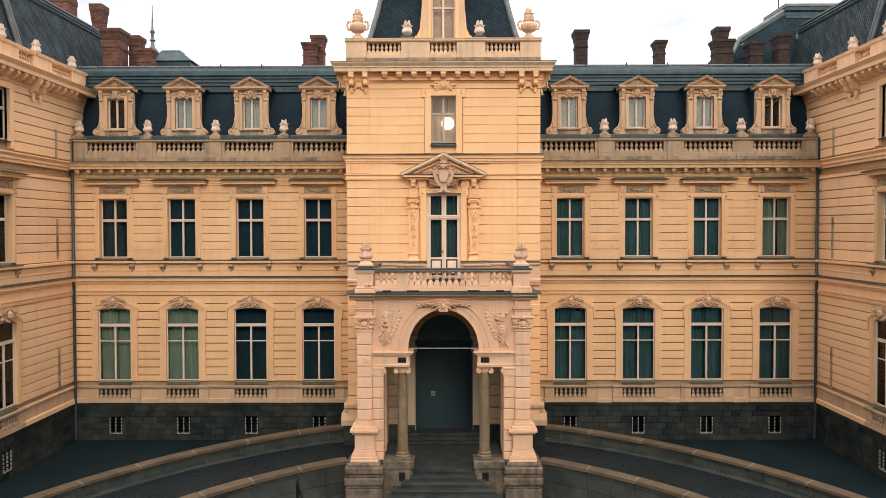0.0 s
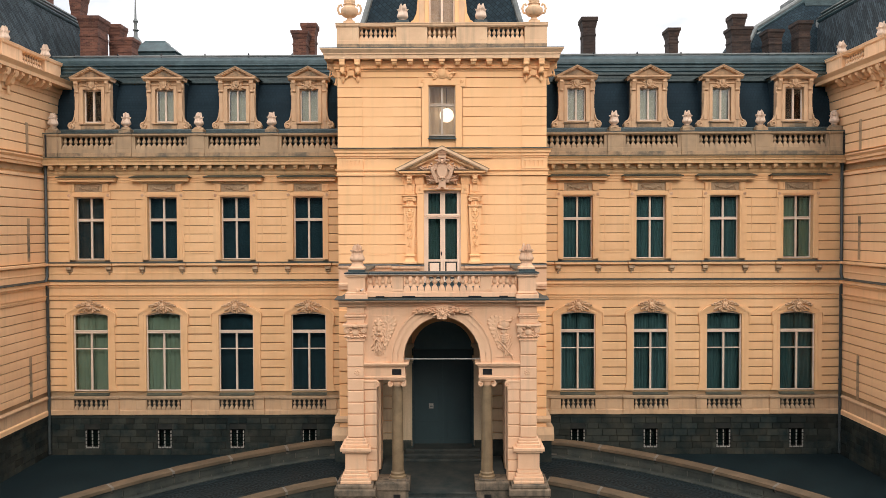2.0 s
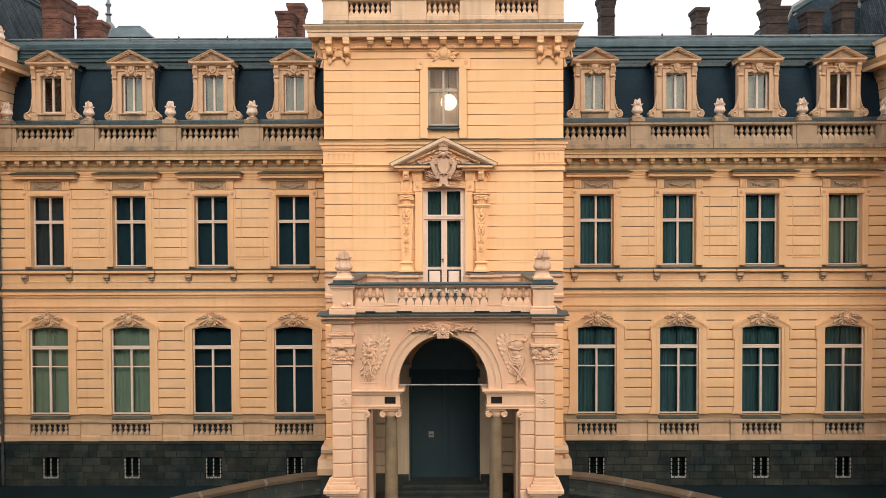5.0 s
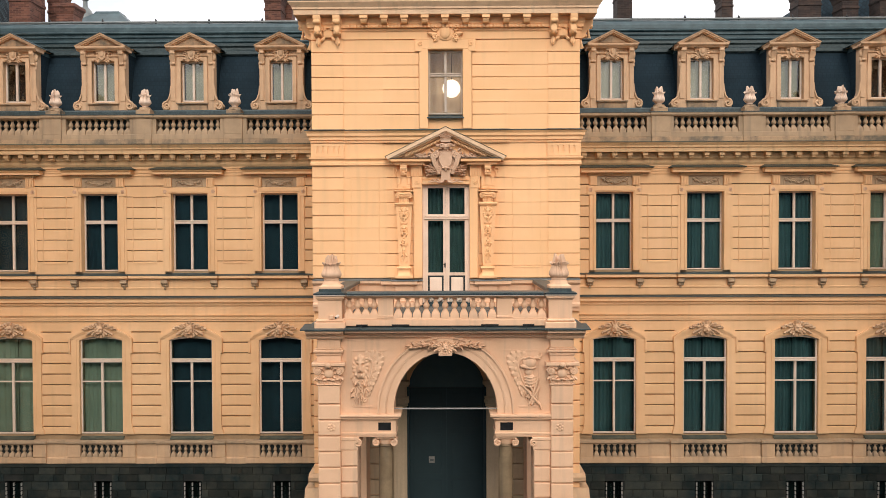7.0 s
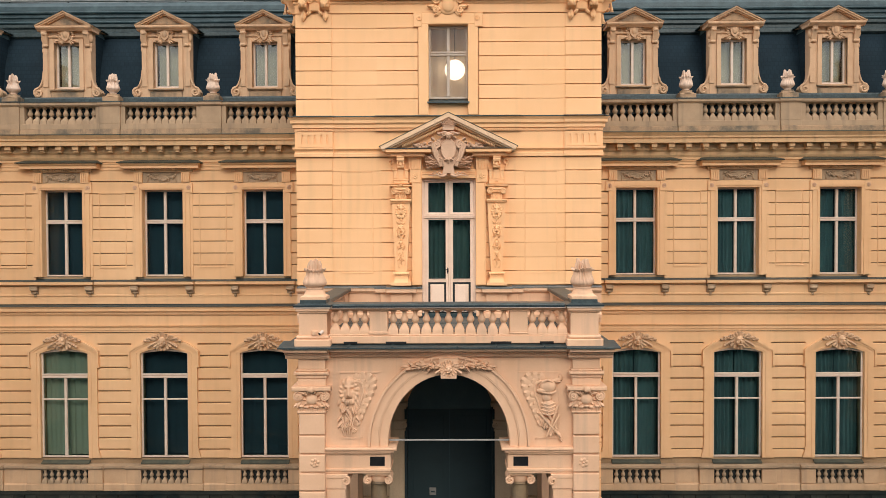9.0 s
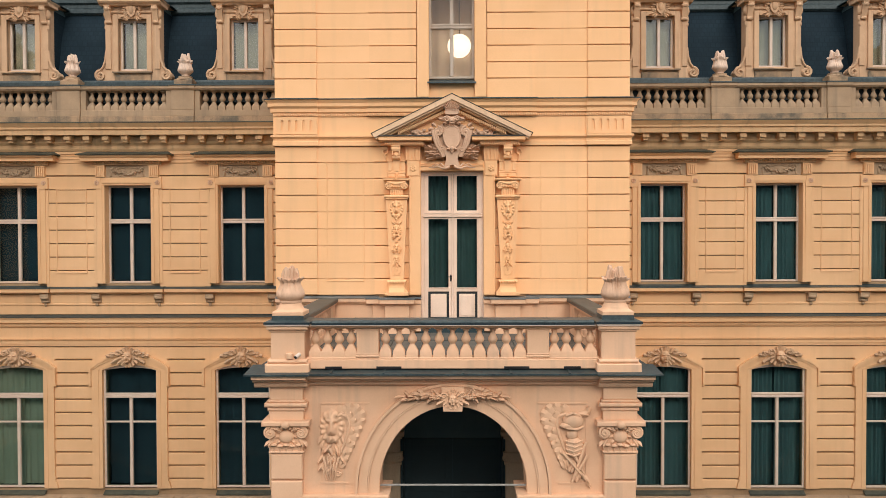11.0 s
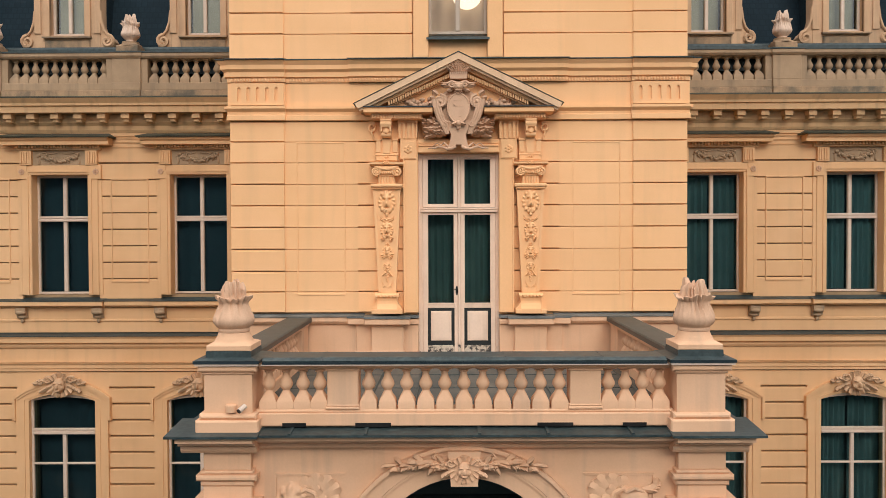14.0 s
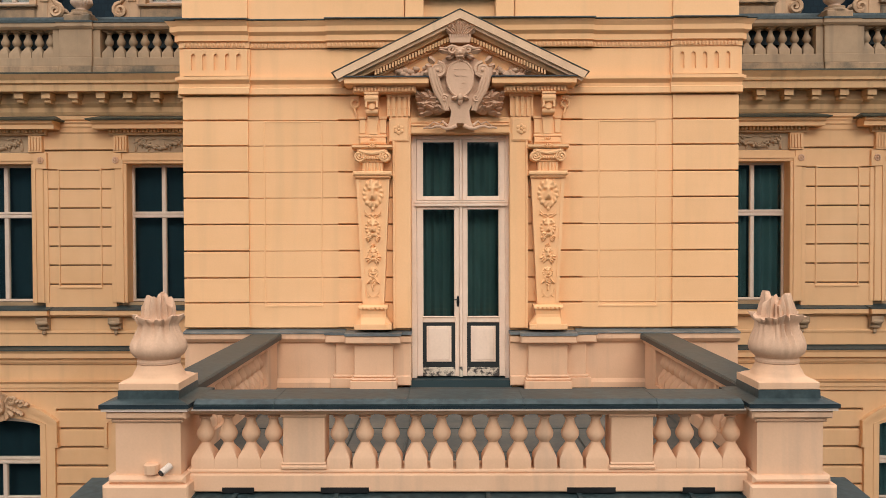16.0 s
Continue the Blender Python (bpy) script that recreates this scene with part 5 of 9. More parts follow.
# ---- the tower: walls, openings, cornice ----
def tower():
    th = thing("wall_tower", pose(0, 0, 0), "pale ochre stucco tower front with grooved courses", "wall", kind="structure")
    b0, b1 = 0.095, 0.6
    s = Shape()
    X = TOWER_X
    s.box(-X, -0.83, b0, b1, 6.0, 13.5).box(0.83, X, b0, b1, 6.0, 13.5).box(-0.83, 0.83, b0, b1, 11.61, 13.5).box(-0.83, 0.83, b0, b1, 6.0, 7.5)
    s.box(-X, -0.62, b0, b1, 13.5, 17.2).box(0.62, X, b0, b1, 13.5, 17.2).box(-0.62, 0.62, b0, b1, 16.14, 17.2).box(-0.62, 0.62, b0, b1, 13.5, 13.88)
    # ground storey with the arched doorway
    s.box(-X, -1.3, b0, b1, GROUND, 6.0).box(1.3, X, b0, b1, GROUND, 6.0)
    s.prism([(-1.3, 6.0)] + arc_pts(1.3, 4.7, 1.2) + [(1.3, 6.0)], "y", b0, b1)
    s.make("front_core", TOWER, th)
    for k in (-1, 1):
        a, b = sorted((k * (X - 0.5), k * (X - 0.06)))
        Shape().box(a, b, b1, 7.4, GROUND, 17.2).make("side_core", TOWER, th)
    Shape().box(-X + 0.5, X - 0.5, 6.9, 7.3, GROUND, 18).make("rear_core", ROOM, th)
    for z in (6.2, 13.4, 17.2):
        Shape().box(-X + 0.5, X - 0.5, 0.6, 6.9, z, z + 0.2).make("storey_floor", ROOM, th)
    # courses
    P = 3.44
    up = [16.42, 16.0, 15.58, 15.17, 14.75, 14.33, 13.92, 13.41]
    low = [12.2, 11.8, 11.388, 10.963, 10.54, 10.11, 9.677, 9.24, 8.833, 8.42]
    for z1, z0 in zip(up[:-1], up[1:]):
        for k in (-1, 1):
            for a, b, pr, gp in ((P, X, 0.1, 0.009), (2.1, P, 0.06, 0.003), (0.9, 2.1, 0.07, 0.009)):
                a, b = sorted((k * a, k * b))
                course(th, a, b, z0, z1, TOWER_PIECE, pr, gap=gp, ch=0.007 if gp < 0.01 else 0.014)
    for z1, z0 in zip(low[:-1], low[1:]):
        for k in (-1, 1):
            a, b = sorted((k * P, k * X))
            course(th, a, b, z0, z1, TOWER_PIECE, 0.1, gap=0.009, ch=0.01)
            for a, b, pr, gp in ((1.99, 3.44, 0.06, 0.003), (1.1, 1.99, 0.068, 0.01)):
                a, b = sorted((k * a, k * b))
                course(th, a, b, z0, z1, TOWER_PIECE, pr, gap=gp, ch=0.005 if gp < 0.01 else 0.01)
    # flat fillet that frames the smooth field
    for k in (-1, 1):
        a, b = sorted((k * 2.24, k * 3.2))
        f = Shape().box(a, b, -0.01, 0.03, 11.765, 11.79, 0.004).box(a, b, -0.012, 0.03, 8.765, 8.795, 0.004).box(a, a + 0.025, -0.01, 0.03, 8.795, 11.765, 0.004).box(b - 0.025, b, -0.01, 0.03, 8.795, 11.765, 0.004)
        f.make("panel_fillet", TOWER, th)
    gl = [6.4 - 0.537 * i for i in range(13)]
    for z1, z0 in zip(gl[:-1], gl[1:]):
        for k in (-1, 1):
            for a, b in ((1.35, 3.2), (3.22, X)):
                a, b = sorted((k * a, k * b))
                course(th, a, b, z0, z1, PORCHWALL if abs(a + b) < 5 and z1 > 0 else TOWER_PIECE, 0.08)
    # sides: courses as the corner strip turns
    for k in (-1, 1):
        for zs in (up, low, gl):
            for z1, z0 in zip(zs[:-1], zs[1:]):
                a, b = sorted((k * (X - 0.06), k * X))
                Shape().box(a, b, 0.07, WING_Y + 0.05, z0 + 0.014, z1 - 0.014).make("ashlar_block", TOWER_PIECE, th)
    # mouldings, returned along the sides
    def belt(prof, mat=TOWER, name="belt_moulding", deep=WING_Y + 0.1, brk=0.0, lab=""):
        """prof: (out, z); runs round the front and both sides."""
        n = len(prof)
        rows = []
        for o, z in prof:
            rows.append([(-X - o, deep, z), (-X - o, -o, z), (X + o, -o, z), (X + o, deep, z)])
        inn = [(-X + 0.3, deep), (-X + 0.3, 0.3), (X - 0.3, 0.3), (X - 0.3, deep)]
        v = [p for r in rows for p in r]
        v += [(x, y, prof[0][1]) for x, y in inn] + [(x, y, prof[-1][1]) for x, y in inn]
        f = []
        for j in range(n - 1):
            for i in range(3):
                f.append((j * 4 + i, j * 4 + i + 1, j * 4 + i + 5, j * 4 + i + 4))
        B, T = n * 4, n * 4 + 4
        for i in range(3):
            f += [(B + i, B + i + 1, i + 1, i), ((n - 1) * 4 + i, (n - 1) * 4 + i + 1, T + i + 1, T + i), (B + i, T + i, T + i + 1, B + i + 1)]
        Shape().add(v, f).make(name, mat, th, lab)
        if brk:
            for k in (-1, 1):
                s2 = Shape()
                a, b = sorted((k * (P - 0.03), k * (X + 0.02)))
                s2.mould([(0.0, prof[0][1])] + [(-o - brk, z) for o, z in prof] + [(0.0, prof[-1][1])], a - brk * 0.3, b + brk * 0.3)
                s2.make("belt_break", mat, th)
            s2 = Shape().mould([(0.0, prof[0][1])] + [(-o - brk, z) for o, z in prof] + [(0.0, prof[-1][1])], -2.13 - brk * 0.3, 2.13 + brk * 0.3)
            if prof[0][1] > 12.9:
                s2.make("belt_break", mat, th)
    belt([(0.02, 12.21), (0.06, 12.22), (0.06, 12.31), (0.03, 12.33), (0.03, 12.38), (0.1, 12.44), (0.1, 12.49)], brk=0.06)
    belt([(0.02, 12.5), (0.02, 12.95)], name="frieze", brk=0.05)
    belt([(0.05, 12.96), (0.05, 13.05), (0.1, 13.06), (0.1, 13.15), (0.16, 13.2), (0.16, 13.28), (0.22, 13.36)], name="string_cornice", brk=0.05)
    belt([(0.22, 13.365), (0.235, 13.37), (0.235, 13.385), (0.0, 13.43)], LEAD, "lead_flashing", brk=0.08, lab="dark lead edge")
    for k in (-1, 1):
        # plate with five sunk slots on the frieze
        fp = Shape().box(k * 3.945 - 0.52, k * 3.945 + 0.52, -0.105, -0.06, 12.51, 12.6).box(k * 3.945 - 0.52, k * 3.945 + 0.52, -0.105, -0.06, 12.87, 12.945)
        xs = [k * 3.935 - 0.367 + 0.1835 * i for i in range(5)]
        for u, w in zip([k * 3.945 - 0.52] + [x + 0.035 for x in xs], [x - 0.035 for x in xs] + [k * 3.945 + 0.52]):
            fp.box(u, w, -0.105, -0.06, 12.6, 12.87)
        for x in xs:
            fp.prism([(x - 0.035, 12.872), (x - 0.035, 12.835), (x - 0.02, 12.858), (x, 12.866), (x + 0.02, 12.858), (x + 0.035, 12.835), (x + 0.035, 12.872)], "y", -0.105, -0.06)
        fp.make("fluted_plate", TOWER, th)
    eg = Shape()
    for i in range(150):
        x = -4.46 + 8.92 * (i + 0.5) / 150
        out = 0.135 if abs(x) > 3.43 or abs(x) < 2.13 else 0.065
        eg.ball((x, -out, 13.0), (0.02, 0.012, 0.032), 5, 4)
    eg.make("egg_band", TOWER, th, "row of small carved eggs")
    # foot of the tower
    for k in (-1, 1):
        for nm, prof in (("plinth", [(0.2, GROUND), (0.2, 0.7), (0.15, 0.75)]), ("foot_moulding", [(0.3, 0.755), (0.3, 1.0), (0.12, 1.3)]), ("base_moulding", [(0.12, 1.5), (0.18, 1.56), (0.18, 1.68), (0.05, 1.78)])):
            a, b = sorted((k * (1.36 if nm == "plinth" else 3.3), k * (X + prof[1][0])))
            Shape().mould([(0.08, prof[0][1])] + [(-o, z) for o, z in prof] + [(0.08, prof[-1][1])], a, b).make(nm, BASE if nm == "plinth" else DADO, th)
            a, b = sorted((k * (X - 0.1), k * (X + prof[1][0])))
            Shape().box(a, b, 0.08, WING_Y + 0.05, prof[0][1], prof[-1][1]).make(nm, BASE if nm == "plinth" else DADO, th)
    # the great cornice
    belt([(0.02, 16.44), (0.02, 16.68), (0.06, 16.72), (0.06, 16.78)], name="architrave")
    belt([(0.06, 16.79), (0.12, 16.8), (0.12, 16.88), (0.15, 16.93), (0.15, 17.14)], name="bed_moulding")
    belt([(0.5, 17.15), (0.5, 17.3), (0.54, 17.32), (0.54, 17.38), (0.66, 17.52), (0.66, 17.56)], PALEWEATHER, "corona")
    belt([(0.67, 17.565), (0.67, 17.59), (0.2, 17.68), (0.0, 17.68)], LEAD, "lead_flashing", lab="dark lead edge")
    den = Shape()
    for i in range(54):
        x = -3.3 + 6.6 * (i + 0.5) / 54
        den.box(x - 0.034, x + 0.034, -0.22, -0.1, 16.79, 16.875)
    den.make("dentils", TOWER, th)
    md = Shape().box(-0.13, 0.13, -0.48, -0.12, 17.04, 17.145).prism([(-0.12, 17.05), (-0.42, 17.05), (-0.42, 16.98), (-0.36, 16.91), (-0.12, 16.88)], "x", -0.1, 0.1).mesh("modillion", TOWER)
    for i in range(9):
        piece("modillion", md, th, -2.7 + 0.675 * i)
    for k in (-1, 1):
        for i in range(8):
            piece("modillion", md, th, k * X, 0.5 + 0.62 * i, 0, 90 * k)
    # paired consoles with hanging drops at the corners
    con = Shape().prism([(-0.05, 17.14), (-0.5, 17.14), (-0.5, 17.02), (-0.42, 16.88), (-0.3, 16.76), (-0.26, 16.62), (-0.2, 16.54), (-0.05, 16.5)], "x", -0.12, 0.12)
    con.ball((0, -0.43, 16.94), (0.14, 0.09, 0.09)).ball((0, -0.26, 16.6), (0.13, 0.07, 0.07))
    con.leaf(0, 16.88, -0.36, 0.35, 0.2, -math.pi / 2, 0.06)
    con.leaf(0, 16.5, -0.1, 0.3, 0.16, -math.pi / 2, 0.08).leaf(0, 16.4, -0.1, 0.22, 0.1, -math.pi / 2, 0.05)
    cm = con.mesh("console", TOWER, True)
    for k in (-1, 1):
        for x in (3.6, 4.25):
            piece("console", cm, th, k * x)
        piece("console", cm, th, k * (X), 0.4, 0, 90 * k)
        q = Shape().box(k * 3.92 - 0.17, k * 3.92 + 0.17, -0.13, -0.05, 16.48, 16.73, 0.03)
        for j in (-1, 1):
            q.scroll(k * 3.92 + j * 0.14, 16.78, 0.08, -0.14, 0.025, j).leaf(k * 3.92 + j * 0.1, 16.5, -0.11, 0.2, 0.1, -math.pi / 2 + j * 0.8, 0.05)
        q.make("corner_shield", TOWER, th, "", True)
    return th


tower()


def tower_window():
    th = thing("window_3", pose(0, 0, 0), "white-framed window high on the tower with carved shield over it", "window", kind="structure")
    s = Shape().box(-0.88, -0.58, -0.06, 0.3, 13.44, 16.1, 0.012).box(0.58, 0.88, -0.06, 0.3, 13.44, 16.1, 0.012).box(-0.88, 0.88, -0.06, 0.3, 16.1, 16.42, 0.012)
    s.make("surround", TOWER, th)
    for k in (-1, 1):
        Shape().box(k * 0.9 - 0.12, k * 0.9 + 0.12, -0.08, 0.05, 16.02, 16.42, 0.012).make("ear", TOWER, th)
        r = Shape()
        for i in range(8):
            a = i * math.pi / 4
            r.ball((k * 0.85 + 0.05 * math.cos(a), -0.09, 16.26 + 0.05 * math.sin(a)), (0.027, 0.025, 0.027), 6, 4)
        r.make("rosette", TOWER, th, "", True)
    car = Shape().ball((0, -0.1, 16.66), (0.2, 0.1, 0.24), 14, 10).ball((0, -0.07, 16.66), (0.3, 0.07, 0.3), 16, 10)
    for k in (-1, 1):
        car.scroll(k * 0.36, 16.78, 0.11, -0.12, 0.035, k).scroll(k * 0.34, 16.5, 0.1, -0.12, 0.035, -k)
        car.leaf(k * 0.3, 16.6, -0.08, 0.3, 0.14, math.pi / 2 - k * 1.6, 0.07).leaf(k * 0.2, 16.48, -0.08, 0.25, 0.12, -math.pi / 2 + k * 0.9, 0.06)
    car.make("cartouche", TOWER, th, "", True)
    Shape().mould([(0.3, 13.9), (-0.1, 13.78), (-0.1, 13.82), (0.3, 13.95)], -0.62, 0.62).make("sill", LEAD, th, "dark lead sill")
    sash(th, -0.58, 0.58, 13.94, 16.08, 0.16, ((15.27, 0.13),), glass=GLASS_CLEAR, mat=AGEDWOOD)


tower_window()
s = Shape().lathe([(0.31 * math.sin(math.pi * j / 16) + 0.001, -0.31 * math.cos(math.pi * j / 16)) for j in range(17)], n=28)
glb = s.make("globe", LAMPWHITE, None, "", True)
lamp = thing("pendant_lamp", pose(0.2, 0.78, 14.92), "round white globe lamp hanging lit in the tower room", "lamp")
glb.parent = lamp
Shape().tube([(0, 0, 0.3), (0, 0, 2.28)], 0.012).make("cord", IRON, lamp)


curtain(-0.9, 0.9, 13.65, 16.3, 1.2, CURTAIN_BEIGE, "pale beige curtain behind the lamp of the tower room", 5, 0.03)


# ---- the balcony door with its pediment ----
def balcony_door():
    th = thing("door_1", pose(0, 0, 0), "tall two-leaf balcony door, white paint flaking at its foot", "door", kind="structure")
    y, c = 0.12, 0.012
    for k in (-1, 1):
        Shape().box(*sorted((c + k * 0.727, c + k * 0.812)), y - 0.01, y + 0.12, 7.57, 11.565, 0.008).make("frame", OLDWHITE, th)
    Shape().box(c - 0.727, c + 0.727, y - 0.01, y + 0.12, 11.503, 11.565, 0.008).make("frame_head", OLDWHITE, th)
    Shape().mould([(y + 0.1, 10.395), (y - 0.03, 10.395), (y - 0.06, 10.41), (y - 0.06, 10.44), (y - 0.03, 10.45), (y - 0.025, 10.456), (y - 0.05, 10.462), (y - 0.05, 10.484), (y - 0.02, 10.494), (y + 0.1, 10.494)], c - 0.76, c + 0.76).make("transom", OLDWHITE, th)
    Shape().box(c - 0.024, c + 0.024, y - 0.04, y + 0.1, 10.495, 11.5, 0.012).make("upper_mullion", OLDWHITE, th)
    Shape().box(c - 0.026, c + 0.026, y - 0.045, y - 0.001, 7.76, 10.394, 0.014).make("meeting_bead", OLDWHITE, th)
    Shape().box(c - 0.028, c + 0.028, y - 0.04, y - 0.001, 7.6, 7.76).make("bead_foot", ROTTEN, th)
    for k in (-1, 1):
        u, v = sorted((c + k * 0.026, c + k * 0.725))
        a, b = sorted((c + k * 0.098, c + k * 0.632))
        up = Shape().box(u, a, y, y + 0.07, 10.5, 11.5, 0.008).box(b, v, y, y + 0.07, 10.5, 11.5, 0.008).box(a, b, y, y + 0.07, 10.5, 10.57, 0.008).box(a, b, y, y + 0.07, 11.455, 11.5, 0.008)
        for e, w in ((a, a + 0.012), (b - 0.012, b)):
            up.box(e, w, y + 0.016, y + 0.06, 10.57, 11.455)
        sh = up.make("upper_sash", OLDWHITE, th)
        Shape().box(a + 0.012, b - 0.012, y + 0.04, y + 0.046, 10.57, 11.455).make("pane", GLASS, sh).visible_shadow = False
        lf = Shape().box(u, a, y, y + 0.07, 7.6, 10.39, 0.008).box(b, v, y, y + 0.07, 7.6, 10.39, 0.008).box(a, b, y, y + 0.07, 10.35, 10.39, 0.008).box(a, b, y, y + 0.07, 8.49, 8.582, 0.01)
        for e, w in ((a, a + 0.012), (b - 0.012, b)):
            lf.box(e, w, y + 0.016, y + 0.06, 8.582, 10.35)
        lf = lf.make("door_leaf", OLDWHITE, th)
        Shape().box(a + 0.012, b - 0.012, y + 0.04, y + 0.046, 8.582, 10.35).make("pane", GLASS, lf).visible_shadow = False
        Shape().box(a, b, y + 0.03, y + 0.06, 7.745, 8.49).make("panel_ground", BLACKPAINT, lf, "black-painted sunk panel")
        a2, b2 = a + 0.062, b - 0.062
        Shape().box(a2, b2, y + 0.012, y + 0.03, 7.835, 8.43, 0.01).box(a2 + 0.032, b2 - 0.032, y + 0.004, y + 0.014, 7.867, 8.398, 0.008).make("raised_panel", OLDWHITE, lf)
        Shape().box(a, b, y - 0.004, y + 0.06, 7.6, 7.745, 0.01).make("bottom_rail", ROTTEN, lf, "bare and rotten bottom rail")
        Shape().box(a, b, y - 0.02, y + 0.02, 8.574, 8.594, 0.006).make("glazing_bead", OLDWHITE, lf)
    hd = Shape().ball((c - 0.05, y - 0.012, 8.84), (0.024, 0.012, 0.095), 12, 10).tube([(c - 0.05, y - 0.01, 8.87), (c - 0.05, y - 0.055, 8.87), (c - 0.1, y - 0.06, 8.872), (c - 0.125, y - 0.055, 8.862)], 0.011, 8, 0.7)
    hd.ball((c - 0.05, y - 0.02, 8.795), (0.012, 0.014, 0.014), 8, 6).make("handle", IRON, th, "black iron handle on an oval plate", True)
    Shape().box(-0.83, 0.83, -0.1, 0.4, 7.44, 7.575).make("threshold", BLACKWOOD, th)


balcony_door()
curtain(-0.87, -0.03, 7.6, 11.55, 0.5, CURTAIN_DARK, "dark sheer curtain behind the balcony door", 7, 0.03)
curtain(0.04, 0.87, 7.6, 11.55, 0.5, CURTAIN_DARK, "dark sheer curtain behind the balcony door", 6, 0.03)


def relief(s, x, z, y, w, h, depth, n=30):
    """A carved lion face as a smooth swelling of the ground: mane, brows, eyes, nose, muzzle, open mouth."""
    def swell(u, v):
        def g(a, b, p, q):
            return math.exp(-((u - a) / p) ** 2 - ((v - b) / q) ** 2)
        d, t = math.hypot(u, v), math.atan2(v, u)
        k = 0.75 * g(0, -0.02, 0.42, 0.66) + 0.16 * g(0, 0.52, 0.34, 0.16) + 0.34 * g(0, 0.08, 0.12, 0.32) + 0.3 * g(0, -0.12, 0.16, 0.09) - 0.3 * g(0, -0.45, 0.22, 0.05) + 0.3 * g(0, -0.6, 0.16, 0.11)
        for j in (-1, 1):
            k += 0.2 * g(j * 0.25, 0.36, 0.16, 0.08) - 0.42 * g(j * 0.27, 0.17, 0.13, 0.09) + 0.34 * g(j * 0.15, -0.26, 0.15, 0.13) + 0.22 * g(j * 0.48, 0.62, 0.12, 0.12) - 0.12 * g(j * 0.4, -0.25, 0.1, 0.25)
        lock = 0.5 + 0.5 * math.cos(13 * t + 4 * d + 1.5 * math.sin(2 * t))
        k += math.exp(-((d - 0.78) / 0.2) ** 2) * (0.16 + 0.26 * lock)
        edge = 0.93 - 0.07 * (1 - lock)
        return max(0.0, k) * min(1.0, max(0.0, (edge - d) / 0.1 + 0.5))
    v, f = [], []
    for j in range(n + 1):
        for i in range(n + 1):
            u, q = 2 * i / n - 1, 2 * j / n - 1
            v.append((x + u * w, y + 0.004 - depth * swell(u, q), z + q * h))
    for j in range(n):
        for i in range(n):
            a = j * (n + 1) + i
            f.append((a, a + 1, a + n + 2, a + n + 1))
    return s.add(v, f)


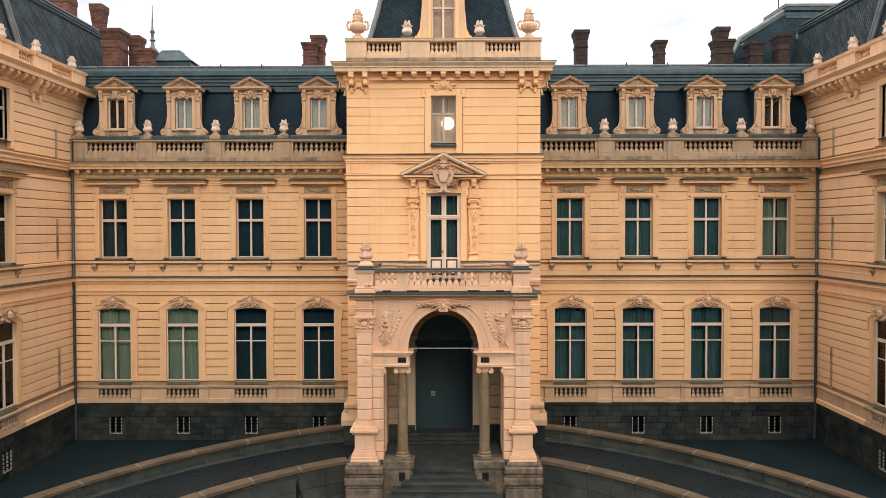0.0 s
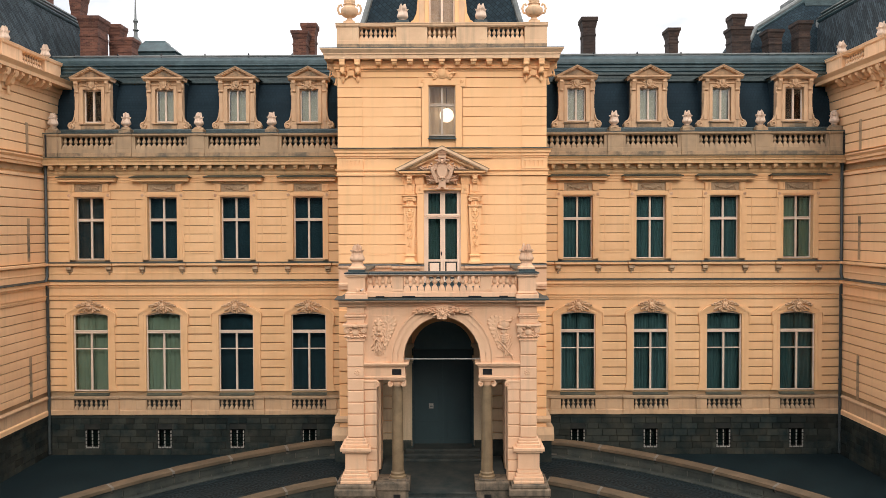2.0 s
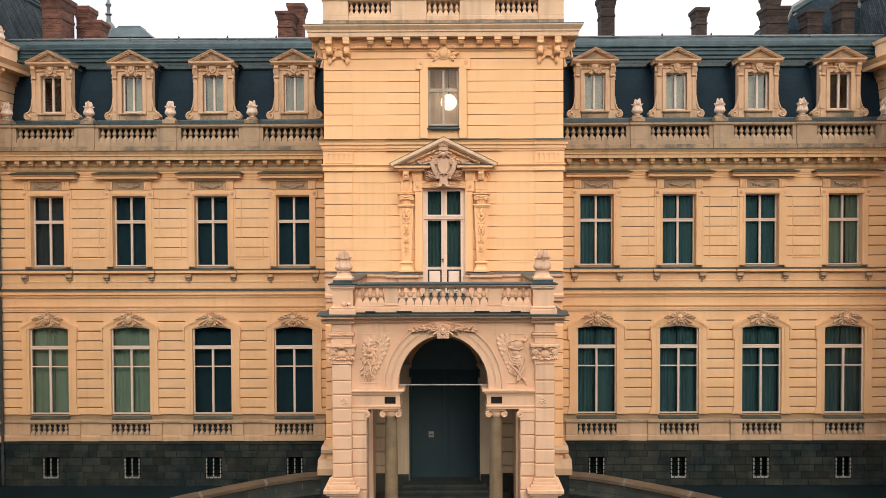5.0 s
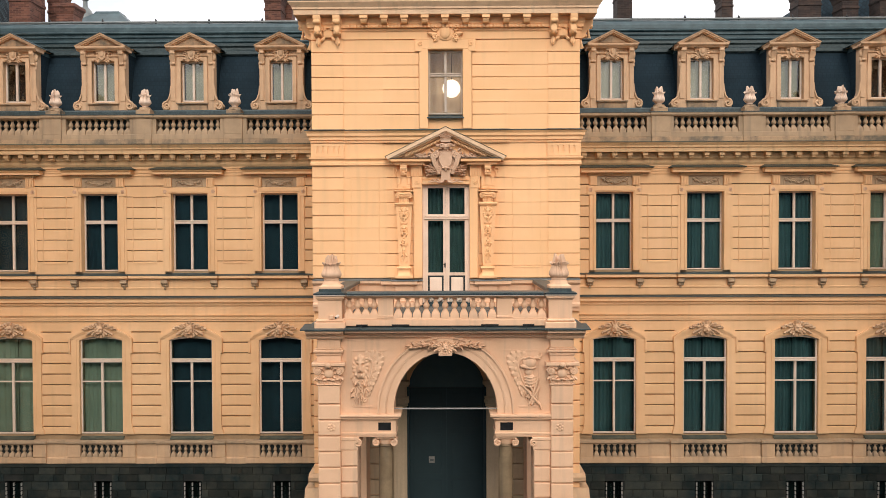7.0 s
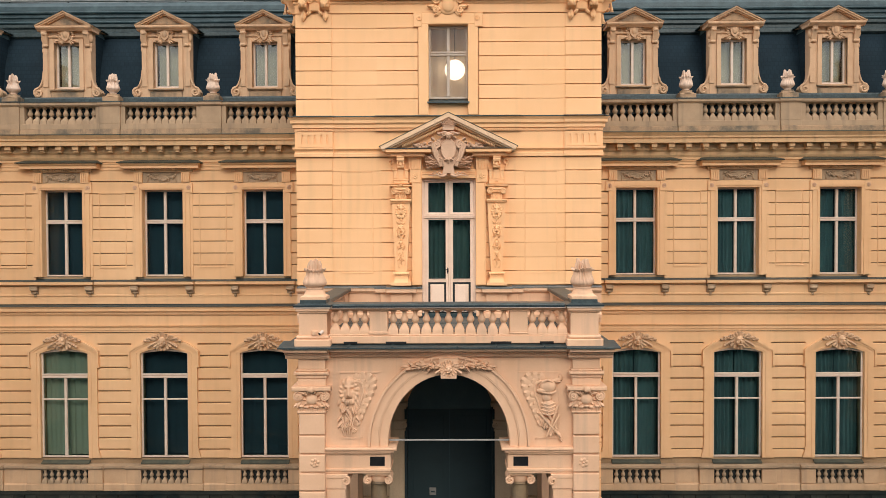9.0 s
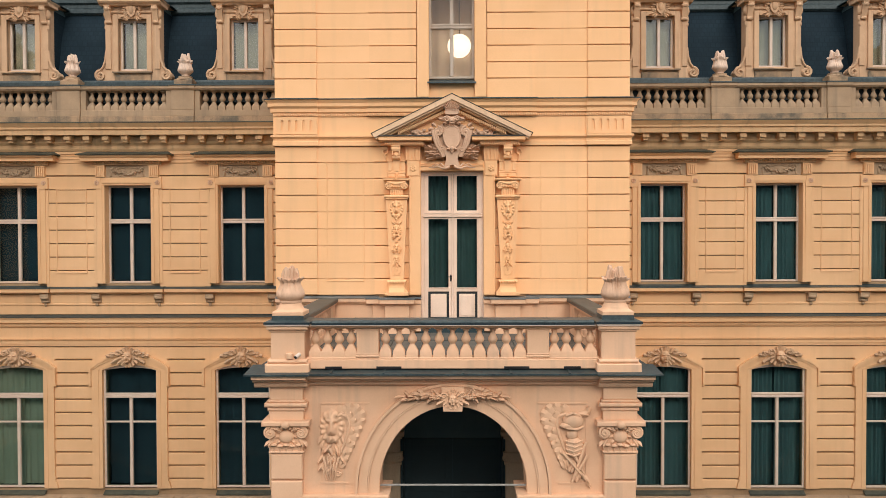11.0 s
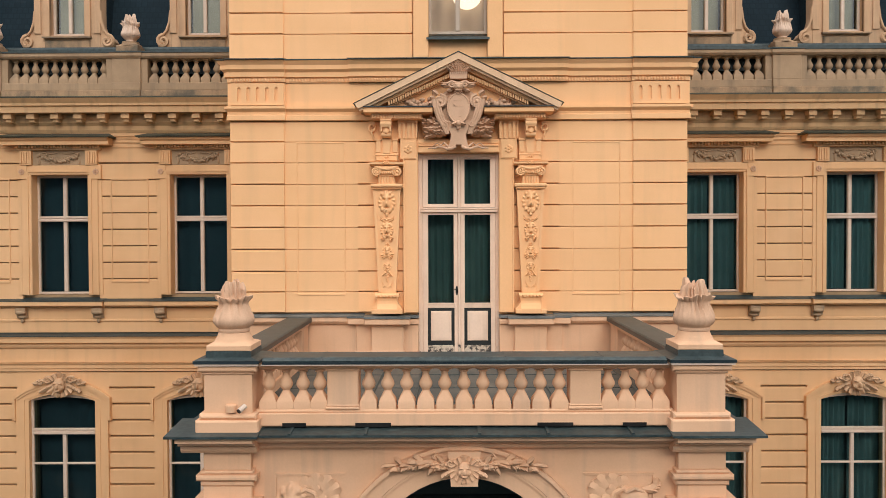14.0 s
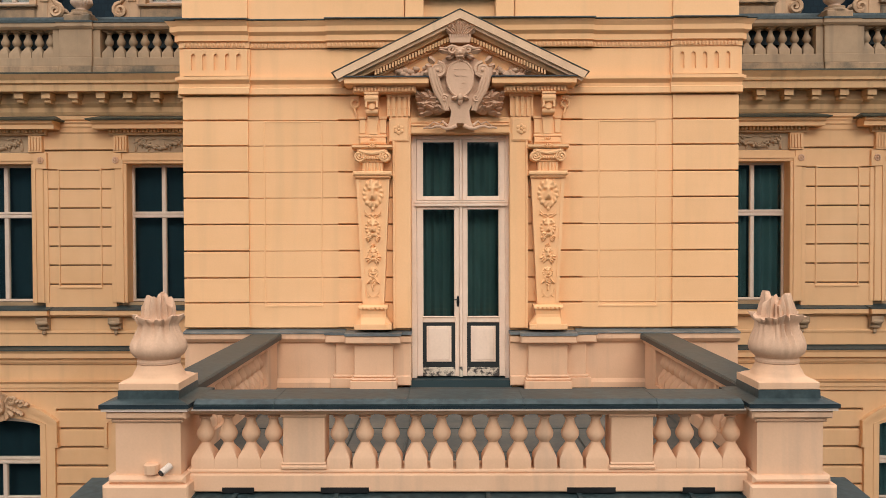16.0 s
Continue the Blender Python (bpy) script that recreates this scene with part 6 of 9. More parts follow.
def door_case():
    """Pilasters with lion heads, capitals, consoles, pediment and coat of arms round the balcony door."""
    th = thing("door_surround", pose(0, 0, 0), "carved pale ochre door case with pediment and blank coat of arms", "door surround", kind="structure")
    s = Shape().box(-1.09, -0.798, -0.1, 0.3, 8.42, 11.83, 0.012).box(0.798, 1.09, -0.1, 0.3, 8.42, 11.83, 0.012).box(-0.798, 0.798, -0.1, 0.3, 11.57, 11.83, 0.012)
    s.make("architrave", TOWER, th)
    s = Shape().box(-1.09, -1.055, -0.125, -0.05, 8.42, 11.45, 0.006).box(1.055, 1.09, -0.125, -0.05, 8.42, 11.45, 0.006).box(-0.79, 0.79, -0.13, -0.05, 11.69, 11.715, 0.006).box(-0.79, 0.79, -0.12, -0.05, 11.74, 11.755, 0.004)
    s.make("fillet", TOWER, th)
    for k in (-1, 1):
        x = k * 0.984
        e = Shape().box(x - 0.16, x + 0.16, -0.125, 0.05, 11.44, 11.83, 0.008).box(x - 0.14, x + 0.14, -0.135, 0.0, 11.46, 11.785, 0.004).box(x - 0.12, x + 0.12, -0.13, 0.0, 11.785, 11.8)
        for i in range(6):
            a = i * math.pi / 3 + 0.52
            e.ball((x + 0.053 * math.cos(a), -0.142, 11.632 + 0.053 * math.sin(a)), (0.034, 0.022, 0.034), 8, 6)
        e.ball((x, -0.15, 11.632), (0.026, 0.026, 0.026), 8, 6)
        e.make("rosette_ear", TOWER, th, "", True)
        # herm pilaster, narrower at its foot
        c = k * 1.405
        p = Shape()
        v = [(c + x, yy, z) for z, hw in ((8.8, 0.172), (10.845, 0.268)) for yy in (-0.17, 0.05) for x in (-hw, hw)]
        p.add(v, [(0, 1, 5, 4), (2, 6, 7, 3), (0, 4, 6, 2), (1, 3, 7, 5), (0, 2, 3, 1), (4, 5, 7, 6)])
        for j in (-1, 1):
            v = [(c + j * (hw - e), yy, z) for z, hw in ((8.84, 0.172), (10.83, 0.268)) for yy in (-0.184, -0.16) for e in (0.055, 0.0)]
            p.add(v, [(0, 1, 5, 4), (2, 6, 7, 3), (0, 4, 6, 2), (1, 3, 7, 5), (0, 2, 3, 1), (4, 5, 7, 6)])
        p.box(c - 0.285, c + 0.285, -0.23, 0.05, 10.845, 10.885, 0.02).box(c - 0.313, c + 0.313, -0.255, 0.05, 10.885, 10.955, 0.02)
        p.mould([(0.05, 8.76), (-0.24, 8.76), (-0.255, 8.775), (-0.24, 8.79), (-0.19, 8.81), (0.05, 8.81)], c - 0.235, c + 0.235)
        for i in range(7):
            p.ball((c - 0.204 + 0.068 * i, -0.235, 8.757), (0.034, 0.028, 0.026), 8, 6)
        p.mould([(0.05, 8.42), (-0.29, 8.42), (-0.29, 8.5), (-0.285, 8.515), (-0.25, 8.56), (-0.215, 8.61), (-0.2, 8.66), (-0.205, 8.72), (-0.22, 8.76), (0.05, 8.76)], c - 0.195, c + 0.195)
        for j in (-1, 1):
            u, w = sorted((c + j * 0.195, c + j * 0.3))
            p.box(u, w, -0.29, 0.05, 8.42, 8.5, 0.006)
            p.prism([(c + j * 0.195, 8.5), (c + j * 0.295, 8.505), (c + j * 0.25, 8.56), (c + j * 0.215, 8.61), (c + j * 0.2, 8.66), (c + j * 0.205, 8.72), (c + j * 0.22, 8.76), (c + j * 0.195, 8.76)], "y", -0.25, 0.05)
        p.make("herm_pilaster", TOWER, th)
        h = Shape()
        relief(h, c, 10.6, -0.17, 0.185, 0.255, 0.115, 36)
        h.ball((c, -0.2, 10.41), (0.05, 0.035, 0.05), 10, 8).ball((c, -0.21, 10.355), (0.03, 0.03, 0.035), 8, 6)
        for j in (-1, 1):
            h.tube([(c, -0.18, 10.24), (c + j * 0.03, -0.19, 10.27), (c + j * 0.08, -0.195, 10.26), (c + j * 0.115, -0.19, 10.3), (c + j * 0.13, -0.185, 10.335)], 0.014, 7, 0.6)
            h.leaf(c + j * 0.02, 10.21, -0.17, 0.13, 0.05, math.pi / 2 - j * 1.1, 0.03)
        relief(h, c, 10.05, -0.17, 0.14, 0.17, 0.1, 30)
        relief(h, c, 9.625, -0.17, 0.105, 0.125, 0.075, 24)
        relief(h, c, 9.33, -0.17, 0.095, 0.095, 0.065, 24)
        random.seed(31 + k)
        for j in range(14):
            q = random.random()
            h.ball((c - 0.05 + 0.045 * (1 - q) * random.uniform(-1, 1), -0.195, 9.96 - 0.1 * q), (0.019, 0.022, 0.019), 6, 5)
        for j in range(12):
            q = j / 11
            h.ball((c + 0.055 * (1 - q) * random.uniform(-1, 1), -0.185, 9.25 - 0.2 * q), (0.02, 0.022, 0.018), 6, 5)
        for j in range(7):
            d = (-1) ** j
            h.leaf(c + 0.03 * d, 9.9 + 0.005 * j, -0.17, 0.1, 0.05, -math.pi / 2 + d * (0.5 + 0.12 * j), 0.04)
            h.leaf(c + 0.02 * d, 9.56 + 0.004 * j, -0.17, 0.11, 0.045, -math.pi / 2 + d * (0.4 + 0.2 * j), 0.035)
            h.leaf(c + 0.02 * d, 9.73, -0.17, 0.07, 0.03, math.pi / 2 + d * (0.2 + 0.15 * j), 0.03)
            h.leaf(c + 0.02 * d, 9.27 - 0.012 * j, -0.17, 0.1, 0.045, -math.pi / 2 + d * (0.5 + 0.1 * j), 0.035)
        for j in (-1, 1):
            h.tube([(c + j * 0.09, -0.175, 9.06), (c + j * 0.1, -0.18, 9.02), (c + j * 0.06, -0.18, 8.97), (c + j * 0.015, -0.18, 8.93)], 0.009, 6, 0.7)
            h.leaf(c + j * 0.05, 8.98, -0.17, 0.06, 0.03, -math.pi / 2 + j * 0.6, 0.02)
        h.make("lion_head_drop", TOWER, th, "carved lion heads and fruit drop", True)
        # ionic capital over a fluted neck
        q = Shape().box(c - 0.165, c + 0.165, -0.185, 0.05, 10.955, 11.1)
        for j in range(6):
            q.tube([(c - 0.14 + 0.056 * j, -0.19, 10.958), (c - 0.14 + 0.056 * j, -0.19, 11.095)], 0.021, 8)
        q.mould([(0.05, 11.1), (-0.2, 11.1), (-0.215, 11.115), (-0.2, 11.13), (-0.235, 11.15), (-0.245, 11.19), (-0.22, 11.21), (0.05, 11.21)], c - 0.18, c + 0.18)
        for j in range(7):
            q.ball((c - 0.12 + 0.04 * j, -0.245, 11.165), (0.015, 0.018, 0.026), 6, 5)
        q.mould([(0.05, 11.2), (-0.235, 11.2), (-0.245, 11.3), (0.05, 11.3)], c - 0.24, c + 0.24)
        q.mould([(0.05, 11.315), (-0.25, 11.315), (-0.275, 11.335), (-0.275, 11.37), (0.05, 11.37)], c - 0.325, c + 0.325)
        for j in (-1, 1):
            o = c + j * 0.205
            q.scroll(o, 11.19, 0.095, -0.25, 0.02, j, math.pi / 2, 2.1)
            q.tube([(o, -0.235, 11.19), (o, 0.03, 11.19)], 0.088, 16)
            q.ball((o, -0.255, 11.19), (0.022, 0.02, 0.022), 8, 6)
            q.tube([(o, -0.245, 11.28), (c + j * 0.1, -0.245, 11.25), (c, -0.245, 11.235)], 0.03, 7)
            q.leaf(c + j * 0.075, 11.2, -0.24, 0.09, 0.05, -math.pi / 2 + j * 1.1, 0.03)
        for j in range(5):
            q.leaf(c, 11.325, -0.265, 0.075, 0.04, math.pi / 2 + (j - 2) * 0.55, 0.03)
        q.make("ionic_capital", TOWER, th, "", True)
        # block and console above it
        bl = Shape().box(c - 0.21, c + 0.21, -0.1, 0.05, 11.4, 11.82).box(c - 0.225, c + 0.225, -0.135, 0.05, 11.51, 11.55, 0.01).box(c - 0.21, c + 0.21, -0.12, 0.05, 11.42, 11.51, 0.006)
        for j in (-1, 1):
            u, w = sorted((c + j * 0.115, c + j * 0.215))
            bl.box(u, w, -0.12, 0.05, 11.57, 11.8, 0.008).box(u - 0.012, w + 0.012, -0.14, 0.05, 11.8, 11.84, 0.008)
        bl.prism([(c - 0.065, 11.555), (c + 0.065, 11.555), (c + 0.085, 11.84), (c - 0.085, 11.84)], "y", -0.14, 0.0)
        for j in range(3):
            bl.ball((c - 0.035 + 0.035 * j, -0.13, 11.485), (0.014, 0.02, 0.024), 6, 5)
        con = [(0.05, 12.18), (-0.33, 12.18), (-0.345, 12.15), (-0.345, 12.09), (-0.33, 12.05), (-0.29, 12.03), (-0.25, 12.0), (-0.24, 11.95), (-0.25, 11.92), (-0.24, 11.88), (-0.2, 11.85), (0.05, 11.85)]
        bl.prism(con, "x", c - 0.09, c + 0.09)
        bl.tube([(c - 0.108, -0.3, 12.11), (c + 0.108, -0.3, 12.11)], 0.055, 12).tube([(c - 0.1, -0.225, 11.91), (c + 0.1, -0.225, 11.91)], 0.05, 12)
        bl.box(c - 0.11, c + 0.11, -0.36, 0.05, 12.165, 12.2)
        for j in (-1, 1):
            bl.box(c + j * 0.085 - 0.016, c + j * 0.085 + 0.016, -0.33, -0.1, 11.96, 12.14)
        o = k * 1.698     # ring with a hanging link beside it
        bl.leaf(c, 12.04, -0.27, 0.12, 0.12, -math.pi / 2, 0.04)
        bl.tube([(o + 0.062 * math.cos(a), -0.06, 12.06 + 0.062 * math.sin(a)) for a in [i * math.pi / 8 for i in range(17)]], 0.019, 7)
        bl.tube([(o + k * 0.01, -0.05, 11.99), (o - k * 0.005, -0.06, 11.93), (o - k * 0.03, -0.05, 11.87), (o - k * 0.02, -0.05, 11.83)], 0.022, 7, 0.6)
        bl.box(o - 0.06, o + 0.06, -0.06, 0.05, 12.12, 12.19)
        bl.make("console", TOWER, th, "", True)
        x = k * 0.988
        t = Shape().box(x - 0.185, x + 0.185, -0.115, 0.05, 11.832, 12.2).box(x - 0.195, x + 0.195, -0.16, 0.05, 12.155, 12.2)
        for u, w in ((-0.185, -0.14), (-0.1, -0.05), (-0.01, 0.04), (0.08, 0.125), (0.155, 0.185)):
            t.box(x + u, x + w, -0.15, -0.1, 11.97, 12.155).box(x + u, x + w, -0.15, -0.1, 11.84, 11.97, 0.004)
        t.make("triglyph", TOWER, th)
        # broken bed cornice
        a, b = sorted((k * 0.7, k * 1.7))
        Shape().mould([(0.05, 12.2), (-0.3, 12.2), (-0.3, 12.295), (0.05, 12.295)], a, b).make("dentil_band", TOWER, th)
        a, b = sorted((k * 0.5, k * 1.825))
        Shape().mould([(0.05, 12.297), (-0.37, 12.297), (-0.41, 12.31), (-0.45, 12.315), (-0.45, 12.385), (-0.47, 12.4), (0.05, 12.406)], a, b).make("bed_cornice", TOWER, th)
        a, b = sorted((k * 0.49, k * 1.835))
        Shape().mould([(0.0, 12.408), (-0.485, 12.408), (-0.485, 12.424), (0.0, 12.436)], a, b).make("bed_flashing", LEADEDGE, th, "dark lead edge")
        d = Shape()
        for i in range(18):
            x = k * (0.75 + 0.0535 * i)
            d.box(x - 0.016, x + 0.016, -0.345, -0.29, 12.215, 12.285)
        for i in range(26):
            x = 1.36 - 1.19 * (i + 0.5) / 26
            z = 12.494 + (1.348 - x) * 0.4506
            d.box(k * x - 0.014, k * x + 0.014, -0.345, -0.2, z - 0.034, z + 0.04)
        d.make("dentils", TOWER, th)
        for nm, d0, d1, out in (("raking_fascia", 0.022, 0.15, 0.5), ("raking_cyma", 0.152, 0.2, 0.45), ("raking_bed", 0.202, 0.262, 0.33)):
            xa, xb = 2.0 - 0.5 * d0, 2.0 - 0.5 * d1
            if nm == "raking_bed":
                xa, xb = 1.7, 1.6
            Shape().prism([(k * xa, 13.463 - 0.4886 * xa - d0), (0, 13.463 - d0), (0, 13.463 - d1), (k * xb, 13.463 - 0.4886 * xb - d1)], "y", -out, 0.05).make(nm, TOWER if nm == "raking_bed" else PALEWEATHER, th)
        Shape().prism([(k * 2.015, 12.466), (k * 2.015, 12.479), (0, 13.463), (0, 13.45)], "y", -0.51, 0.1).make("pediment_cover", MOSSY, th, "dark weathered cover strip")
        Shape().prism([(k * 1.45, 12.43), (k * 1.36, 12.43), (0, 13.045), (0, 13.085)], "y", -0.24, 0.05).make("tympanum_fillet", TOWER, th)
        f = Shape()
        random.seed(77 + k)
        for i in range(13):
            t = i / 12
            f.ball((k * (0.56 + 0.42 * t), -0.2 - 0.03 * random.random(), 12.47 + random.uniform(0.0, 0.13) * (1 - 0.4 * t)), (0.04 + 0.025 * random.random(), 0.055, 0.035 + 0.02 * random.random()), 9, 7)
        for i in range(16):
            f.leaf(k * (0.52 + 0.033 * i), 12.44 + 0.07 * random.random(), -0.17, 0.13, 0.065, math.pi / 2 - k * random.uniform(0.1, 1.9), 0.07)
        f.make("fruit_branch", CREAM, th, "", True)
    Shape().prism([(-1.5, 12.43), (1.5, 12.43), (0, 13.2)], "y", -0.16, 0.05).make("tympanum", TOWER, th)
    arms = Shape()
    # flat oval shield with a raised rim, and its marks as plain bars
    oval = [(0.207 * math.cos(a) * (1 + 0.06 * math.sin(a)), 12.39 + 0.28 * math.sin(a)) for a in [i * math.pi / 18 for i in range(37)]]
    arms.prism(oval[:-1], "y", -0.4, -0.2)
    arms.tube([(x, -0.395, z) for x, z in oval], 0.017, 7)
    for z in (12.53, 12.43):
        arms.box(-0.1, -0.02, -0.408, -0.395, z, z + 0.014).box(0.025, 0.1, -0.408, -0.395, z, z + 0.014)
    arms.box(-0.085, -0.07, -0.408, -0.395, 12.43, 12.54).box(0.03, 0.085, -0.408, -0.395, 12.32, 12.333).box(0.005, 0.04, -0.408, -0.395, 12.23, 12.243)
    # ground of the cartouche and the strap under it
    arms.prism([(-0.26, 12.72), (-0.34, 12.66), (-0.42, 12.5), (-0.36, 12.26), (-0.24, 12.05), (0.24, 12.05), (0.36, 12.26), (0.42, 12.5), (0.34, 12.66), (0.26, 12.72), (0.14, 12.78), (-0.14, 12.78)], "y", -0.29, -0.1)
    left = [(-0.25, 12.16), (-0.23, 12.06), (-0.18, 11.98), (-0.145, 11.9), (-0.15, 11.82), (-0.17, 11.73), (-0.205, 11.65), (-0.23, 11.6)]
    arms.prism(left + [(-0.1, 11.645), (-0.05, 11.7), (0.05, 11.7), (0.1, 11.645)] + [(-x, z) for x, z in left[::-1]], "y", -0.34, -0.1)
    arms.ball((0, -0.42, 12.1), (0.045, 0.045, 0.055), 10, 8).ball((0, -0.4, 12.04), (0.028, 0.035, 0.045), 8, 6)
    for i in range(3):
        arms.leaf(0, 12.13, -0.38, 0.15, 0.08, -math.pi / 2 + (i - 1) * 1.15, 0.06)
    # grotesque head between horns
    arms.ball((0, -0.36, 12.815), (0.13, 0.1, 0.09), 14, 10).ball((0, -0.43, 12.79), (0.045, 0.05, 0.04), 10, 8).ball((0, -0.4, 12.735), (0.07, 0.06, 0.03), 10, 8)
    for i in range(5):
        arms.leaf(0, 12.74, -0.38, 0.085, 0.05, -math.pi / 2 + (i - 2) * 0.5, 0.05)
    # crown: band with a row of beads and leaves over it
    arms.prism([(-0.155, 12.945), (0.155, 12.945), (0.172, 13.03), (-0.172, 13.03)], "y", -0.45, -0.1)
    for i in range(9):
        arms.box(-0.165 + 0.0385 * i, -0.143 + 0.0385 * i, -0.46, -0.4, 13.03, 13.075)
    arms.prism([(-0.16, 13.03), (0.16, 13.03), (0.19, 13.13), (0.13, 13.23), (0.0, 13.28), (-0.13, 13.23), (-0.19, 13.13)], "y", -0.4, -0.15)
    for i in range(9):
        t = (i - 4) / 4
        arms.leaf(0.1 * t, 13.08, -0.41, 0.2 - 0.05 * abs(t), 0.075, math.pi / 2 - 1.0 * t, 0.07)
        arms.leaf(0.05 * t, 13.15, -0.42, 0.12, 0.06, math.pi / 2 - 1.3 * t, 0.06)
    for k in (-1, 1):
        arms.ball((k * 0.055, -0.44, 12.835), (0.026, 0.02, 0.016), 8, 6)
        arms.tube([(k * 0.05, -0.4, 12.87), (k * 0.13, -0.43, 12.895), (k * 0.2, -0.42, 12.865), (k * 0.26, -0.39, 12.87), (k * 0.33, -0.34, 12.89)], 0.036, 8, 0.3)
        arms.scroll(k * 0.13, 12.84, 0.065, -0.43, 0.022, k, 0.4, 1.4)
        arms.leaf(k * 0.14, 12.82, -0.36, 0.2, 0.09, math.pi / 2 - k * 1.5, 0.07).leaf(k * 0.1, 12.77, -0.35, 0.14, 0.08, math.pi / 2 - k * 2.0, 0.06)
        arms.scroll(k * 0.178, 13.14, 0.05, -0.4, 0.02, -k, 0.5, 1.2)
        # broad volute that hugs the shield, rolled at its top
        arms.scroll(k * 0.35, 12.53, 0.125, -0.38, 0.034, k, math.pi / 2, 1.9)
        arms.tube([(k * 0.35, -0.3, 12.53), (k * 0.35, -0.4, 12.53)], 0.075, 14)
        arms.ball((k * 0.35, -0.405, 12.525), (0.032, 0.03, 0.032), 8, 6)
        for q, w in ((0.0, 0.046), (0.055, 0.04), (0.1, 0.034)):
            arms.tube([(k * (0.47 - q * 0.8), -0.37, 12.56), (k * (0.465 - q), -0.38, 12.45), (k * (0.435 - q), -0.37, 12.33), (k * (0.39 - q), -0.36, 12.2), (k * (0.33 - q), -0.35, 12.1), (k * (0.27 - 0.6 * q), -0.34, 12.0), (k * (0.24 - 0.5 * q), -0.33, 11.9)], w, 8, 0.6)
        arms.leaf(k * 0.4, 12.66, -0.34, 0.12, 0.1, math.pi / 2 - k * 1.0, 0.09, True).leaf(k * 0.45, 12.6, -0.32, 0.1, 0.1, math.pi / 2 - k * 1.6, 0.08, True).leaf(k * 0.47, 12.52, -0.32, 0.1, 0.1, math.pi / 2 - k * 2.0, 0.08, True)
        arms.scroll(k * 0.25, 12.09, 0.06, -0.37, 0.022, -k, 0.5, 1.4)
        # ribbon under the strap
        arms.tube([(k * 0.06, -0.34, 11.66), (k * 0.14, -0.37, 11.62), (k * 0.22, -0.36, 11.61), (k * 0.3, -0.3, 11.65), (k * 0.38, -0.25, 11.67), (k * 0.46, -0.24, 11.64), (k * 0.53, -0.23, 11.65), (k * 0.585, -0.2, 11.64)], 0.032, 8, 0.45)
        arms.tube([(k * 0.2, -0.33, 11.66), (k * 0.28, -0.27, 11.74), (k * 0.33, -0.22, 11.7), (k * 0.42, -0.2, 11.74), (k * 0.5, -0.17, 11.68)], 0.022, 7, 0.5)
        # sheaf of leaves either side
        random.seed(5)
        for j in range(44):
            x0, z0 = 0.24 + 0.24 * random.random(), 11.88 + 0.26 * random.random()
            a = math.pi / 2 - k * (1.55 + random.uniform(-0.95, 0.75))
            arms.leaf(k * x0, z0, -0.13 - 0.13 * random.random(), 0.13 + 0.08 * random.random(), 0.08 + 0.04 * random.random(), a, 0.1, j % 3 == 0)
        for j in range(5):
            arms.tube([(k * 0.22, -0.2, 11.93), (k * (0.4 + 0.04 * j), -0.24, 11.9 + 0.05 * j), (k * (0.56 + 0.02 * j), -0.22, 11.88 + 0.07 * j)], 0.012, 5, 0.4)
            arms.leaf(k * (0.54 + 0.02 * j), 11.87 + 0.07 * j, -0.2, 0.12, 0.08, math.pi / 2 - k * (1.75 - 0.2 * j), 0.08)
    arms.make("coat_of_arms", CREAM, th, "grey-pink carved shield under a crown", True)
    # pedestals either side of the door, and the dado
    for k in (-1, 1):
        a, b = sorted((k * 0.79, k * 1.8))
        s = Shape().box(*sorted((k * 0.8, k * 1.06)), -0.16, 0.05, 7.5, 7.66, 0.015)
        s.box(*sorted((k * 0.8, k * 1.1)), -0.14, 0.05, 7.64, 8.2)
        u, v = sorted((k * 1.083, k * 1.712))
        s.box(u, v, -0.24, 0.05, 7.6, 8.2, 0.012)
        s.box(u - 0.06, v + 0.06, -0.33, 0.05, 7.44, 7.6, 0.008).box(u - 0.045, v + 0.045, -0.3, 0.05, 7.6, 7.64, 0.02).box(u - 0.02, v + 0.02, -0.265, 0.05, 7.64, 7.69, 0.022)
        s.box(u - 0.02, v + 0.02, -0.265, 0.05, 8.165, 8.2, 0.01)
        s.box(*sorted((k * 1.7, k * 2.03)), -0.1, 0.05, 7.6, 8.2, 0.008).box(*sorted((k * 1.7, k * 2.11)), -0.15, 0.05, 7.46, 7.62, 0.008).box(*sorted((k * 1.7, k * 2.07)), -0.12, 0.05, 7.62, 7.67, 0.015)
        s.make("pedestal", PORTAL, th)
        s = Shape().box(*sorted((k * 0.79, k * 0.98)), -0.19, 0.05, 8.2, 8.3, 0.012).box(*sorted((k * 1.8, k * 2.186)), -0.2, 0.05, 8.2, 8.325, 0.015)
        u, v = sorted((k * 0.958, k * 1.838))
        s.box(u, v, -0.38, 0.05, 8.21, 8.325, 0.015)
        s.make("pedestal_cap", PORTAL, th)
        s = Shape().box(*sorted((k * 0.79, k * 2.2)), -0.21, 0.05, 8.328, 8.37)
        s.box(u - 0.012, v + 0.012, -0.395, 0.05, 8.33, 8.372)
        s.make("cap_flashing", LEADLIGHT, th, "grey lead cover")
        u, v = sorted((k * 1.87, k * 4.5))
        Shape().box(u, v, -0.05, 0.05, 7.3, 8.2).make("dado", PORTAL, th)
        Shape().mould([(0.0, 7.44), (-0.11, 7.44), (-0.11, 7.54), (-0.055, 7.6), (0.0, 7.6)], u, v).make("dado_base", PORTAL, th)
        Shape().mould([(0.05, 8.2), (-0.1, 8.2), (-0.16, 8.26), (-0.16, 8.34), (0.05, 8.34)], u, v).make("dado_cap", PORTAL, th)
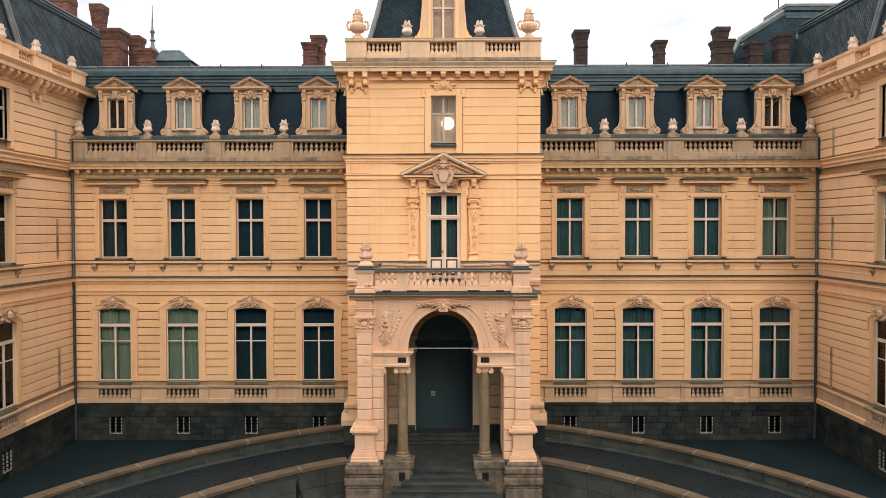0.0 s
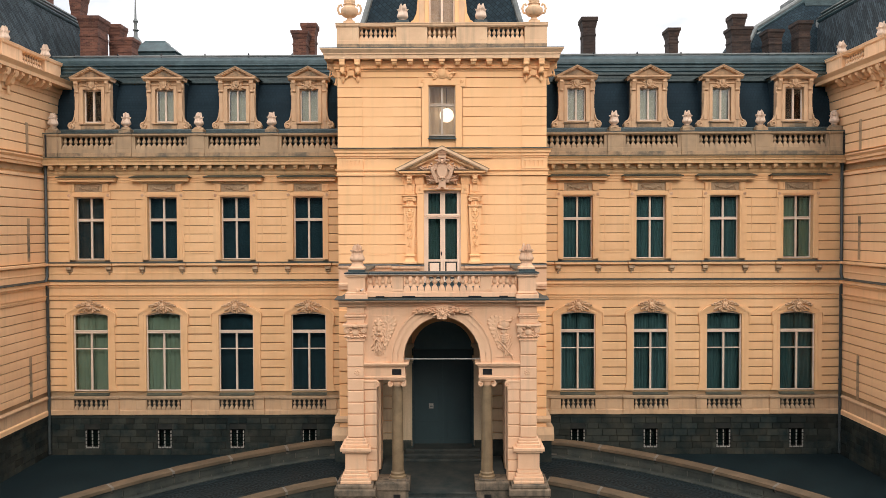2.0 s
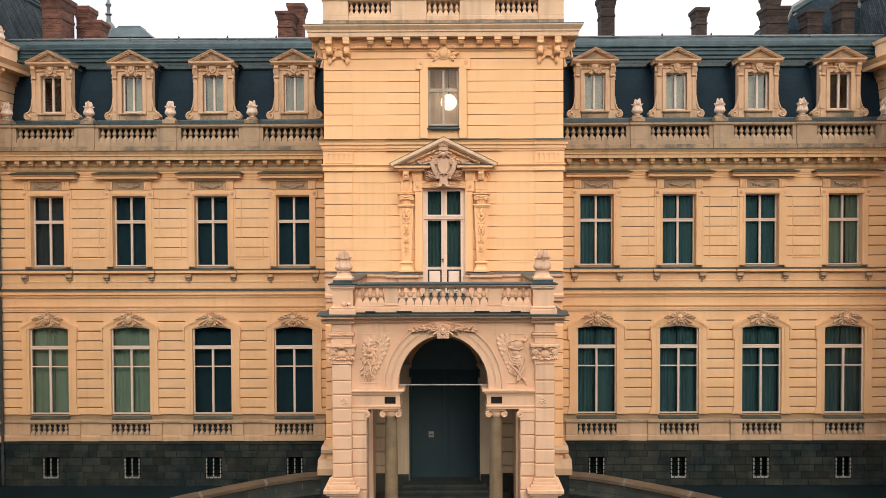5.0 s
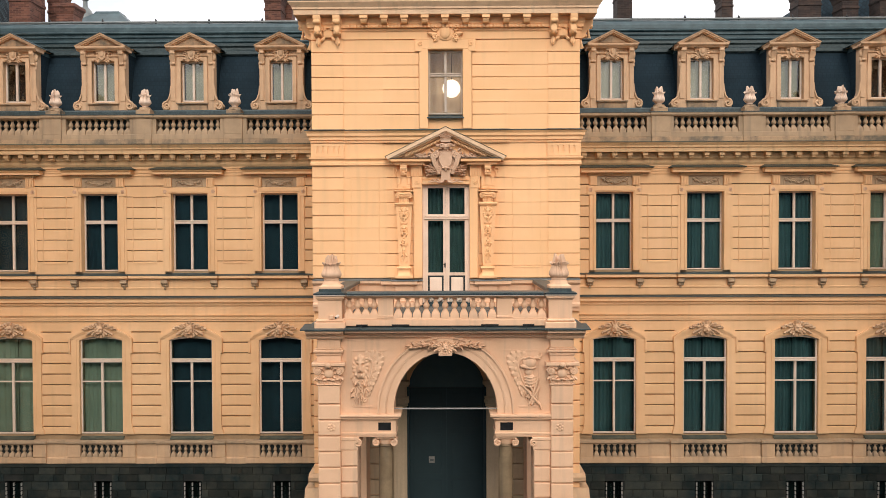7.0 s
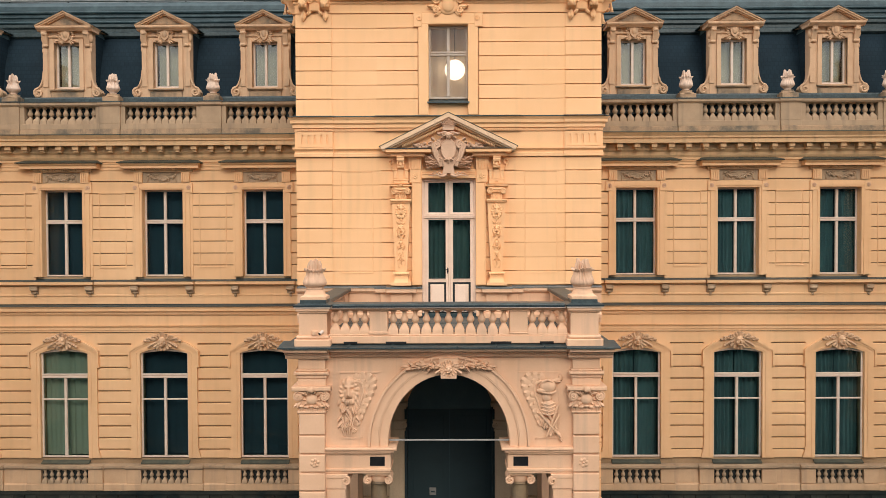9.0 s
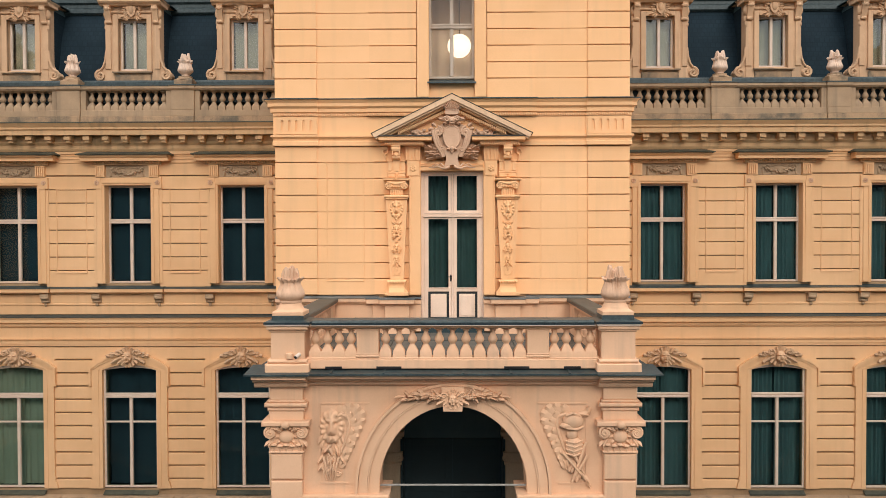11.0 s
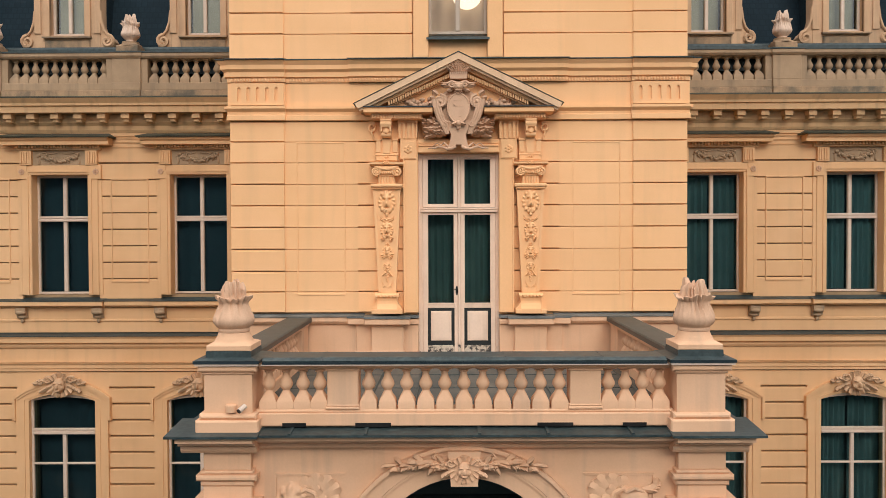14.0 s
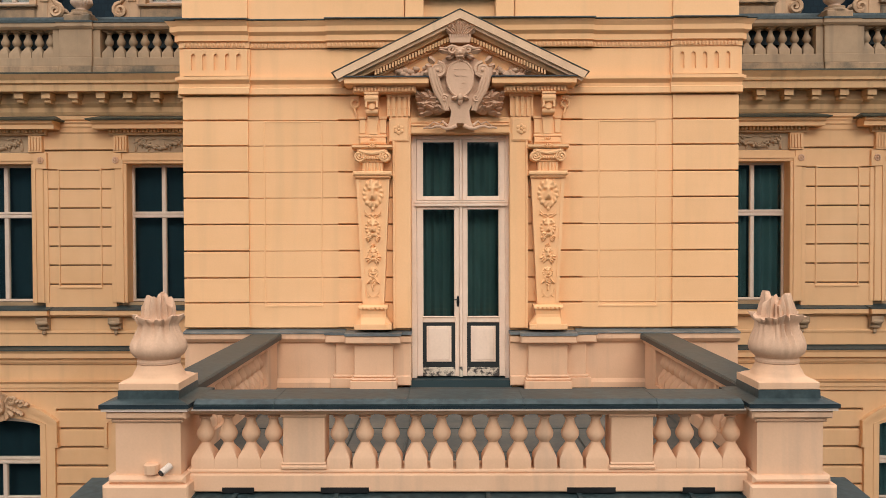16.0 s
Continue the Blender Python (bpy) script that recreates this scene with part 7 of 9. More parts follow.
        Shape().mould([(0.05, 8.345), (-0.18, 8.345), (-0.18, 8.36), (0.05, 8.4)], u, v).make("dado_flashing", LEADLIGHT, th, "grey lead cover")


door_case()

# ---- tower roof ----
seg = [("p", -4.5, -3.55), ("r", -3.55, -1.95), ("p", -1.95, -0.62), ("r", -0.62, 0.62), ("p", 0.62, 1.95), ("r", 1.95, 3.55), ("p", 3.55, 4.5)]
roof_balustrade("balustrade_tower", pose(0, 0.05, 0), seg, 17.67, "pale stucco balustrade on the tower's cornice", BAL_TOWER, PALEWEATHER, PALEWEATHER, 0.56, 0.2, 0.33)
for k in (-1, 1):
    m = pose(k * 4.3, 0.5, 0, 0, 0, 90)
    roof_balustrade("balustrade_tower_side", m, [("r", 0.0, 1.5), ("p", 1.5, 2.4), ("r", 2.4, 4.5)], 17.67, "pale stucco balustrade along the tower's side", BAL_TOWER, PALEWEATHER, PALEWEATHER, 0.56, 0.2, 0.33)
    tagged(new("flame_urn", URN_SMALL), "weathered stone flame urn on the tower balustrade", "urn", "roof urns").matrix_world = pose(k * 1.68, 0.05, 18.86)
    Shape().box(-0.26, 0.26, -0.24, 0.24, 18.73, 18.86).make("urn_base", LEAD)
    bpy.context.view_layer.update()
    ob = scene.objects[-1]
    ob.matrix_world = pose(k * 1.68, 0.05, 0)
    tagged(ob, "lead-covered block under an urn", "urn base", "roof urns")


def vase(m):
    th = thing("handled_vase", m, "pale stone vase with two handles and a flame", "vase", "tower vases")
    s = Shape().box(-0.3, 0.3, -0.3, 0.3, 0, 0.12, 0.02)
    s.lathe([(0.22, 0.12), (0.24, 0.18), (0.15, 0.26), (0.15, 0.32), (0.34, 0.4), (0.46, 0.54), (0.48, 0.7), (0.46, 0.78), (0.34, 0.85), (0.3, 0.93), (0.36, 0.99), (0.26, 1.05)], n=18)
    s.lathe([(0.26, 1.05), (0.3, 1.16), (0.24, 1.3), (0.3, 1.37), (0.16, 1.44)], n=16, wob=0.08)
    s.make("body", PALEWEATHER, th, "", True)
    fl = Shape()
    for i in range(6):
        a = i * math.pi / 3
        fl.tube([(0.08 * math.cos(a), 0.08 * math.sin(a), 1.38), (0.16 * math.cos(a), 0.16 * math.sin(a), 1.5), (0.1 * math.cos(a + 0.5), 0.1 * math.sin(a + 0.5), 1.64 + 0.04 * (i % 2))], 0.085, 6, 0.4)
    fl.make("flame", PALEWEATHER, th, "", True)
    for k in (-1, 1):
        Shape().tube([(k * 0.36, 0, 0.52), (k * 0.56, 0, 0.56), (k * 0.63, 0, 0.78), (k * 0.56, 0, 0.96), (k * 0.46, 0, 1.0), (k * 0.4, 0, 0.9)], 0.075, 8, 0.75).make("handle", PALEWEATHER, th, "", True)


for k in (-1, 1):
    vase(pose(k * 3.97, 0.05, 18.73) @ Matrix.Diagonal((0.8, 0.8, 0.84, 1)))

th = thing("roof_tower", pose(0, 0, 0), "steep blue-grey slate tower roof with lead hips", "roof", kind="structure")
ZB, ZT, HB, HT, YB, YT = 18.2, 26.0, 3.75, 1.95, 0.75, 2.5
lvl = []
for i in range(9):
    t = i / 8
    q = t ** 0.85
    lvl.append((HB + (HT - HB) * q, YB + (YT - YB) * q, 7.2 - (YB + (YT - YB) * q) * 0.6, ZB + (ZT - ZB) * t))
s = Shape()
v, f = [], []
for h, y0, y1, z in lvl:
    v += [(-h, y0, z), (h, y0, z), (h, y1, z), (-h, y1, z)]
for j in range(8):
    for i in range(4):
        f.append((j * 4 + i, j * 4 + (i + 1) % 4, j * 4 + 4 + (i + 1) % 4, j * 4 + 4 + i))
f += [(0, 1, 2, 3), (32, 33, 34, 35)]
uv_roof(s.add(v, f).make("slates", SLATE_TOWER, th))
for k in (-1, 1):
    Shape().tube([(k * h, y0 - 0.02, z) for h, y0, y1, z in lvl], 0.13, 8).make("lead_hip", LEADLIGHT, th, "grey lead hip roll")
Shape().box(-HB - 0.1, HB + 0.1, 0.45, 0.95, 18.2, 18.85).make("lead_foot", LEAD, th)
Shape().box(-4.4, 4.4, 0.1, 7.0, 17.7, 17.82).make("gutter_floor", LEAD, th)

th = thing("tower_dormer", pose(0, 0, 0), "tall pale stucco dormer with white window in the tower roof", "dormer", kind="structure")
s = Shape().box(-1.0, -0.56, 0.35, 2.4, 18.3, 23.5, 0.02).box(0.56, 1.0, 0.35, 2.4, 18.3, 23.5, 0.02).box(-0.56, 0.56, 0.35, 2.4, 18.3, 18.75).box(-0.56, 0.56, 0.35, 2.4, 22.2, 23.5)
s.make("body", PALEWEATHER, th)
Shape().box(-0.74, -0.56, 0.28, 0.4, 18.7, 22.3, 0.02).box(0.56, 0.74, 0.28, 0.4, 18.7, 22.3, 0.02).make("surround", TOWER, th)
for k in (-1, 1):
    fs = Shape().prism([(k * 1.0, 20.4), (k * 1.0, 18.5), (k * 1.35, 18.5), (k * 1.4, 18.75), (k * 1.25, 18.98), (k * 1.1, 19.3)], "y", 0.4, 0.7)
    fs.scroll(k * 1.2, 18.78, 0.17, 0.38, 0.05, -k, math.pi / 2).make("foot_scroll", TOWER, th, "", True)
Shape().mould([(2.3, 23.5), (0.1, 23.5), (0.0, 23.7), (2.3, 23.8)], -1.25, 1.25).make("cornice", TOWER, th)
sash(th, -0.56, 0.56, 18.76, 22.2, 0.55, ((20.3, 0.1), (21.2, 0.1)), glass=GLASS_CLEAR, mat=OLDWHITE, w=0.07)
curtain(-0.55, 0.55, 18.8, 22.2, 0.85, STONEGREY, "dusty pale brown blind behind the tower dormer", 3, 0.01)


# ---- the portal: serliana porch that carries the balcony ----
def portal():
    th = thing("portal", pose(0, 0, 0), "pinkish stucco entrance porch with round arch and carved spandrels", "porch", kind="structure")
    Y = PORTAL_Y
    # arch wall over the opening
    arch = [(1.43 * math.cos(math.pi - math.pi * i / 28), 5.04 + 1.6 * math.sin(math.pi * i / 28)) for i in range(29)]
    Shape().prism([(-3.0, 4.9), (-3.0, 7.06), (3.0, 7.06), (3.0, 4.9), (1.43, 4.9)] + arch[::-1] + [(-1.43, 4.9)], "y", Y, Y + 0.7).make("arch_wall", PORTAL, th)
    def archline(r, dz=0.0):
        return [(-r, 4.947)] + [(r * math.cos(math.pi - math.pi * i / 28), 5.04 + (r + 0.17) * math.sin(math.pi * i / 28)) for i in range(29)] + [(r, 4.947)]
    for r0, r1, pr in ((1.44, 1.63, 0.03), (1.635, 1.665, 0.055), (1.67, 1.84, 0.06), (1.845, 1.9, 0.11)):
        Shape().ring(archline(r0), archline(r1), Y - pr, Y + 0.05).make("archivolt", PORTAL, th)
    Shape().tube([(-1.44, Y + 0.2, 5.04), (1.44, Y + 0.2, 5.04)], 0.022).make("tie_rod", BARS, th, "thin white tie rod")
    # keystone and branches
    ks = Shape().prism([(-0.18, 6.58), (0.18, 6.58), (0.22, 7.05), (-0.22, 7.05)], "y", Y - 0.2, Y)
    grotesque(ks, 0, Y - 0.18, 6.84, 0.36)
    for k in (-1, 1):
        # leafy branch that lies over the arch's crown, its leaves uneven
        random.seed(12)
        for j in range(34):
            q = random.random()
            x, z = k * (0.24 + 0.66 * q), 6.84 + 0.06 * math.sin(q * 3.0) - 0.05 * q + random.uniform(-0.035, 0.035)
            ks.leaf(x, z, Y - 0.13 - 0.05 * random.random(), random.uniform(0.1, 0.17), random.uniform(0.055, 0.09), math.pi / 2 - k * (math.pi / 2 + random.uniform(-1.0, 0.9)), 0.06, j % 3 == 0)
            if j % 4 == 0:
                ks.ball((x, Y - 0.19, z), (0.024, 0.024, 0.024), 6, 5)
        ks.leaf(k * 0.92, 6.86, Y - 0.16, 0.2, 0.06, math.pi / 2 - k * 1.65, 0.04)
        ks.tube([(k * 0.18, Y - 0.16, 6.85), (k * 0.6, Y - 0.17, 6.9), (k * 1.0, Y - 0.15, 6.86)], 0.022, 5, 0.5)
        ks.tube([(k * 0.2, Y - 0.16, 6.8), (k * 0.34, Y - 0.17, 6.92), (k * 0.42, Y - 0.17, 6.97), (k * 0.38, Y - 0.16, 7.02)], 0.024, 5, 0.7)
    ks.make("keystone_garland", PORTAL, th, "carved mask keystone with oak branches", True)
    for k in (-1, 1):
        # trophy in the spandrel: a wing whose feathers follow the arch, a lion mask on one side, a plumed helmet on the other
        sp = Shape()
        tips = [(2.2, 6.64), (2.05, 6.68), (1.88, 6.68), (1.74, 6.6), (1.69, 6.46), (1.74, 6.3), (1.8, 6.14), (1.87, 5.98), (1.94, 5.83), (2.0, 5.69), (2.06, 5.55), (2.12, 5.42)]
        roots = [(2.22, 6.4), (2.16, 6.42), (2.1, 6.42), (2.06, 6.38), (2.04, 6.3), (2.04, 6.2), (2.06, 6.08), (2.09, 5.96), (2.13, 5.84), (2.17, 5.72), (2.2, 5.6), (2.23, 5.48)]
        def along(pts, t):
            q = t * (len(pts) - 1)
            i = min(int(q), len(pts) - 2)
            return [pts[i][c] + (pts[i + 1][c] - pts[i][c]) * (q - i) for c in (0, 1)]
        sp.prism([(k * x, z) for x, z in tips + roots[::-1]], "y", Y - 0.02, Y + 0.01)
        for tier, (n_f, ln, wd, up) in enumerate(((11, 1.05, 0.2, 0.05), (7, 0.5, 0.17, 0.05))):
            for j in range(n_f):
                t = (j + 0.5) / n_f
                (x0, z0), (x1, z1) = along(roots, t), along(tips, t)
                d = math.hypot(x1 - x0, z1 - z0) * ln
                sp.leaf(k * x0, z0, Y - 0.012 - 0.008 * tier, d, wd * (1.1 if t < 0.35 else 0.9), math.atan2(z1 - z0, k * (x1 - x0)), up, True)
        sp.tube([(k * x, Y - 0.045, z) for x, z in ((2.3, 6.42), (2.16, 6.5), (2.04, 6.44), (2.0, 6.3), (2.04, 6.12), (2.1, 5.94), (2.18, 5.74), (2.26, 5.5))], 0.038, 7, 0.6)
        if k < 0:
            # lion mask: broad brow, long nose, heavy muzzle, mane running down into leaves
            cx = k * 2.36
            relief(sp, cx + 0.01, 6.24, Y - 0.005, 0.26, 0.36, 0.17, 44)
            for e in (-1, 1):
                for j in range(3):
                    sp.leaf(cx + e * (0.17 - 0.03 * j), 6.1 - 0.1 * j, Y - 0.01, 0.22, 0.1, -math.pi / 2 + e * (0.4 - 0.15 * j), 0.05)
            for j in range(14):
                sp.leaf(cx + 0.07 * (j % 5 - 2), 5.9 - 0.085 * (j // 5) * 2 - 0.03 * (j % 2), Y - 0.03, 0.2, 0.08, -math.pi / 2 + 0.7 * math.sin(j * 2.3), 0.07, j % 3 > 0)
            for j in range(5):
                sp.tube([(cx - 0.16 + 0.08 * j, Y - 0.05, 5.68), (cx - 0.1 + 0.05 * j, Y - 0.08, 5.5), (cx - 0.15 + 0.06 * j, Y - 0.06, 5.36), (cx - 0.1 + 0.04 * j, Y - 0.03, 5.2)], 0.026, 6, 0.6)
            sp.scroll(cx - 0.12, 5.46, 0.07, Y - 0.06, 0.022, 1, 1.0).scroll(cx + 0.13, 5.34, 0.06, Y - 0.05, 0.02, -1, 0.3)
        else:
            # helmet with a peak and a plume, armour and crossed staves under it
            cx = k * 2.32
            sp.ball((cx, Y - 0.04, 6.36), (0.2, 0.13, 0.17), 18, 12).ball((cx - 0.12, Y - 0.06, 6.27), (0.14, 0.1, 0.07), 12, 8)
            sp.tube([(cx - 0.24, Y - 0.08, 6.28), (cx - 0.1, Y - 0.14, 6.23), (cx + 0.06, Y - 0.13, 6.21), (cx + 0.19, Y - 0.06, 6.25)], 0.026, 7)
            sp.tube([(cx - 0.14, Y - 0.13, 6.47), (cx - 0.02, Y - 0.16, 6.53), (cx + 0.12, Y - 0.1, 6.47)], 0.024, 6)
            for j in range(6):
                sp.leaf(cx + 0.1 + 0.03 * j, 6.5 - 0.01 * j, Y - 0.05, 0.2, 0.09, 0.5 + 0.28 * j - 0.6, 0.06, True)
            sp.ball((cx - 0.02, Y - 0.03, 6.1), (0.12, 0.08, 0.11), 12, 8).ball((cx + 0.02, Y - 0.04, 5.85), (0.17, 0.09, 0.2), 14, 10)
            for j in range(4):
                sp.tube([(cx - 0.15, Y - 0.09, 5.98 - 0.08 * j), (cx + 0.02, Y - 0.14, 5.94 - 0.08 * j), (cx + 0.18, Y - 0.08, 5.99 - 0.08 * j)], 0.018, 5)
            for x0, z0, x1, z1 in ((-0.2, 5.75, 0.27, 5.2), (0.24, 5.95, -0.02, 5.18), (-0.12, 5.98, 0.2, 5.36), (0.27, 5.7, 0.04, 5.3)):
                sp.tube([(cx + x0, Y - 0.07, z0), (cx + (x0 + x1) / 2, Y - 0.11, (z0 + z1) / 2), (cx + x1, Y - 0.06, z1)], 0.032, 7, 0.8)
            for j in range(9):
                sp.leaf(cx - 0.1 + 0.045 * j, 5.62 - 0.05 * j + 0.04 * (j % 2), Y - 0.04, 0.17, 0.08, -math.pi / 2 + 0.8 * math.sin(j * 1.9), 0.07, j % 2 > 0)
            sp.scroll(cx + 0.08, 5.26, 0.07, Y - 0.06, 0.022, 1, 1.0).scroll(cx - 0.1, 5.46, 0.05, Y - 0.05, 0.018, -1, 0.3)
        sp.v = [(x, Y + 0.85 * (y - Y) if y < Y else y, z) for x, y, z in sp.v]
        sp.make("spandrel_relief", PORTAL, th, "carved wing and lion mask in relief" if k < 0 else "carved wing, helmet and arms in relief", True)
        f = Shape().ring([(k * 2.57, 5.16), (k * 2.57, 6.68), (k * 1.66, 6.68)], [(k * 2.6, 5.13), (k * 2.6, 6.71), (k * 1.62, 6.71)], Y - 0.02, Y + 0.02)
        f.box(*sorted((k * 2.02, k * 2.57)), Y - 0.02, Y + 0.02, 5.13, 5.16)
        f.make("spandrel_frame", PORTAL, th)
        # impost entablature
        a, b = sorted((k * 1.38, k * 2.95))
        s = Shape().box(a, b, Y - 0.02, Y + 0.72, 4.3, 4.36, 0.01).box(a - 0.02, b + 0.02, Y - 0.045, Y + 0.72, 4.36, 4.42, 0.01).box(a, b, Y - 0.0, Y + 0.7, 4.42, 4.76).box(a, b, Y - 0.05, Y + 0.74, 4.76, 4.81, 0.01)
        a2, b2 = sorted((k * 1.3, k * 2.95))
        s.box(a2, b2, Y - 0.1, Y + 0.78, 4.81, 4.87, 0.015)
        a2, b2 = sorted((k * 1.23, k * 2.95))
        s.box(a2, b2, Y - 0.15, Y + 0.82, 4.87, 4.945, 0.02)
        s.make("impost", PORTAL, th)
        # flat black patch in place of the shaded recess
        Shape().box(k * 1.69 - 0.175, k * 1.69 + 0.175, Y - 0.006, Y + 0.1, 4.48, 4.7).make("lamp_niche", IRON, th, "flat dark patch for the shade in a rectangular recess")
        # corner pier: courses, capital, pedestal
        a, b = sorted((k * 2.92, k * 3.49))
        core = Shape().box(a, b, Y - 0.1, Y + 0.75, 0.5, 5.78)
        core.box(*sorted((k * 2.48, k * 2.92)), Y + 0.02, Y + 0.7, 0.5, 4.3)
        core.make("pier_core", PORTAL, th)
        zs = [5.76, 5.24, 4.8, 4.36, 3.92, 3.48, 3.04, 2.6, 2.16]
        for z1, z0 in zip(zs[:-1], zs[1:]):
            Shape().box(a - 0.02, b + 0.02, Y - 0.16, Y + 0.8, z0 + 0.016, z1 - 0.016, 0.02).make("pier_block", PORTAL, th)
        zs = [3.95, 3.48, 3.04, 2.6, 2.16, 1.72, 1.28, 0.84, 0.5]
        for z1, z0 in zip(zs[:-1], zs[1:]):
            u, w = sorted((k * 2.44, k * 2.9))
            Shape().box(u, w, Y - 0.04, Y + 0.72, z0 + 0.016, z1 - 0.016, 0.02).make("pier_block", PORTAL, th)
        q = Shape().box(k * 2.67 - 0.28, k * 2.67 + 0.28, Y - 0.08, Y + 0.74, 4.2, 4.3, 0.02).box(k * 2.67 - 0.25, k * 2.67 + 0.25, Y - 0.06, Y + 0.72, 3.96, 4.2)
        q.scroll(k * 2.43, 4.14, 0.1, Y - 0.06, 0.035, k, math.pi / 2).tube([(k * 2.43, Y - 0.06, 4.13), (k * 2.43, Y + 0.6, 4.13)], 0.09, 10)
        q.make("inner_capital", PORTAL, th, "", True)
        r = Shape().ball((k * 3.14, Y - 0.165, 4.6), (0.035, 0.035, 0.035), 8, 6)
        for j in range(6):
            aa = j * math.pi / 3 + 0.3
            r.ball((k * 3.14 + 0.075 * math.cos(aa), Y - 0.16, 4.6 + 0.075 * math.sin(aa)), (0.045, 0.025, 0.045), 8, 6)
        r.make("rosette", PORTAL, th, "", True)
        c = k * 3.205
        cp = Shape().box(c - 0.34, c + 0.34, Y - 0.18, Y + 0.8, 5.76, 5.81, 0.02).box(c - 0.31, c + 0.31, Y - 0.14, Y + 0.78, 5.81, 6.3)
        cp.box(c - 0.46, c + 0.46, Y - 0.27, Y + 0.88, 6.3, 6.4, 0.02)
        # small shield between scrolls, with hanging tassels on a plain neck
        cp.ball((c, Y - 0.14, 6.08), (0.15, 0.08, 0.13), 12, 8)
        for j in range(10):
            a = j * math.pi / 5
            cp.leaf(c + 0.1 * math.cos(a), 6.08 + 0.09 * math.sin(a), Y - 0.13, 0.12, 0.07, a, 0.06)
        for j in range(5):
            x = c - 0.24 + 0.12 * j
            cp.ball((x, Y - 0.17, 5.93 - 0.02 * (j % 2)), (0.06, 0.05, 0.035), 8, 5).tube([(x, Y - 0.16, 5.91), (x, Y - 0.16, 5.8)], 0.014, 5)
            cp.ball((x, Y - 0.165, 5.79), (0.02, 0.02, 0.03), 6, 4)
            cp.ball((c - 0.16 + 0.08 * j, Y - 0.2, 6.26), (0.035, 0.03, 0.03), 6, 4)
        for j in (-1, 1):
            cp.scroll(c + j * 0.3, 6.17, 0.12, Y - 0.21, 0.03, -j, math.pi / 2).scroll(c + j * 0.3, 6.17, 0.06, Y - 0.22, 0.03, -j, math.pi / 2)
            cp.tube([(c + j * 0.32, Y - 0.2, 6.18), (c + j * 0.32, Y + 0.7, 6.18)], 0.1, 12)
            cp.leaf(c + j * 0.24, 6.06, Y - 0.15, 0.2, 0.1, -math.pi / 2 + j * 0.5, 0.07).leaf(c + j * 0.3, 6.0, Y - 0.15, 0.14, 0.09, -math.pi / 2 + j * 0.9, 0.08)
            cp.leaf(c + j * 0.1, 6.2, Y - 0.18, 0.2, 0.08, math.pi / 2 - j * 1.2, 0.06)
        cp.ball((c, Y - 0.27, 6.34), (0.09, 0.06, 0.08))
        cp.make("composite_capital", PORTAL, th, "", True)
        s = Shape().box(c - 0.33, c + 0.33, Y - 0.14, Y + 0.75, 6.4, 6.58, 0.01).box(c - 0.36, c + 0.36, Y - 0.17, Y + 0.78, 6.58, 6.66, 0.02).box(c - 0.41, c + 0.41, Y - 0.22, Y + 0.82, 6.66, 6.74, 0.025).box(c - 0.36, c + 0.36, Y - 0.18, Y + 0.78, 6.74, 6.79, 0.02).box(c - 0.32, c + 0.32, Y - 0.14, Y + 0.75, 6.79, 7.06, 0.01)
        s.make("entablature_block", PORTAL, th)
        s = Shape()
        for z0, z1, e in ((2.04, 2.15, 0.02), (1.94, 2.04, 0.06), (1.82, 1.94, 0.12), (1.7, 1.82, 0.23), (1.62, 1.7, 0.16), (0.98, 1.62, 0.06), (0.84, 0.98, 0.09), (0.72, 0.84, 0.14), (0.6, 0.72, 0.2), (0.5, 0.6, 0.22)):
            s.box(c - 0.34 - e, c + 0.34 + e, Y - 0.16 - e, Y + 0.8 + e, z0, z1, 0.015)
        s.make("pier_pedestal", PORTAL, th)
        s = Shape()
        for z0, z1, e in ((0.36, 0.5, 0.24), (0.1, 0.36, 0.34), (-0.06, 0.1, 0.26), (-0.36, -0.06, 0.36), (-0.5, -0.36, 0.28), (GROUND, -0.5, 0.32)):
            s.box(c - 0.42 - e, c + 0.42 + e, Y - 0.3 - e, Y + 0.95 + e, z0, z1, 0.03)
        s.make("pier_plinth", PLINTH, th, "weathered grey stone plinth")
        # column on its pedestal
        c = k * 1.685
        s = Shape().box(*sorted((k * 1.27, k * 2.48)), Y - 0.1, Y + 0.8, GROUND, 0.16, 0.02)
        s.box(*sorted((k * 1.22, k * 2.5)), Y - 0.16, Y + 0.86, 0.16, 0.48, 0.03)
        s.box(c - 0.33, c + 0.33, Y + 0.02, Y + 0.68, 0.48, 0.55, 0.02)
        s.make("column_pedestal", PLINTH, th)
        # black patch on the pedestal face paints the vent's dark inside
        Shape().box(k * 1.696 - 0.13, k * 1.696 + 0.13, Y - 0.106, Y, -0.34, 0.015).make("vent", IRON, th, "flat black patch for the shade in a small vent")
        s = Shape().lathe([(0.3, 0.55), (0.31, 0.62), (0.25, 0.66), (0.27, 0.74), (0.225, 0.78), (0.215, 1.6), (0.19, 3.98), (0.22, 4.0), (0.2, 4.04)], c, Y + 0.35, 20)
        s.make("column", COLUMN, th, "dark worn stone column shaft", True)
        q = Shape().box(c - 0.28, c + 0.28, Y + 0.05, Y + 0.65, 4.22, 4.3, 0.02).lathe([(0.2, 4.04), (0.24, 4.1), (0.24, 4.22)], c, Y + 0.35, 16)
        for j in (-1, 1):
            q.scroll(c + j * 0.24, 4.12, 0.1, Y + 0.07, 0.035, -j, math.pi / 2).tube([(c + j * 0.24, Y + 0.07, 4.11), (c + j * 0.24, Y + 0.63, 4.11)], 0.09, 10)
        q.make("column_capital", PORTAL, th, "", True)
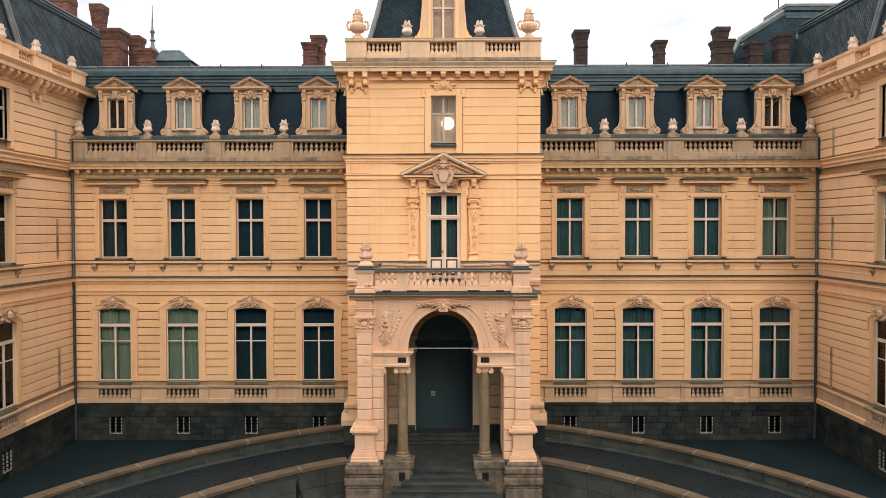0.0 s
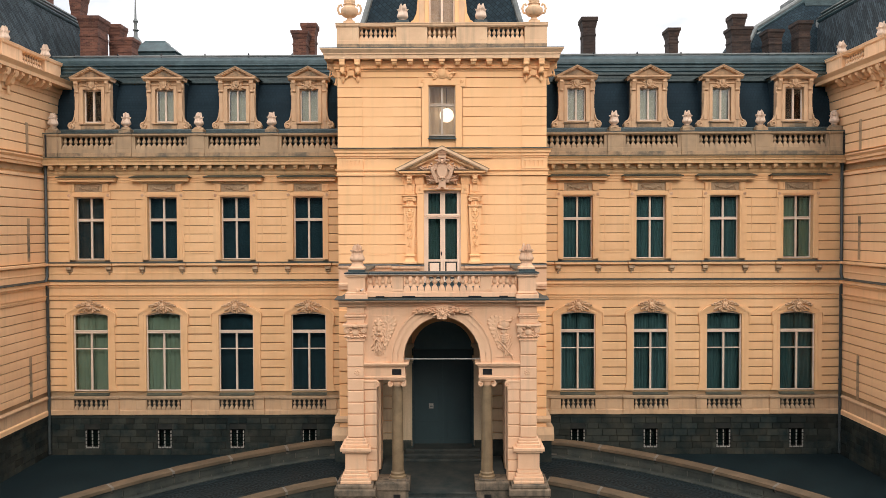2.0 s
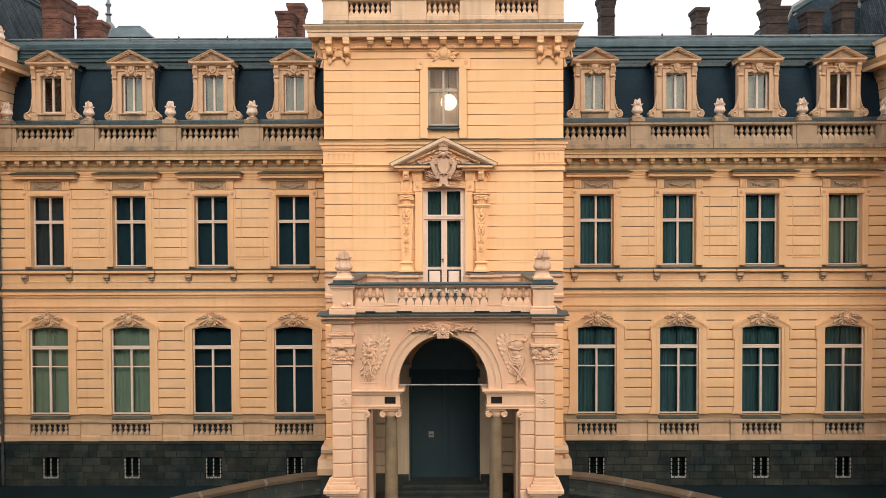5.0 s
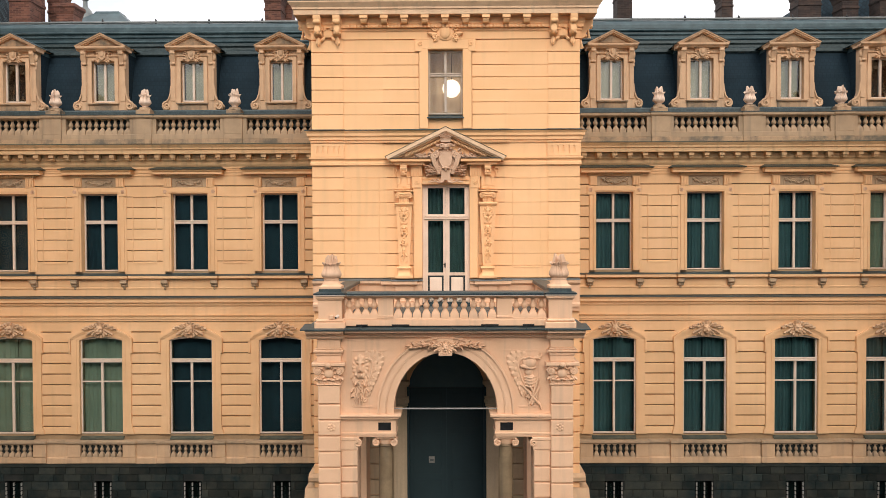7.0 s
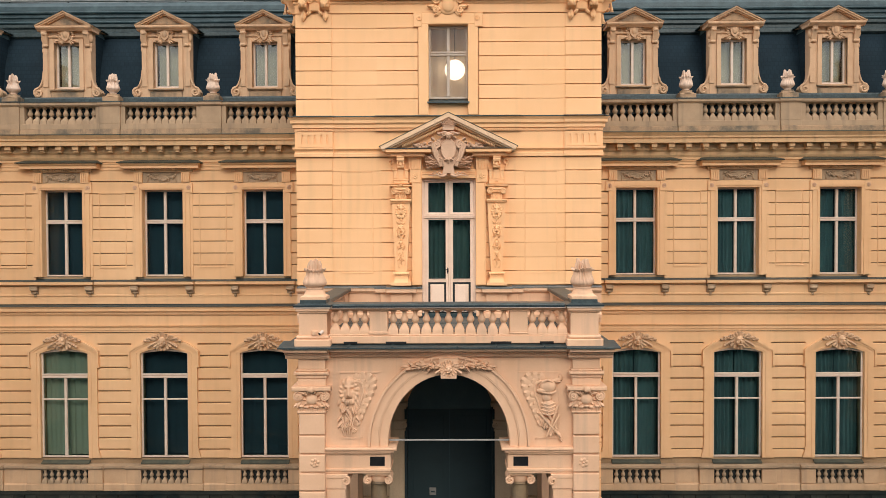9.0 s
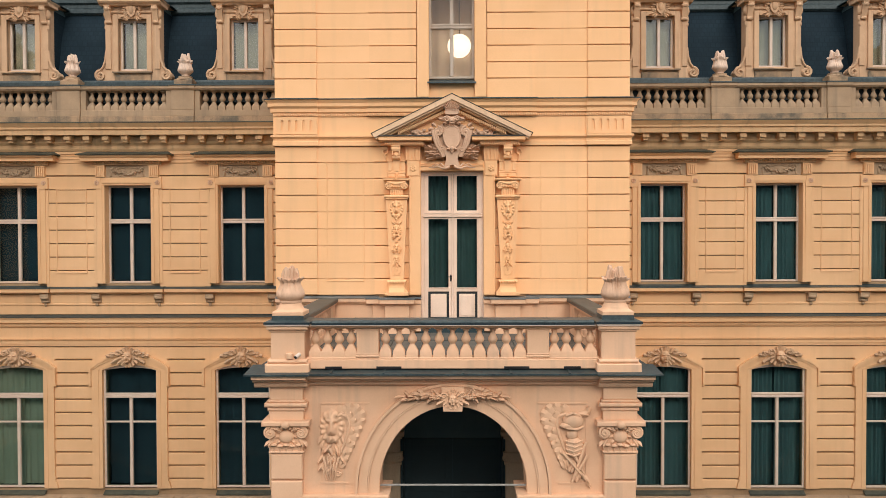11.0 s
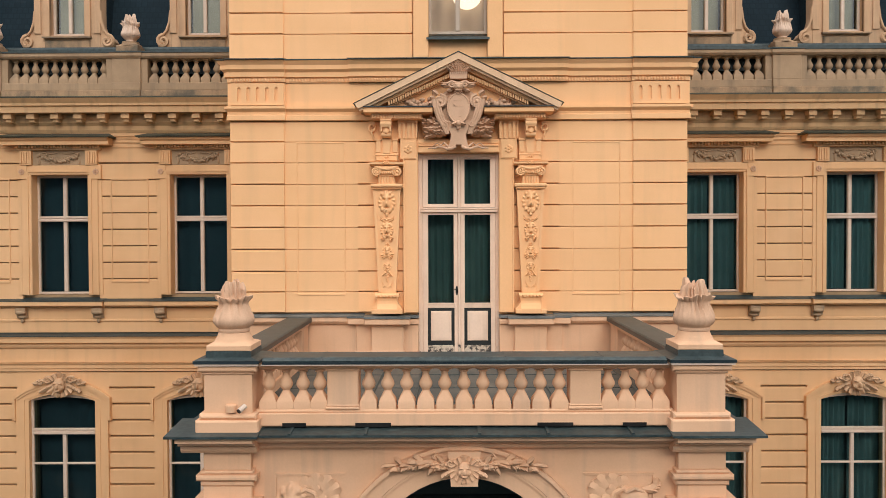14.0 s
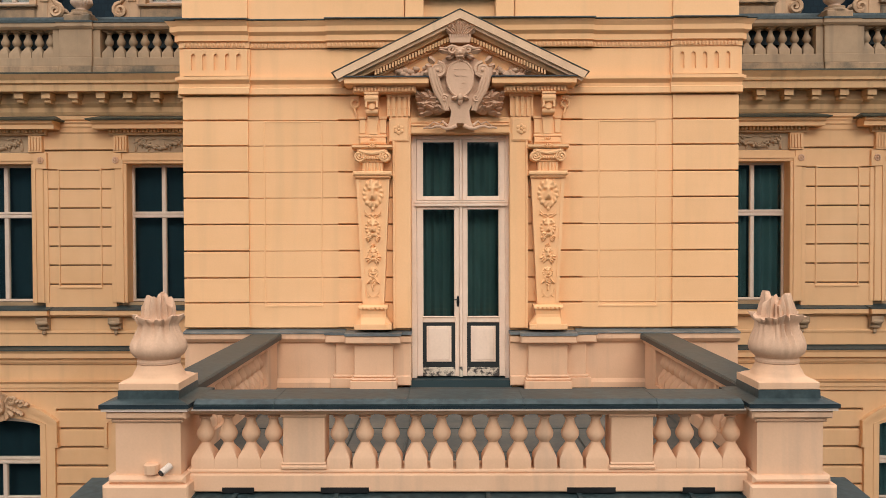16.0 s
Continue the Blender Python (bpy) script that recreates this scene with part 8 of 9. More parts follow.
        # side wall of the porch: rear pier against the tower, lintel
        a, b = sorted((k * 2.6, k * 3.5))
        Shape().box(a, b, -1.2, 0.0, GROUND, 6.9).make("rear_pier", PORTAL, th)
        Shape().box(a, b, Y + 0.7, -1.2, 4.9, 6.9).make("side_lintel", PORTAL, th)
        a, b = sorted((k * 1.34, k * 1.8))
        br = Shape().box(a, b, -0.14, 0.0, 0.5, 4.1, 0.01).box(a - 0.03, b + 0.03, -0.18, 0.0, 4.1, 4.16, 0.015).box(a, b, -0.15, 0.0, 4.16, 4.34)
        for j in (-1, 1):
            br.scroll((a + b) / 2 + j * 0.22, 4.27, 0.08, -0.17, 0.03, -j, math.pi / 2).tube([((a + b) / 2 + j * 0.22, -0.16, 4.27), ((a + b) / 2 + j * 0.22, 0.0, 4.27)], 0.075, 10)
        br.box(a - 0.06, b + 0.06, -0.2, 0.0, 4.35, 4.42, 0.015).box(a, b, -0.15, 0.0, 4.42, 4.76).box(a - 0.05, b + 0.05, -0.19, 0.0, 4.76, 4.84, 0.01).box(a - 0.12, b + 0.1, -0.26, 0.0, 4.84, 4.95, 0.02)
        br.make("inner_pilaster", PORCHWALL, th, "grey stucco pilaster with scrolled capital", True)
    Shape().box(-3.4, 3.4, Y + 0.5, 0.0, 6.75, 6.95).make("vault", PORCHWALL, th)
    # entablature and lead ledge
    s = Shape().mould([(Y + 0.5, 7.06), (Y - 0.06, 7.06), (Y - 0.09, 7.09), (Y - 0.09, 7.13), (Y - 0.2, 7.17), (Y - 0.2, 7.21), (Y - 0.36, 7.24), (Y - 0.36, 7.31), (Y + 0.5, 7.31)], -3.6, 3.6)
    s.make("cornice", PORTAL, th)
    for k in (-1, 1):
        a, b = sorted((k * 2.78, k * 3.8))
        Shape().mould([(Y + 1.0, 7.05), (Y - 0.22, 7.05), (Y - 0.25, 7.09), (Y - 0.25, 7.14), (Y - 0.36, 7.18), (Y - 0.36, 7.21), (Y - 0.48, 7.24), (Y - 0.48, 7.315), (Y + 1.0, 7.315)], a, b).make("cornice_break", PORTAL, th)
        a, b = sorted((k * 2.7, k * 3.92))
        Shape().prism([(Y + 0.2, 7.38), (Y - 0.56, 7.32), (Y - 0.56, 7.35), (Y + 0.2, 7.42)], "x", a, b).make("ledge_cover", LEAD, th, "dark lead sheet")
        a, b = sorted((k * 3.3, k * 3.86))
        Shape().box(a, b, Y + 0.2, -0.02, 7.0, 7.31).make("side_cornice", PORTAL, th)
        Shape().box(a, b + 0.03, Y + 0.2, -0.02, 7.313, 7.35).make("side_cover", LEAD, th, "dark lead sheet")
    Shape().prism([(Y + 0.4, 7.4), (Y - 0.46, 7.315), (Y - 0.46, 7.345), (Y + 0.4, 7.44)], "x", -2.7, 2.7).make("ledge_cover", LEAD, th, "dark lead sheet")
    for x in (-2.3, -1.3, 0.2, 1.1, 2.2):
        Shape().prism([(Y + 0.2, 7.43), (Y - 0.47, 7.37), (Y - 0.47, 7.35), (Y + 0.2, 7.4)], "x", x - 0.02, x + 0.02).make("lead_seam", LEAD, th)
    # flat black bars paint the dark inside of the drain openings
    for x in (-2.28, -1.22, 1.22, 2.28):
        Shape().box(x - (0.24 if abs(x) < 2 else 0.16), x + (0.24 if abs(x) < 2 else 0.16), Y - 0.213, Y - 0.15, 7.395, 7.448).make("drain_slot", IRON, th, "flat dark bar for the shade in a drain opening")
    return th


portal()


def balcony():
    th = thing("balcony_balustrade", pose(0, 0, 0), "pinkish balcony balustrade with bulbous balusters and lead-covered rail", "balustrade", kind="structure")
    Y = PORTAL_Y - 0.05
    Shape().box(-3.3, 3.3, Y, -0.05, 7.3, 7.46).make("balcony_floor", DUSTYLEAD, th, "dusty grey lead balcony floor")
    for i in range(9):
        Shape().prism([(-2.8 + 0.7 * i - 0.02, 7.461), (-2.8 + 0.7 * i + 0.02, 7.461), (-2.8 + 0.7 * i + 0.008, 7.485), (-2.8 + 0.7 * i - 0.008, 7.485)], "y", Y + 0.3, -0.4).make("lead_seam", LEAD, th)
    for y in (-1.6, -2.8, -3.9):
        Shape().box(-2.85, 2.85, y - 0.012, y + 0.012, 7.461, 7.47).make("lead_seam", LEAD, th)
    Shape().box(-2.8, 2.8, Y - 0.16, Y + 0.2, 7.4, 7.58, 0.015).box(-2.8, 2.8, Y - 0.13, Y + 0.17, 7.575, 7.62, 0.015).make("base", PORTAL, th)
    bal = baluster_mesh("baluster", PORTAL, 0.56, 0.116, 24)
    for a, b, n in ((-2.76, -1.84, 4), (-1.42, 1.42, 11), (1.84, 2.76, 4)):
        for i in range(n):
            x = a + (b - a) * (i + 0.5) / n
            piece("baluster", bal, th, x, Y, 7.62)
    for k in (-1, 1):
        a, b = sorted((k * 1.42, k * 1.84))
        Shape().box(a, b, Y - 0.13, Y + 0.16, 7.62, 8.18, 0.012).box(a - 0.02, b + 0.02, Y - 0.15, Y + 0.17, 7.62, 7.66, 0.012).box(a - 0.01, b + 0.01, Y - 0.14, Y + 0.165, 7.66, 7.69, 0.012).box(a - 0.02, b + 0.02, Y - 0.15, Y + 0.17, 8.14, 8.178, 0.012).make("pier", PORTAL, th)
        # side rail back to the wall
        u, w = sorted((k * 2.98, k * 3.3))
        Shape().box(u, w, Y + 0.4, -0.1, 7.42, 7.62).make("side_base", PORTAL, th)
        for i in range(14):
            piece("baluster", bal, th, k * 3.14, Y + 0.75 + 0.268 * i, 7.62)
        Shape().box(u, w, -0.75, -0.1, 7.62, 8.18, 0.012).make("side_pier", PORTAL, th)
        Shape().box(u - 0.03, w + 0.03, Y + 0.4, -0.1, 8.18, 8.25).make("side_rail", PORTAL, th)
        Shape().box(u - 0.085, w + 0.085, Y + 0.3, -0.1, 8.253, 8.325).make("side_hem", LEADEDGE, th, "dark lead hem")
        Shape().prism([(u - 0.083, 8.327), (w + 0.083, 8.327), (w + 0.06, 8.346), (u - 0.06, 8.346)], "y", Y + 0.3, -0.1).make("side_cover", LEAD, th, "dark lead cover")
        # corner pedestal
        c = k * 3.14
        s = Shape().box(c - 0.42, c + 0.42, Y - 0.34, Y + 0.5, 7.3, 7.52, 0.02).box(c - 0.38, c + 0.38, Y - 0.3, Y + 0.46, 7.52, 7.6, 0.03).box(c - 0.32, c + 0.32, Y - 0.24, Y + 0.4, 7.6, 8.12)
        s.box(c - 0.35, c + 0.35, Y - 0.27, Y + 0.43, 8.12, 8.16, 0.015).box(c - 0.39, c + 0.39, Y - 0.31, Y + 0.47, 8.16, 8.24, 0.02)
        s.make("corner_pedestal", PORTAL, th)
        Shape().box(c - 0.42, c + 0.42, Y - 0.34, Y + 0.5, 8.243, 8.272).make("pedestal_drip", WHITE, th, "pale painted drip edge")
        Shape().box(c - 0.435, c + 0.435, Y - 0.355, Y + 0.515, 8.274, 8.312).make("pedestal_hem", LEADEDGE, th, "dark lead hem")
        v = []
        for z, e in ((8.314, 0.43), (8.34, 0.318), (8.345, 0.304), (8.424, 0.3)):
            v += [(c - e, Y + 0.08 - e, z), (c + e, Y + 0.08 - e, z), (c + e, Y + 0.08 + e, z), (c - e, Y + 0.08 + e, z)]
        f = [(0, 1, 2, 3), (12, 13, 14, 15)] + [(j * 4 + i, j * 4 + (i + 1) % 4, j * 4 + 4 + (i + 1) % 4, j * 4 + 4 + i) for j in range(3) for i in range(4)]
        Shape().add(v, f).make("pedestal_cover", LEAD, th, "dark lead cap")
    Shape().mould([(Y + 0.2, 8.18), (Y - 0.17, 8.18), (Y - 0.22, 8.22), (Y - 0.22, 8.25), (Y + 0.24, 8.25)], -2.74, 2.74).make("rail", PORTAL, th)
    Shape().box(-2.7, 2.7, Y - 0.272, Y - 0.2, 8.236, 8.252).make("drip_edge", WHITE, th, "pale painted drip edge")
    Shape().box(-2.68, 2.68, Y - 0.28, Y + 0.28, 8.254, 8.284).make("rail_hem", LEADEDGE, th, "dark lead hem")
    xs = [-2.68, -1.9, -0.6, 0.55, 1.85, 2.68]
    for i, (a, b) in enumerate(zip(xs[:-1], xs[1:])):
        e = 0.002 * (i % 2)
        if i:
            Shape().mould([(Y + 0.292, 8.3), (Y - 0.284, 8.256), (Y - 0.284, 8.304), (Y - 0.2, 8.341), (Y + 0.292, 8.341)], a - 0.008, a + 0.008).make("lead_seam", LEAD, th)
        Shape().mould([(Y + 0.29, 8.285), (Y - 0.27, 8.285), (Y - 0.272 - e, 8.3), (Y - 0.2, 8.335 + e), (Y + 0.29, 8.335 + e)], a, b).make("rail_cover", LEAD, th, "weathered lead sheet")
    return th


balcony()

BIG_URN = urn_mesh("flame_urn", CREAM, 0.71, 0.275)
for k in (-1, 1):
    th = thing("balcony_urn", pose(k * 3.14, PORTAL_Y + 0.03, 8.425), "pale carved stone flame urn on the balcony corner", "urn", "balcony urns")
    s = Shape().box(-0.298, 0.298, -0.298, 0.298, 0.0, 0.072, 0.008)
    v, f, n = [], [], 32
    for z, e, sq in ((0.07, 0.296, 1), (0.088, 0.275, 1), (0.1, 0.262, 0.5), (0.115, 0.252, 0.15), (0.14, 0.245, 0), (0.165, 0.23, 0), (0.19, 0.217, 0), (0.215, 0.21, 0), (0.225, 0.206, 0)):
        for i in range(n):
            a = 2 * math.pi * (i + 0.5) / n
            g = e * (1 + sq * (1 / max(abs(math.cos(a)), abs(math.sin(a))) - 1))
            v.append((g * math.cos(a), g * math.sin(a), z))
    for j in range(8):
        f += [(j * n + i, j * n + (i + 1) % n, j * n + n + (i + 1) % n, j * n + n + i) for i in range(n)]
    f += [tuple(range(n)), tuple(range(8 * n, 9 * n))]
    s.add(v, f).make("plinth", PORTAL, th, "", True)
    piece("flame_bowl", BIG_URN, th, 0, 0, 0.225, 100 + 30 * k)
th = thing("security_camera", pose(-2.98, PORTAL_Y - 0.33, 7.62), "small white bullet camera on the pedestal", "camera device")
Shape().lathe([(0.07, 0), (0.075, 0.09), (0.06, 0.1)], -0.12, 0.02, 12).make("junction_box", PORTAL, th)
brl = Shape().tube([(0.08, -0.02, 0.09), (0.02, -0.1, 0.04)], 0.035, 10).make("barrel", WHITE, th)
Shape().tube([(0.022, -0.098, 0.042), (0.012, -0.112, 0.032)], 0.03, 10).make("lens", IRON, brl)

# the great door under the porch
th = thing("door_2", pose(0, 0.5, 0), "dark tall wooden entrance door under the porch", "door", kind="structure")
for k in (-1, 1):
    a, b = sorted((k * 0.003, k * 1.3))
    lf = Shape().box(a, b, 0, 0.08, 0.4, 4.6).make("door_leaf", BLACKWOOD, th)
    for z0, z1 in ((0.6, 1.4), (1.6, 3.0), (3.2, 4.4)):
        Shape().box(a + 0.18, b - 0.18, -0.008, 0.0, z0, z1, 0.006).make("panel", BLACKWOOD, lf)
Shape().prism([(-1.3, 4.62)] + arc_pts(1.3, 4.7, 1.2) + [(1.3, 4.62)], "y", 0.0, 0.08).make("fanlight", FANLIGHT, th, "dark fanlight, lightened against the shade of the arch")
Shape().box(-0.62, -0.42, -0.06, -0.035, 2.0, 2.22).make("notice", BARS, th, "small pale plate with a dark bar")
Shape().box(-0.58, -0.46, -0.066, -0.06, 2.08, 2.12).make("notice_bar", BLACKWOOD, th)
# dark strips added over the sunlit stucco reveals beside the door
for k in (-1, 1):
    Shape().box(*sorted((k * 1.272, k * 1.4)), -0.53, 0.0, 0.4, 4.72).make("reveal_lining", BLACKWOOD, th)

# ---- steps, drive and parapets in front of the porch ----
ROAD = -0.2
CY = -17.8
for i in range(6):
    z1 = 0.07 - 0.17 * i
    w = 1.35 + (0.35 * max(i - 1, 0) if i else 0)
    y0 = PORTAL_Y - 0.05 - 0.33 * i
    s = Shape().prism([(y0 + 0.6, z1 - 0.6), (y0, z1 - 0.6), (y0, z1 - 0.05), (y0 - 0.04, z1 - 0.04), (y0 - 0.04, z1 - 0.01), (y0 - 0.02, z1), (y0 + 0.6, z1)], "x", -min(w, 2.3), min(w, 2.3))
    tagged(s.make("step", STEP), "worn grey stone step before the porch", "step", "porch steps", "structure")
s = Shape().box(-2.5, 2.5, PORTAL_Y + 0.552, 0.0, GROUND, 0.07)
tagged(s.make("porch_floor", STEP), "grey stone paving under the porch", "floor", kind="structure")
for i in range(3):
    s = Shape().box(-1.9 + 0.15 * i, 1.9 - 0.15 * i, -1.1 + 0.33 * i, 0.5, 0.07 + 0.12 * i, 0.19 + 0.12 * i, 0.02)
    tagged(s.make("step", STEP), "grey stone step at the entrance door", "step", "door steps", "structure")


def ring_pt(r, a):
    return (r * math.sin(a), CY + r * math.cos(a))


def fall(a, z):
    """The drive falls away from the porch on both sides."""
    return z - 1.26 * max(abs(a) - radians(17.0), 0)


def arc_solid(r0, r1, a0, a1, z0, z1, n, level=False):
    """A curved block; its top follows the fall of the drive, and its foot too unless level."""
    v, f = [], []
    for i in range(n + 1):
        a = a0 + (a1 - a0) * i / n
        lo, hi = (z0 if level else fall(a, z0)), fall(a, z1)
        lo = min(lo, hi - 0.01)
        (x0, y0), (x1, y1) = ring_pt(r0, a), ring_pt(r1, a)
        v += [(x0, y0, lo), (x1, y1, lo), (x1, y1, hi), (x0, y0, hi)]
    for i in range(n):
        for j in range(4):
            j2 = (j + 1) % 4
            f.append((4 * i + j, 4 * i + j2, 4 * i + 4 + j2, 4 * i + 4 + j))
    f += [(0, 1, 2, 3), (4 * n, 4 * n + 3, 4 * n + 2, 4 * n + 1)]
    return Shape().add(v, f)


RI, RO = 14.5, 19.3
s = arc_solid(RI, RO, radians(-64), radians(64), GROUND - 0.3, ROAD, 90, True)
tagged(s.make("road", COBBLE), "curved sloping drive of small grey granite setts", "road", kind="structure")
for side in (-1, 1):
    th = thing("parapet_outer", pose(0, 0, 0), "curved grey stone parapet with ochre coping beside the drive", "parapet wall", "drive parapets", "structure")
    th2 = thing("parapet_inner", pose(0, 0, 0), "curved retaining wall with ochre stone coping", "parapet wall", "drive parapets", "structure")
    rnd = random.Random(30 + side)
    a_from, a_to = radians(13.7), radians(64)
    arc_solid(RO - 0.08, RO + 0.25, side * a_from, side * a_to, GROUND - 0.3, 0.24, 50, True).make("core", LIGHTMORTAR, th)
    n = 7
    for i in range(n):
        a0, a1 = a_from + (a_to - a_from) * i / n, a_from + (a_to - a_from) * (i + 1) / n
        g, dz = 0.0028, 0.008 * rnd.random()
        arc_solid(RO - 0.26, RO + 0.36, side * (a0 + g), side * (a1 - g), 0.32, 0.44 + dz, 6).make("coping_stone", COPING, th)
        arc_solid(RO - 0.17, RO + 0.3, side * (a0 + g), side * (a1 - g), 0.17, 0.318, 6).make("coping_bed", PARAPET, th)
    arc_solid(RO - 0.255, RO + 0.355, side * a_from, side * a_to, 0.33, 0.437, 50).make("coping_joint", LIGHTMORTAR, th)
    for row, (z0, z1) in enumerate(((-0.1, 0.17), (-0.38, -0.1))):
        m2 = 16
        for i in range(m2):
            a0 = a_from + (a_to - a_from) * (i + 0.5 * row) / (m2 + 0.5)
            a1 = a_from + (a_to - a_from) * (i + 1 + 0.5 * row) / (m2 + 0.5)
            arc_solid(RO - 0.14 + 0.02 * rnd.random(), RO, side * (a0 + 0.0008), side * (a1 - 0.0008), z0 + 0.012, z1, 4).make("face_stone", PARAPET, th)
    arc_solid(RO - 0.5, RO - 0.13, side * a_from, side * a_to, ROAD - 0.1, ROAD + 0.035, 50).make("edge_strip", PARAPET, th, "worn light paving strip")
    a_from = radians(16.4)
    arc_solid(RI - 0.2, RI + 0.12, side * a_from, side * a_to, GROUND - 0.3, 0.04, 44, True).make("core", LIGHTMORTAR, th2)
    arc_solid(RI - 0.355, RI + 0.255, side * a_from, side * a_to, 0.14, 0.257, 44).make("coping_joint", LIGHTMORTAR, th2)
    n = 6
    for i in range(n):
        a0, a1 = a_from + (a_to - a_from) * i / n, a_from + (a_to - a_from) * (i + 1) / n
        arc_solid(RI - 0.36, RI + 0.26, side * (a0 + 0.0034), side * (a1 - 0.0034), 0.13, 0.26 + 0.008 * rnd.random(), 6).make("coping_stone", COPING, th2)
        arc_solid(RI - 0.28, RI + 0.2, side * (a0 + 0.0034), side * (a1 - 0.0034), -0.03, 0.128, 6).make("coping_bed", PARAPET, th2)
        for half in (0, 0.5):
            h0, h1 = a0 + (a1 - a0) * half, a0 + (a1 - a0) * (half + 0.5)
            arc_solid(RI - 0.25 + 0.015 * rnd.random(), RI - 0.1, side * (h0 + 0.001), side * (h1 - 0.001), -0.62, -0.03, 4).make("face_stone", PARAPET, th2)
            arc_solid(RI - 0.25 + 0.015 * rnd.random(), RI - 0.1, side * (h0 + 0.001), side * (h1 - 0.001), -1.25, -0.64, 4).make("face_stone", PARAPET, th2)
    arc_solid(RI - 0.6, RI - 0.2, side * a_from, side * a_to, GROUND - 0.5, -1.12, 44, True).make("footing", STEP, th2)
th = thing("bollard", pose(-5.35, -8.2, GROUND), "thin black iron post with a bent lamp head", "post")
Shape().lathe([(0.11, 0), (0.11, 0.16), (0.06, 0.24), (0.05, 1.75), (0.075, 1.82), (0.06, 1.95), (0.02, 2.1)], n=10).make("shaft", IRON, th)
Shape().tube([(0.03, 0, 1.75), (0.12, 0, 1.5), (0.26, 0, 1.15), (0.3, 0, 0.02)], 0.045, 6, 0.6).make("brace", IRON, th)


# ---- basement of the wings ----
def basement(side, m, u0, u1, wins):
    th = thing("basement_wall", m, "dark rough sandstone basement with small barred windows", "wall", kind="structure")
    s = Shape()
    prev = u0
    for c in wins:
        s.box(prev, c - 0.36, 0.02, 0.5, GROUND, 0.72)
        s.box(c - 0.36, c + 0.36, 0.02, 0.5, GROUND, -0.92)
        s.box(c - 0.36, c + 0.36, 0.02, 0.5, -0.02, 0.72)
        s.box(c - 0.36, c + 0.36, 0.45, 0.5, -0.92, -0.02)
        prev = c + 0.36
    s.box(prev, u1, 0.02, 0.5, GROUND, 0.72)
    s.make("basement_core", MORTAR, th)
    Shape().box(u0, u1, -0.06, 0.1, 0.56, 0.72, 0.02).make("basement_cap", BASE, th)
    rnd = random.Random(7 + side)
    z = GROUND
    for h in (0.3, 0.33, 0.3, 0.34, 0.29, 0.3):
        u = u0 - rnd.random() * 0.4
        while u < u1 - 0.02:
            w = rnd.choice((0.42, 0.55, 0.68, 0.8))
            a, b = max(u, u0) + 0.008, min(u + w, u1) - 0.008
            u += w
            if b - a < 0.1 or z + h > 0.57:
                continue
            hit_w = [c for c in wins if b > c - 0.37 and a < c + 0.37 and z + h > -0.93 and z < -0.01]
            parts = [(a, b)]
            for c in hit_w:
                parts = [(p, q) for p, q in ((a, min(b, c - 0.37)), (max(a, c + 0.37), b)) if q - p > 0.08]
            for p, q in parts:
                pr = 0.01 + 0.02 * rnd.random()
                Shape().box(p, q, -pr, 0.06, z + 0.008, z + h - 0.008, 0.012).make("stone", BASE, th)
        z += h
    for c in wins:
        wd = thing("barred_window", m @ pose(c, 0, 0), "small dark basement window with whitewashed bars", "window", "basement windows", "structure")
        for i in range(3):
            x = -0.31 + 0.31 * i
            for j in range(5):
                Shape().box(x - 0.022, x + 0.022, -0.04, 0.02, -0.9 + 0.175 * j, -0.78 + 0.175 * j).make("bar_piece", BARS, wd)
        for j in range(4):
            Shape().box(-0.33 + 0.17 * j, -0.2 + 0.17 * j, -0.03, 0.02, -0.95, -0.89).make("sill_piece", BARS, wd)
        Shape().box(-0.36, 0.36, 0.3, 0.32, -0.92, -0.02).make("pane", GLASS, wd)
    return th


basement(-1, pose(0, WING_Y, 0), -WING_END, -TOWER_X, sorted(-b for b in BAYS))
basement(1, pose(0, WING_Y, 0), TOWER_X, WING_END, BAYS)

# ---- drainpipes in the corners ----
for side in (-1, 1):
    th = thing("drainpipe", pose(side * (WING_END - 0.1), WING_Y - 0.16, 0), "grey metal drainpipe in the wall corner", "drainpipe", "drainpipes", "structure")
    Shape().tube([(0, 0, -1.2), (0, 0, 7.0), (0, -0.12, 7.15), (0, -0.12, 7.45), (0, 0, 7.6), (0, 0, 13.0)], 0.07, 10).make("pipe", PIPE, th, "", True)
    for z in (0.4, 2.4, 4.6, 6.3, 8.4, 10.2, 12.2):
        Shape().lathe([(0.085, z), (0.085, z + 0.07)], n=10).make("pipe_collar", PIPE, th)
    Shape().lathe([(0.08, 12.9), (0.14, 13.15), (0.14, 13.3)], n=10).make("hopper", PIPE, th)
    Shape().tube([(0.05, -0.06, 13.4), (0.05, -0.06, 14.6)], 0.045, 8).make("roof_pipe", IRON, th)


# ---- the side ranges that close the court ----
SIDE_BAYS = [-1.75]


